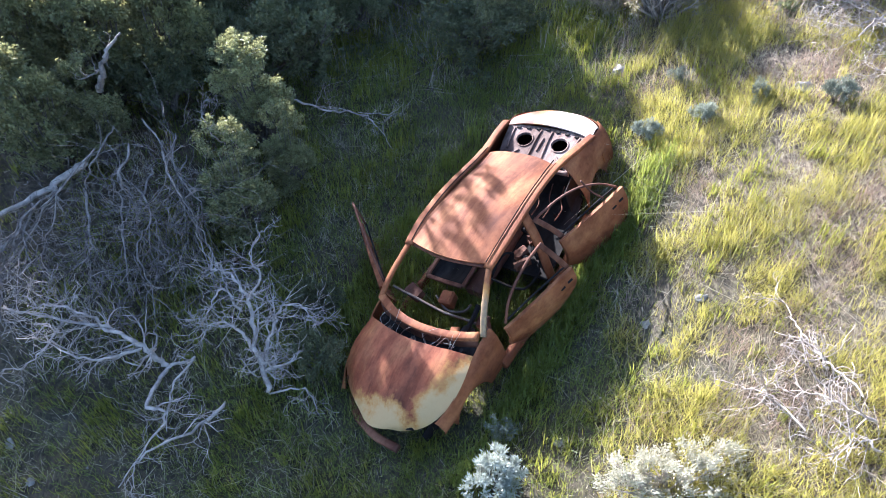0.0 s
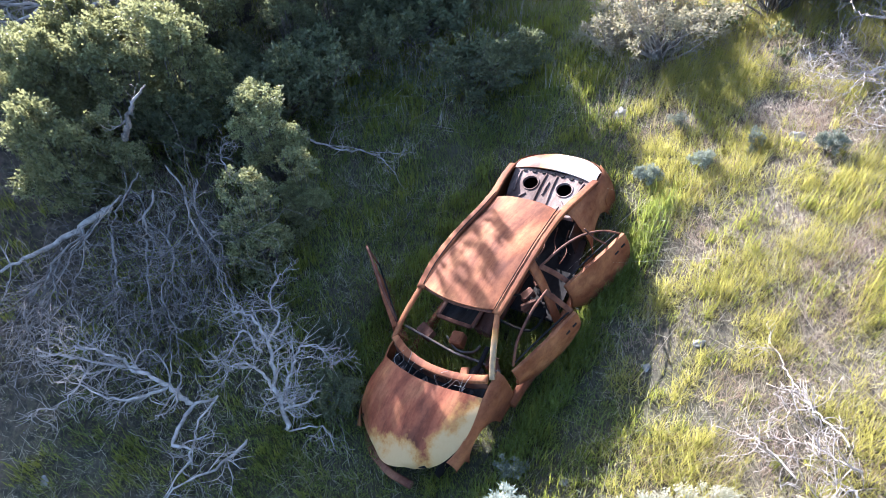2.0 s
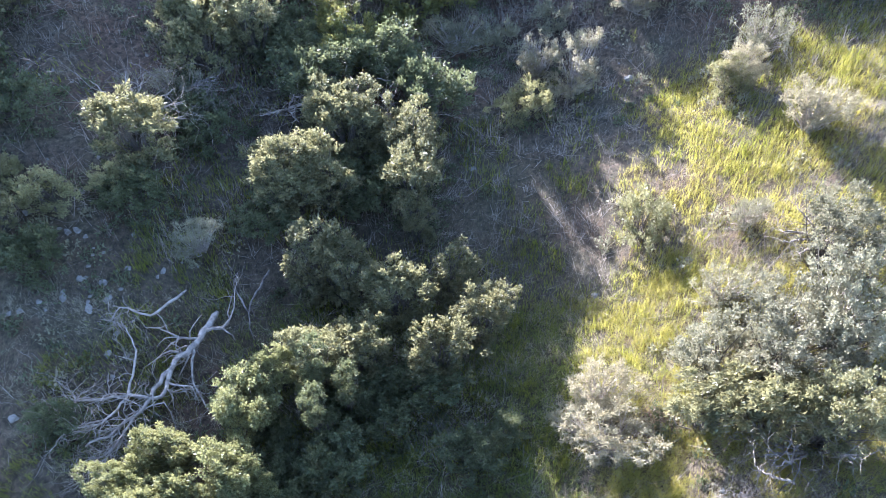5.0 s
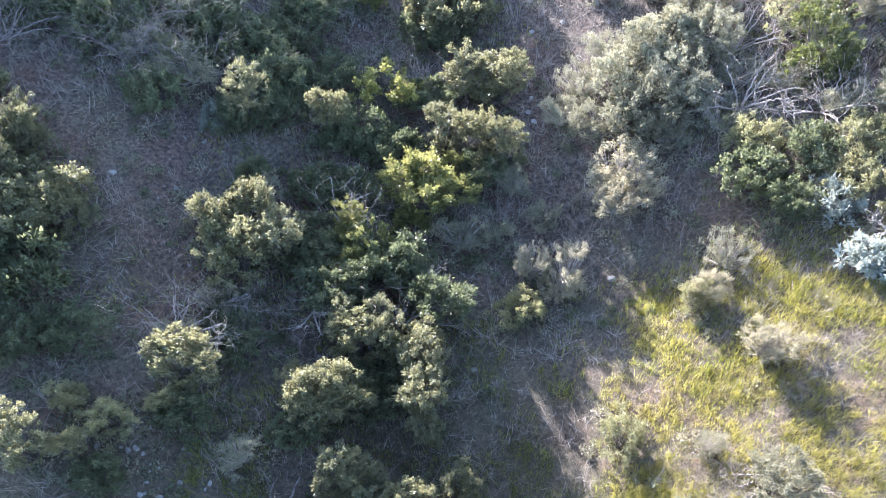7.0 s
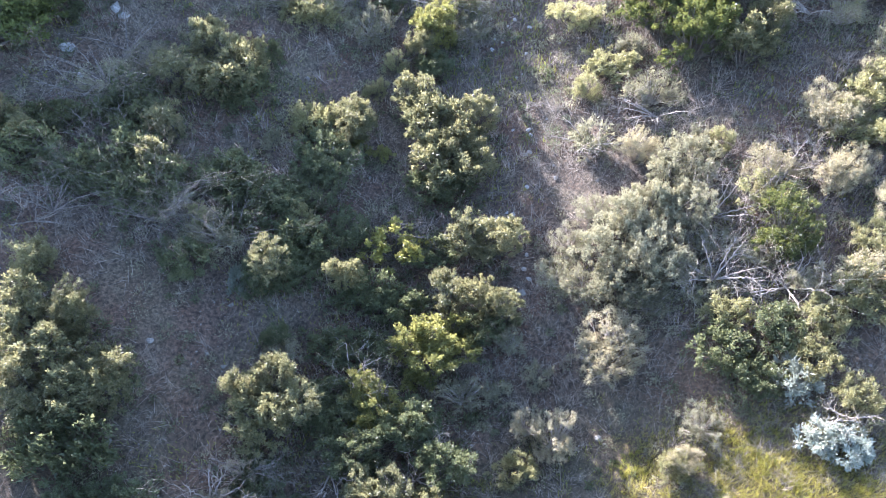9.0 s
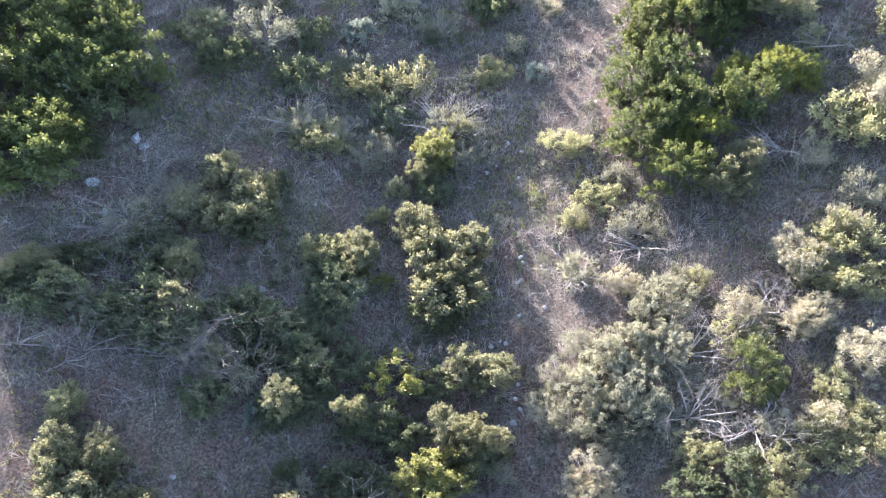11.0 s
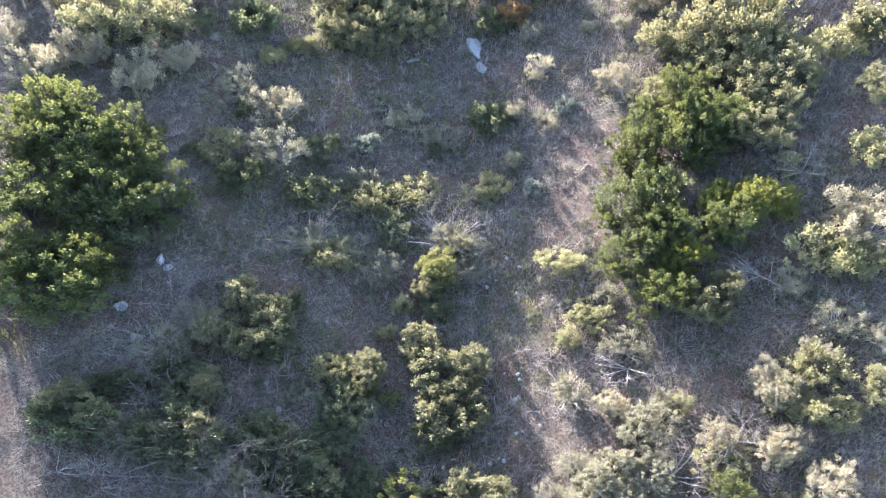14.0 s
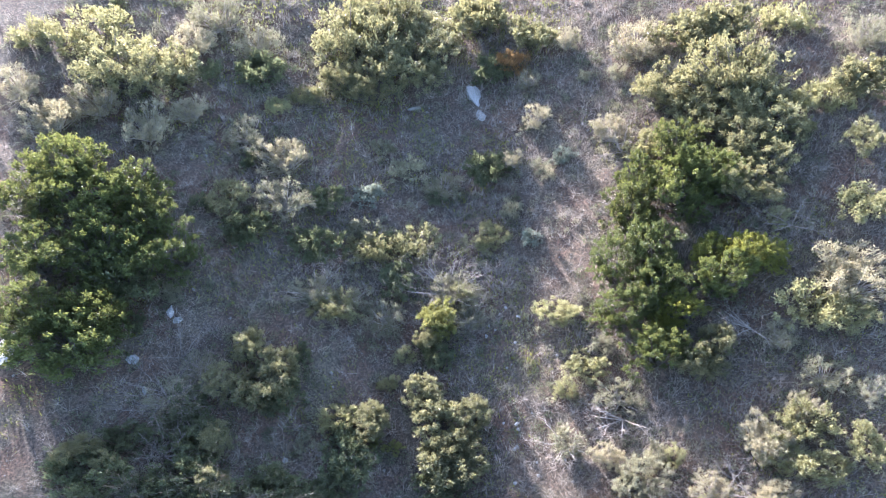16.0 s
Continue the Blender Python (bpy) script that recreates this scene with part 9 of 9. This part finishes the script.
gx, gy = np.array(near_x), np.array(near_y)
blades("dead_brush", gx, gy, 16, rng.uniform(0.3, 0.8, len(gx)), 0.004 + 0.0004 * gy, rng.uniform(0.05, 0.2, len(gx)), rng, TWIG, "grey dead twigs crowding round the shrubs", "dead brush", 1.4, True)
gx, gy = scatter(rng, 11000, 3.0, 15, 12, 20.5, lambda x, y: smooth(x - 0.25 * (y - 14), 3.2, 5.0) * (1 - smooth(y, 18, 20.5)) * (0.1 + 0.9 * patches(x, y, 0.8, 0.36, 0.56, 71)))
blades("bank_grass", gx, gy, 12, rng.uniform(0.12, 0.34, len(gx)), 0.014, rng.uniform(0.04, 0.10, len(gx)), rng, SUNNY, "yellow-green grass higher on the sunlit bank", "grass", 0.5, True)
gx, gy = scatter(rng, 24000, -24, 24, 18, 72, lambda x, y: 0.9 * patches(x, y, 4.0, 0.40, 0.62, 67))
blades("slope_grass", gx, gy, 5, rng.uniform(0.12, 0.35, len(gx)), 0.010 + 0.0008 * gy, rng.uniform(0.06, 0.25, len(gx)), rng, GRASS, "thin green grass in patches on the slope", "grass", 0.8, True)

side_x, side_y = [], []
for _ in range(600):
    q = Vector(CAR_AT) + CAR_F * rng.uniform(-3.3, 1.3) + CAR_L * (rng.uniform(0.95, 1.25) if rng.rand() < 0.55 else rng.uniform(-1.7, -0.9))
    side_x.append(q.x)
    side_y.append(q.y)
side_x, side_y = np.array(side_x), np.array(side_y)
blades("lush_grass", side_x, side_y, 26, rng.uniform(0.14, 0.34, 600), 0.009, rng.uniform(0.04, 0.10, 600), rng, FRESH, "long lush grass along the sides of the wreck", "grass")
side_x, side_y = [], []
for _ in range(280):
    q = Vector(CAR_AT) + CAR_F * rng.uniform(-1.1, -0.05) + CAR_L * rng.uniform(-0.72, 0.72)
    side_x.append(q.x)
    side_y.append(q.y)
side_x, side_y = np.array(side_x), np.array(side_y)
blades("cabin_grass", side_x, side_y, 16, rng.uniform(0.10, 0.34, 280), 0.008, rng.uniform(0.03, 0.08, 280), rng, FRESH, "grass growing up through the cabin floor", "grass")
inside = Vector(CAR_AT) + CAR_F * -0.62 + CAR_L * 0.12
blades("grass_tuft", np.array([inside.x, inside.x + 0.12, inside.x + 0.3, inside.x - 0.25]), np.array([inside.y, inside.y - 0.12, inside.y - 0.3, inside.y - 0.25]), 130, np.array([0.42, 0.40, 0.34, 0.3]), 0.009, np.array([0.08, 0.08, 0.1, 0.12]), rng, FRESH, "fresh green grass growing inside the wreck", "grass")

# ---- loose stones ----
STONE = bark_material("weathered_stone", (0.14, 0.125, 0.105), (0.32, 0.295, 0.26))
STONE_PALE = bark_material("white_stone", (0.22, 0.205, 0.19), (0.46, 0.435, 0.40))


def stone_mesh(seed, size):
    r = random.Random(seed)
    bm = bmesh.new()
    bmesh.ops.create_icosphere(bm, subdivisions=3, radius=1.0)
    for v in bm.verts:
        n = noise.noise(v.co * 1.1 + Vector((seed * 3.1, 0, 0)))
        v.co *= 1 + 0.5 * n + 0.22 * noise.noise(v.co * 3.1 + Vector((0, seed * 1.7, 0)))
        v.co.x *= size[0] / 2
        v.co.y *= size[1] / 2
        v.co.z = max(v.co.z, -0.5) * size[2] / 2
    me = bpy.data.meshes.new("rock")
    bm.to_mesh(me)
    bm.free()
    return me


def rock(x, y, size, turn, label, mat=STONE, name="rock"):
    me = stone_mesh(int(x * 31 + y * 7), size)
    me.materials.append(mat)
    ob = new(name, me)
    ob.matrix_basis = pose(x, y, float(ground_z(x, y)) - size[2] * 0.02, 0, 0, turn)
    return tagged(ob, label, "rock", "loose rocks")


def pebbles():
    """Small stones strewn over the bare soil; one object."""
    r = np.random.RandomState(77)
    base = np.array([(1, 0, 0), (0, 1, 0), (-1, 0, 0), (0, -1, 0), (0, 0, 1), (0, 0, -1)], float)
    tri = np.array([(0, 1, 4), (1, 2, 4), (2, 3, 4), (3, 0, 4), (1, 0, 5), (2, 1, 5), (3, 2, 5), (0, 3, 5)])
    x, y = scatter(r, 24000, -26, 26, 1, 70, lambda x, y: 0.8 * patches(x, y, 2.2, 0.45, 0.75, 41) * (0.25 + smooth(y, 8, 16)) + 0.5 * smooth(-x - 3, 0, 3) * smooth(-y, -16, -11) * 0.5)
    n = len(x)
    s = r.uniform(0.012, 0.05, n) * (1 + 1.5 * (r.rand(n) > 0.93)) * (0.5 + 0.5 * smooth(y, 6, 25))
    v = base[None] * (s[:, None] * r.uniform(0.6, 1.3, (n, 3)))[:, None, :] + r.normal(size=(n, 6, 3)) * s[:, None, None] * 0.18
    v = v + np.stack([x, y, ground_z(x, y) + s * 0.2], -1)[:, None, :]
    f = (np.arange(n)[:, None, None] * 6 + tri[None]).reshape(-1, 3)
    me = mesh_from("pebbles", v.reshape(-1, 3), f)
    me.materials.append(STONE)
    return tagged(new("pebbles", me), "small grey stones strewn over the bare soil", "stones", kind="stuff")


pebbles()


# single rocks that stand out
rock(1.65, 55.54, (0.85, 1.9, 0.42), 22, "white weathered boulder on the slope", STONE_PALE)
rock(2.11, 53.59, (0.55, 1.0, 0.32), 30, "white weathered boulder on the slope", STONE_PALE)
rock(-14.87, 38.78, (0.39, 0.66, 0.32), 16, "pale upright rock beside a large shrub", STONE_PALE)
rock(-14.46, 38.35, (0.46, 0.46, 0.37), -20, "pale rock beside a large shrub", STONE_PALE)
rock(-15.18, 34.20, (0.25, 0.43, 0.20), 22, "small pale rock on bare soil", STONE_PALE)
rock(-16.14, 35.84, (0.69, 0.57, 0.46), -26, "pale broken rock under a large shrub", STONE_PALE)
rock(-21.94, 35.77, (1.0, 1.7, 0.5), -6, "large pale rock outcrop under shrubs", STONE_PALE)
rock(-8.13, 31.10, (0.30, 0.27, 0.22), 25, "grey stone on bare soil")
rock(-10.40, 22.68, (0.26, 0.21, 0.17), 25, "grey stone on bare soil")
rock(2.57, 25.29, (0.28, 0.28, 0.23), 4, "grey stone on bare soil")
rock(4.85, 19.69, (0.25, 0.21, 0.17), -29, "rounded grey stone in grass")
rock(2.37, 8.13, (0.18, 0.20, 0.15), 15, "rounded grey stone in lit grass")
rock(4.08, 6.72, (0.21, 0.16, 0.13), -11, "pale flat stone on the lit bank")
rock(-4.44, 3.10, (0.09, 0.12, 0.07), 25, "grey stone in dark soil")
rock(-4.13, 2.71, (0.08, 0.09, 0.06), -30, "grey stone in dark soil")
rock(2.62, 4.26, (0.16, 0.11, 0.09), 20, "flat stone on the lit bank")
rock(1.13, 2.95, (0.10, 0.08, 0.07), 14, "grey stone beside the sage")
rock(3.26, 13.04, (0.16, 0.16, 0.13), 10, "grey stone on the slope")
rock(2.10, 4.13, (0.11, 0.09, 0.07), -20, "flat stone on the lit bank")
rock(-2.16, 54.48, (0.89, 0.32, 0.26), 15, "reddish flat rock at the foot of an oak")
rock(0.62, 16.85, (0.19, 0.12, 0.10), -5, "grey stone in dry grass")
scree = random.Random(4)
for _ in range(34):
    x, y = scree.gauss(-7.7, 0.7), scree.gauss(12.4, 1.3)
    size = scree.uniform(0.05, 0.15)
    rock(x, y, (size * scree.uniform(0.9, 1.5), size, size * 0.8), scree.uniform(0, 180), "grey stone on the scree")
for _ in range(30):
    x, y = scree.gauss(2.9, 0.6) + 0.1 * scree.random(), scree.uniform(24, 40)
    size = scree.uniform(0.08, 0.2)
    rock(x, y, (size * scree.uniform(0.9, 1.5), size, size * 0.8), scree.uniform(0, 180), "pale stone on the dry slope", STONE_PALE)
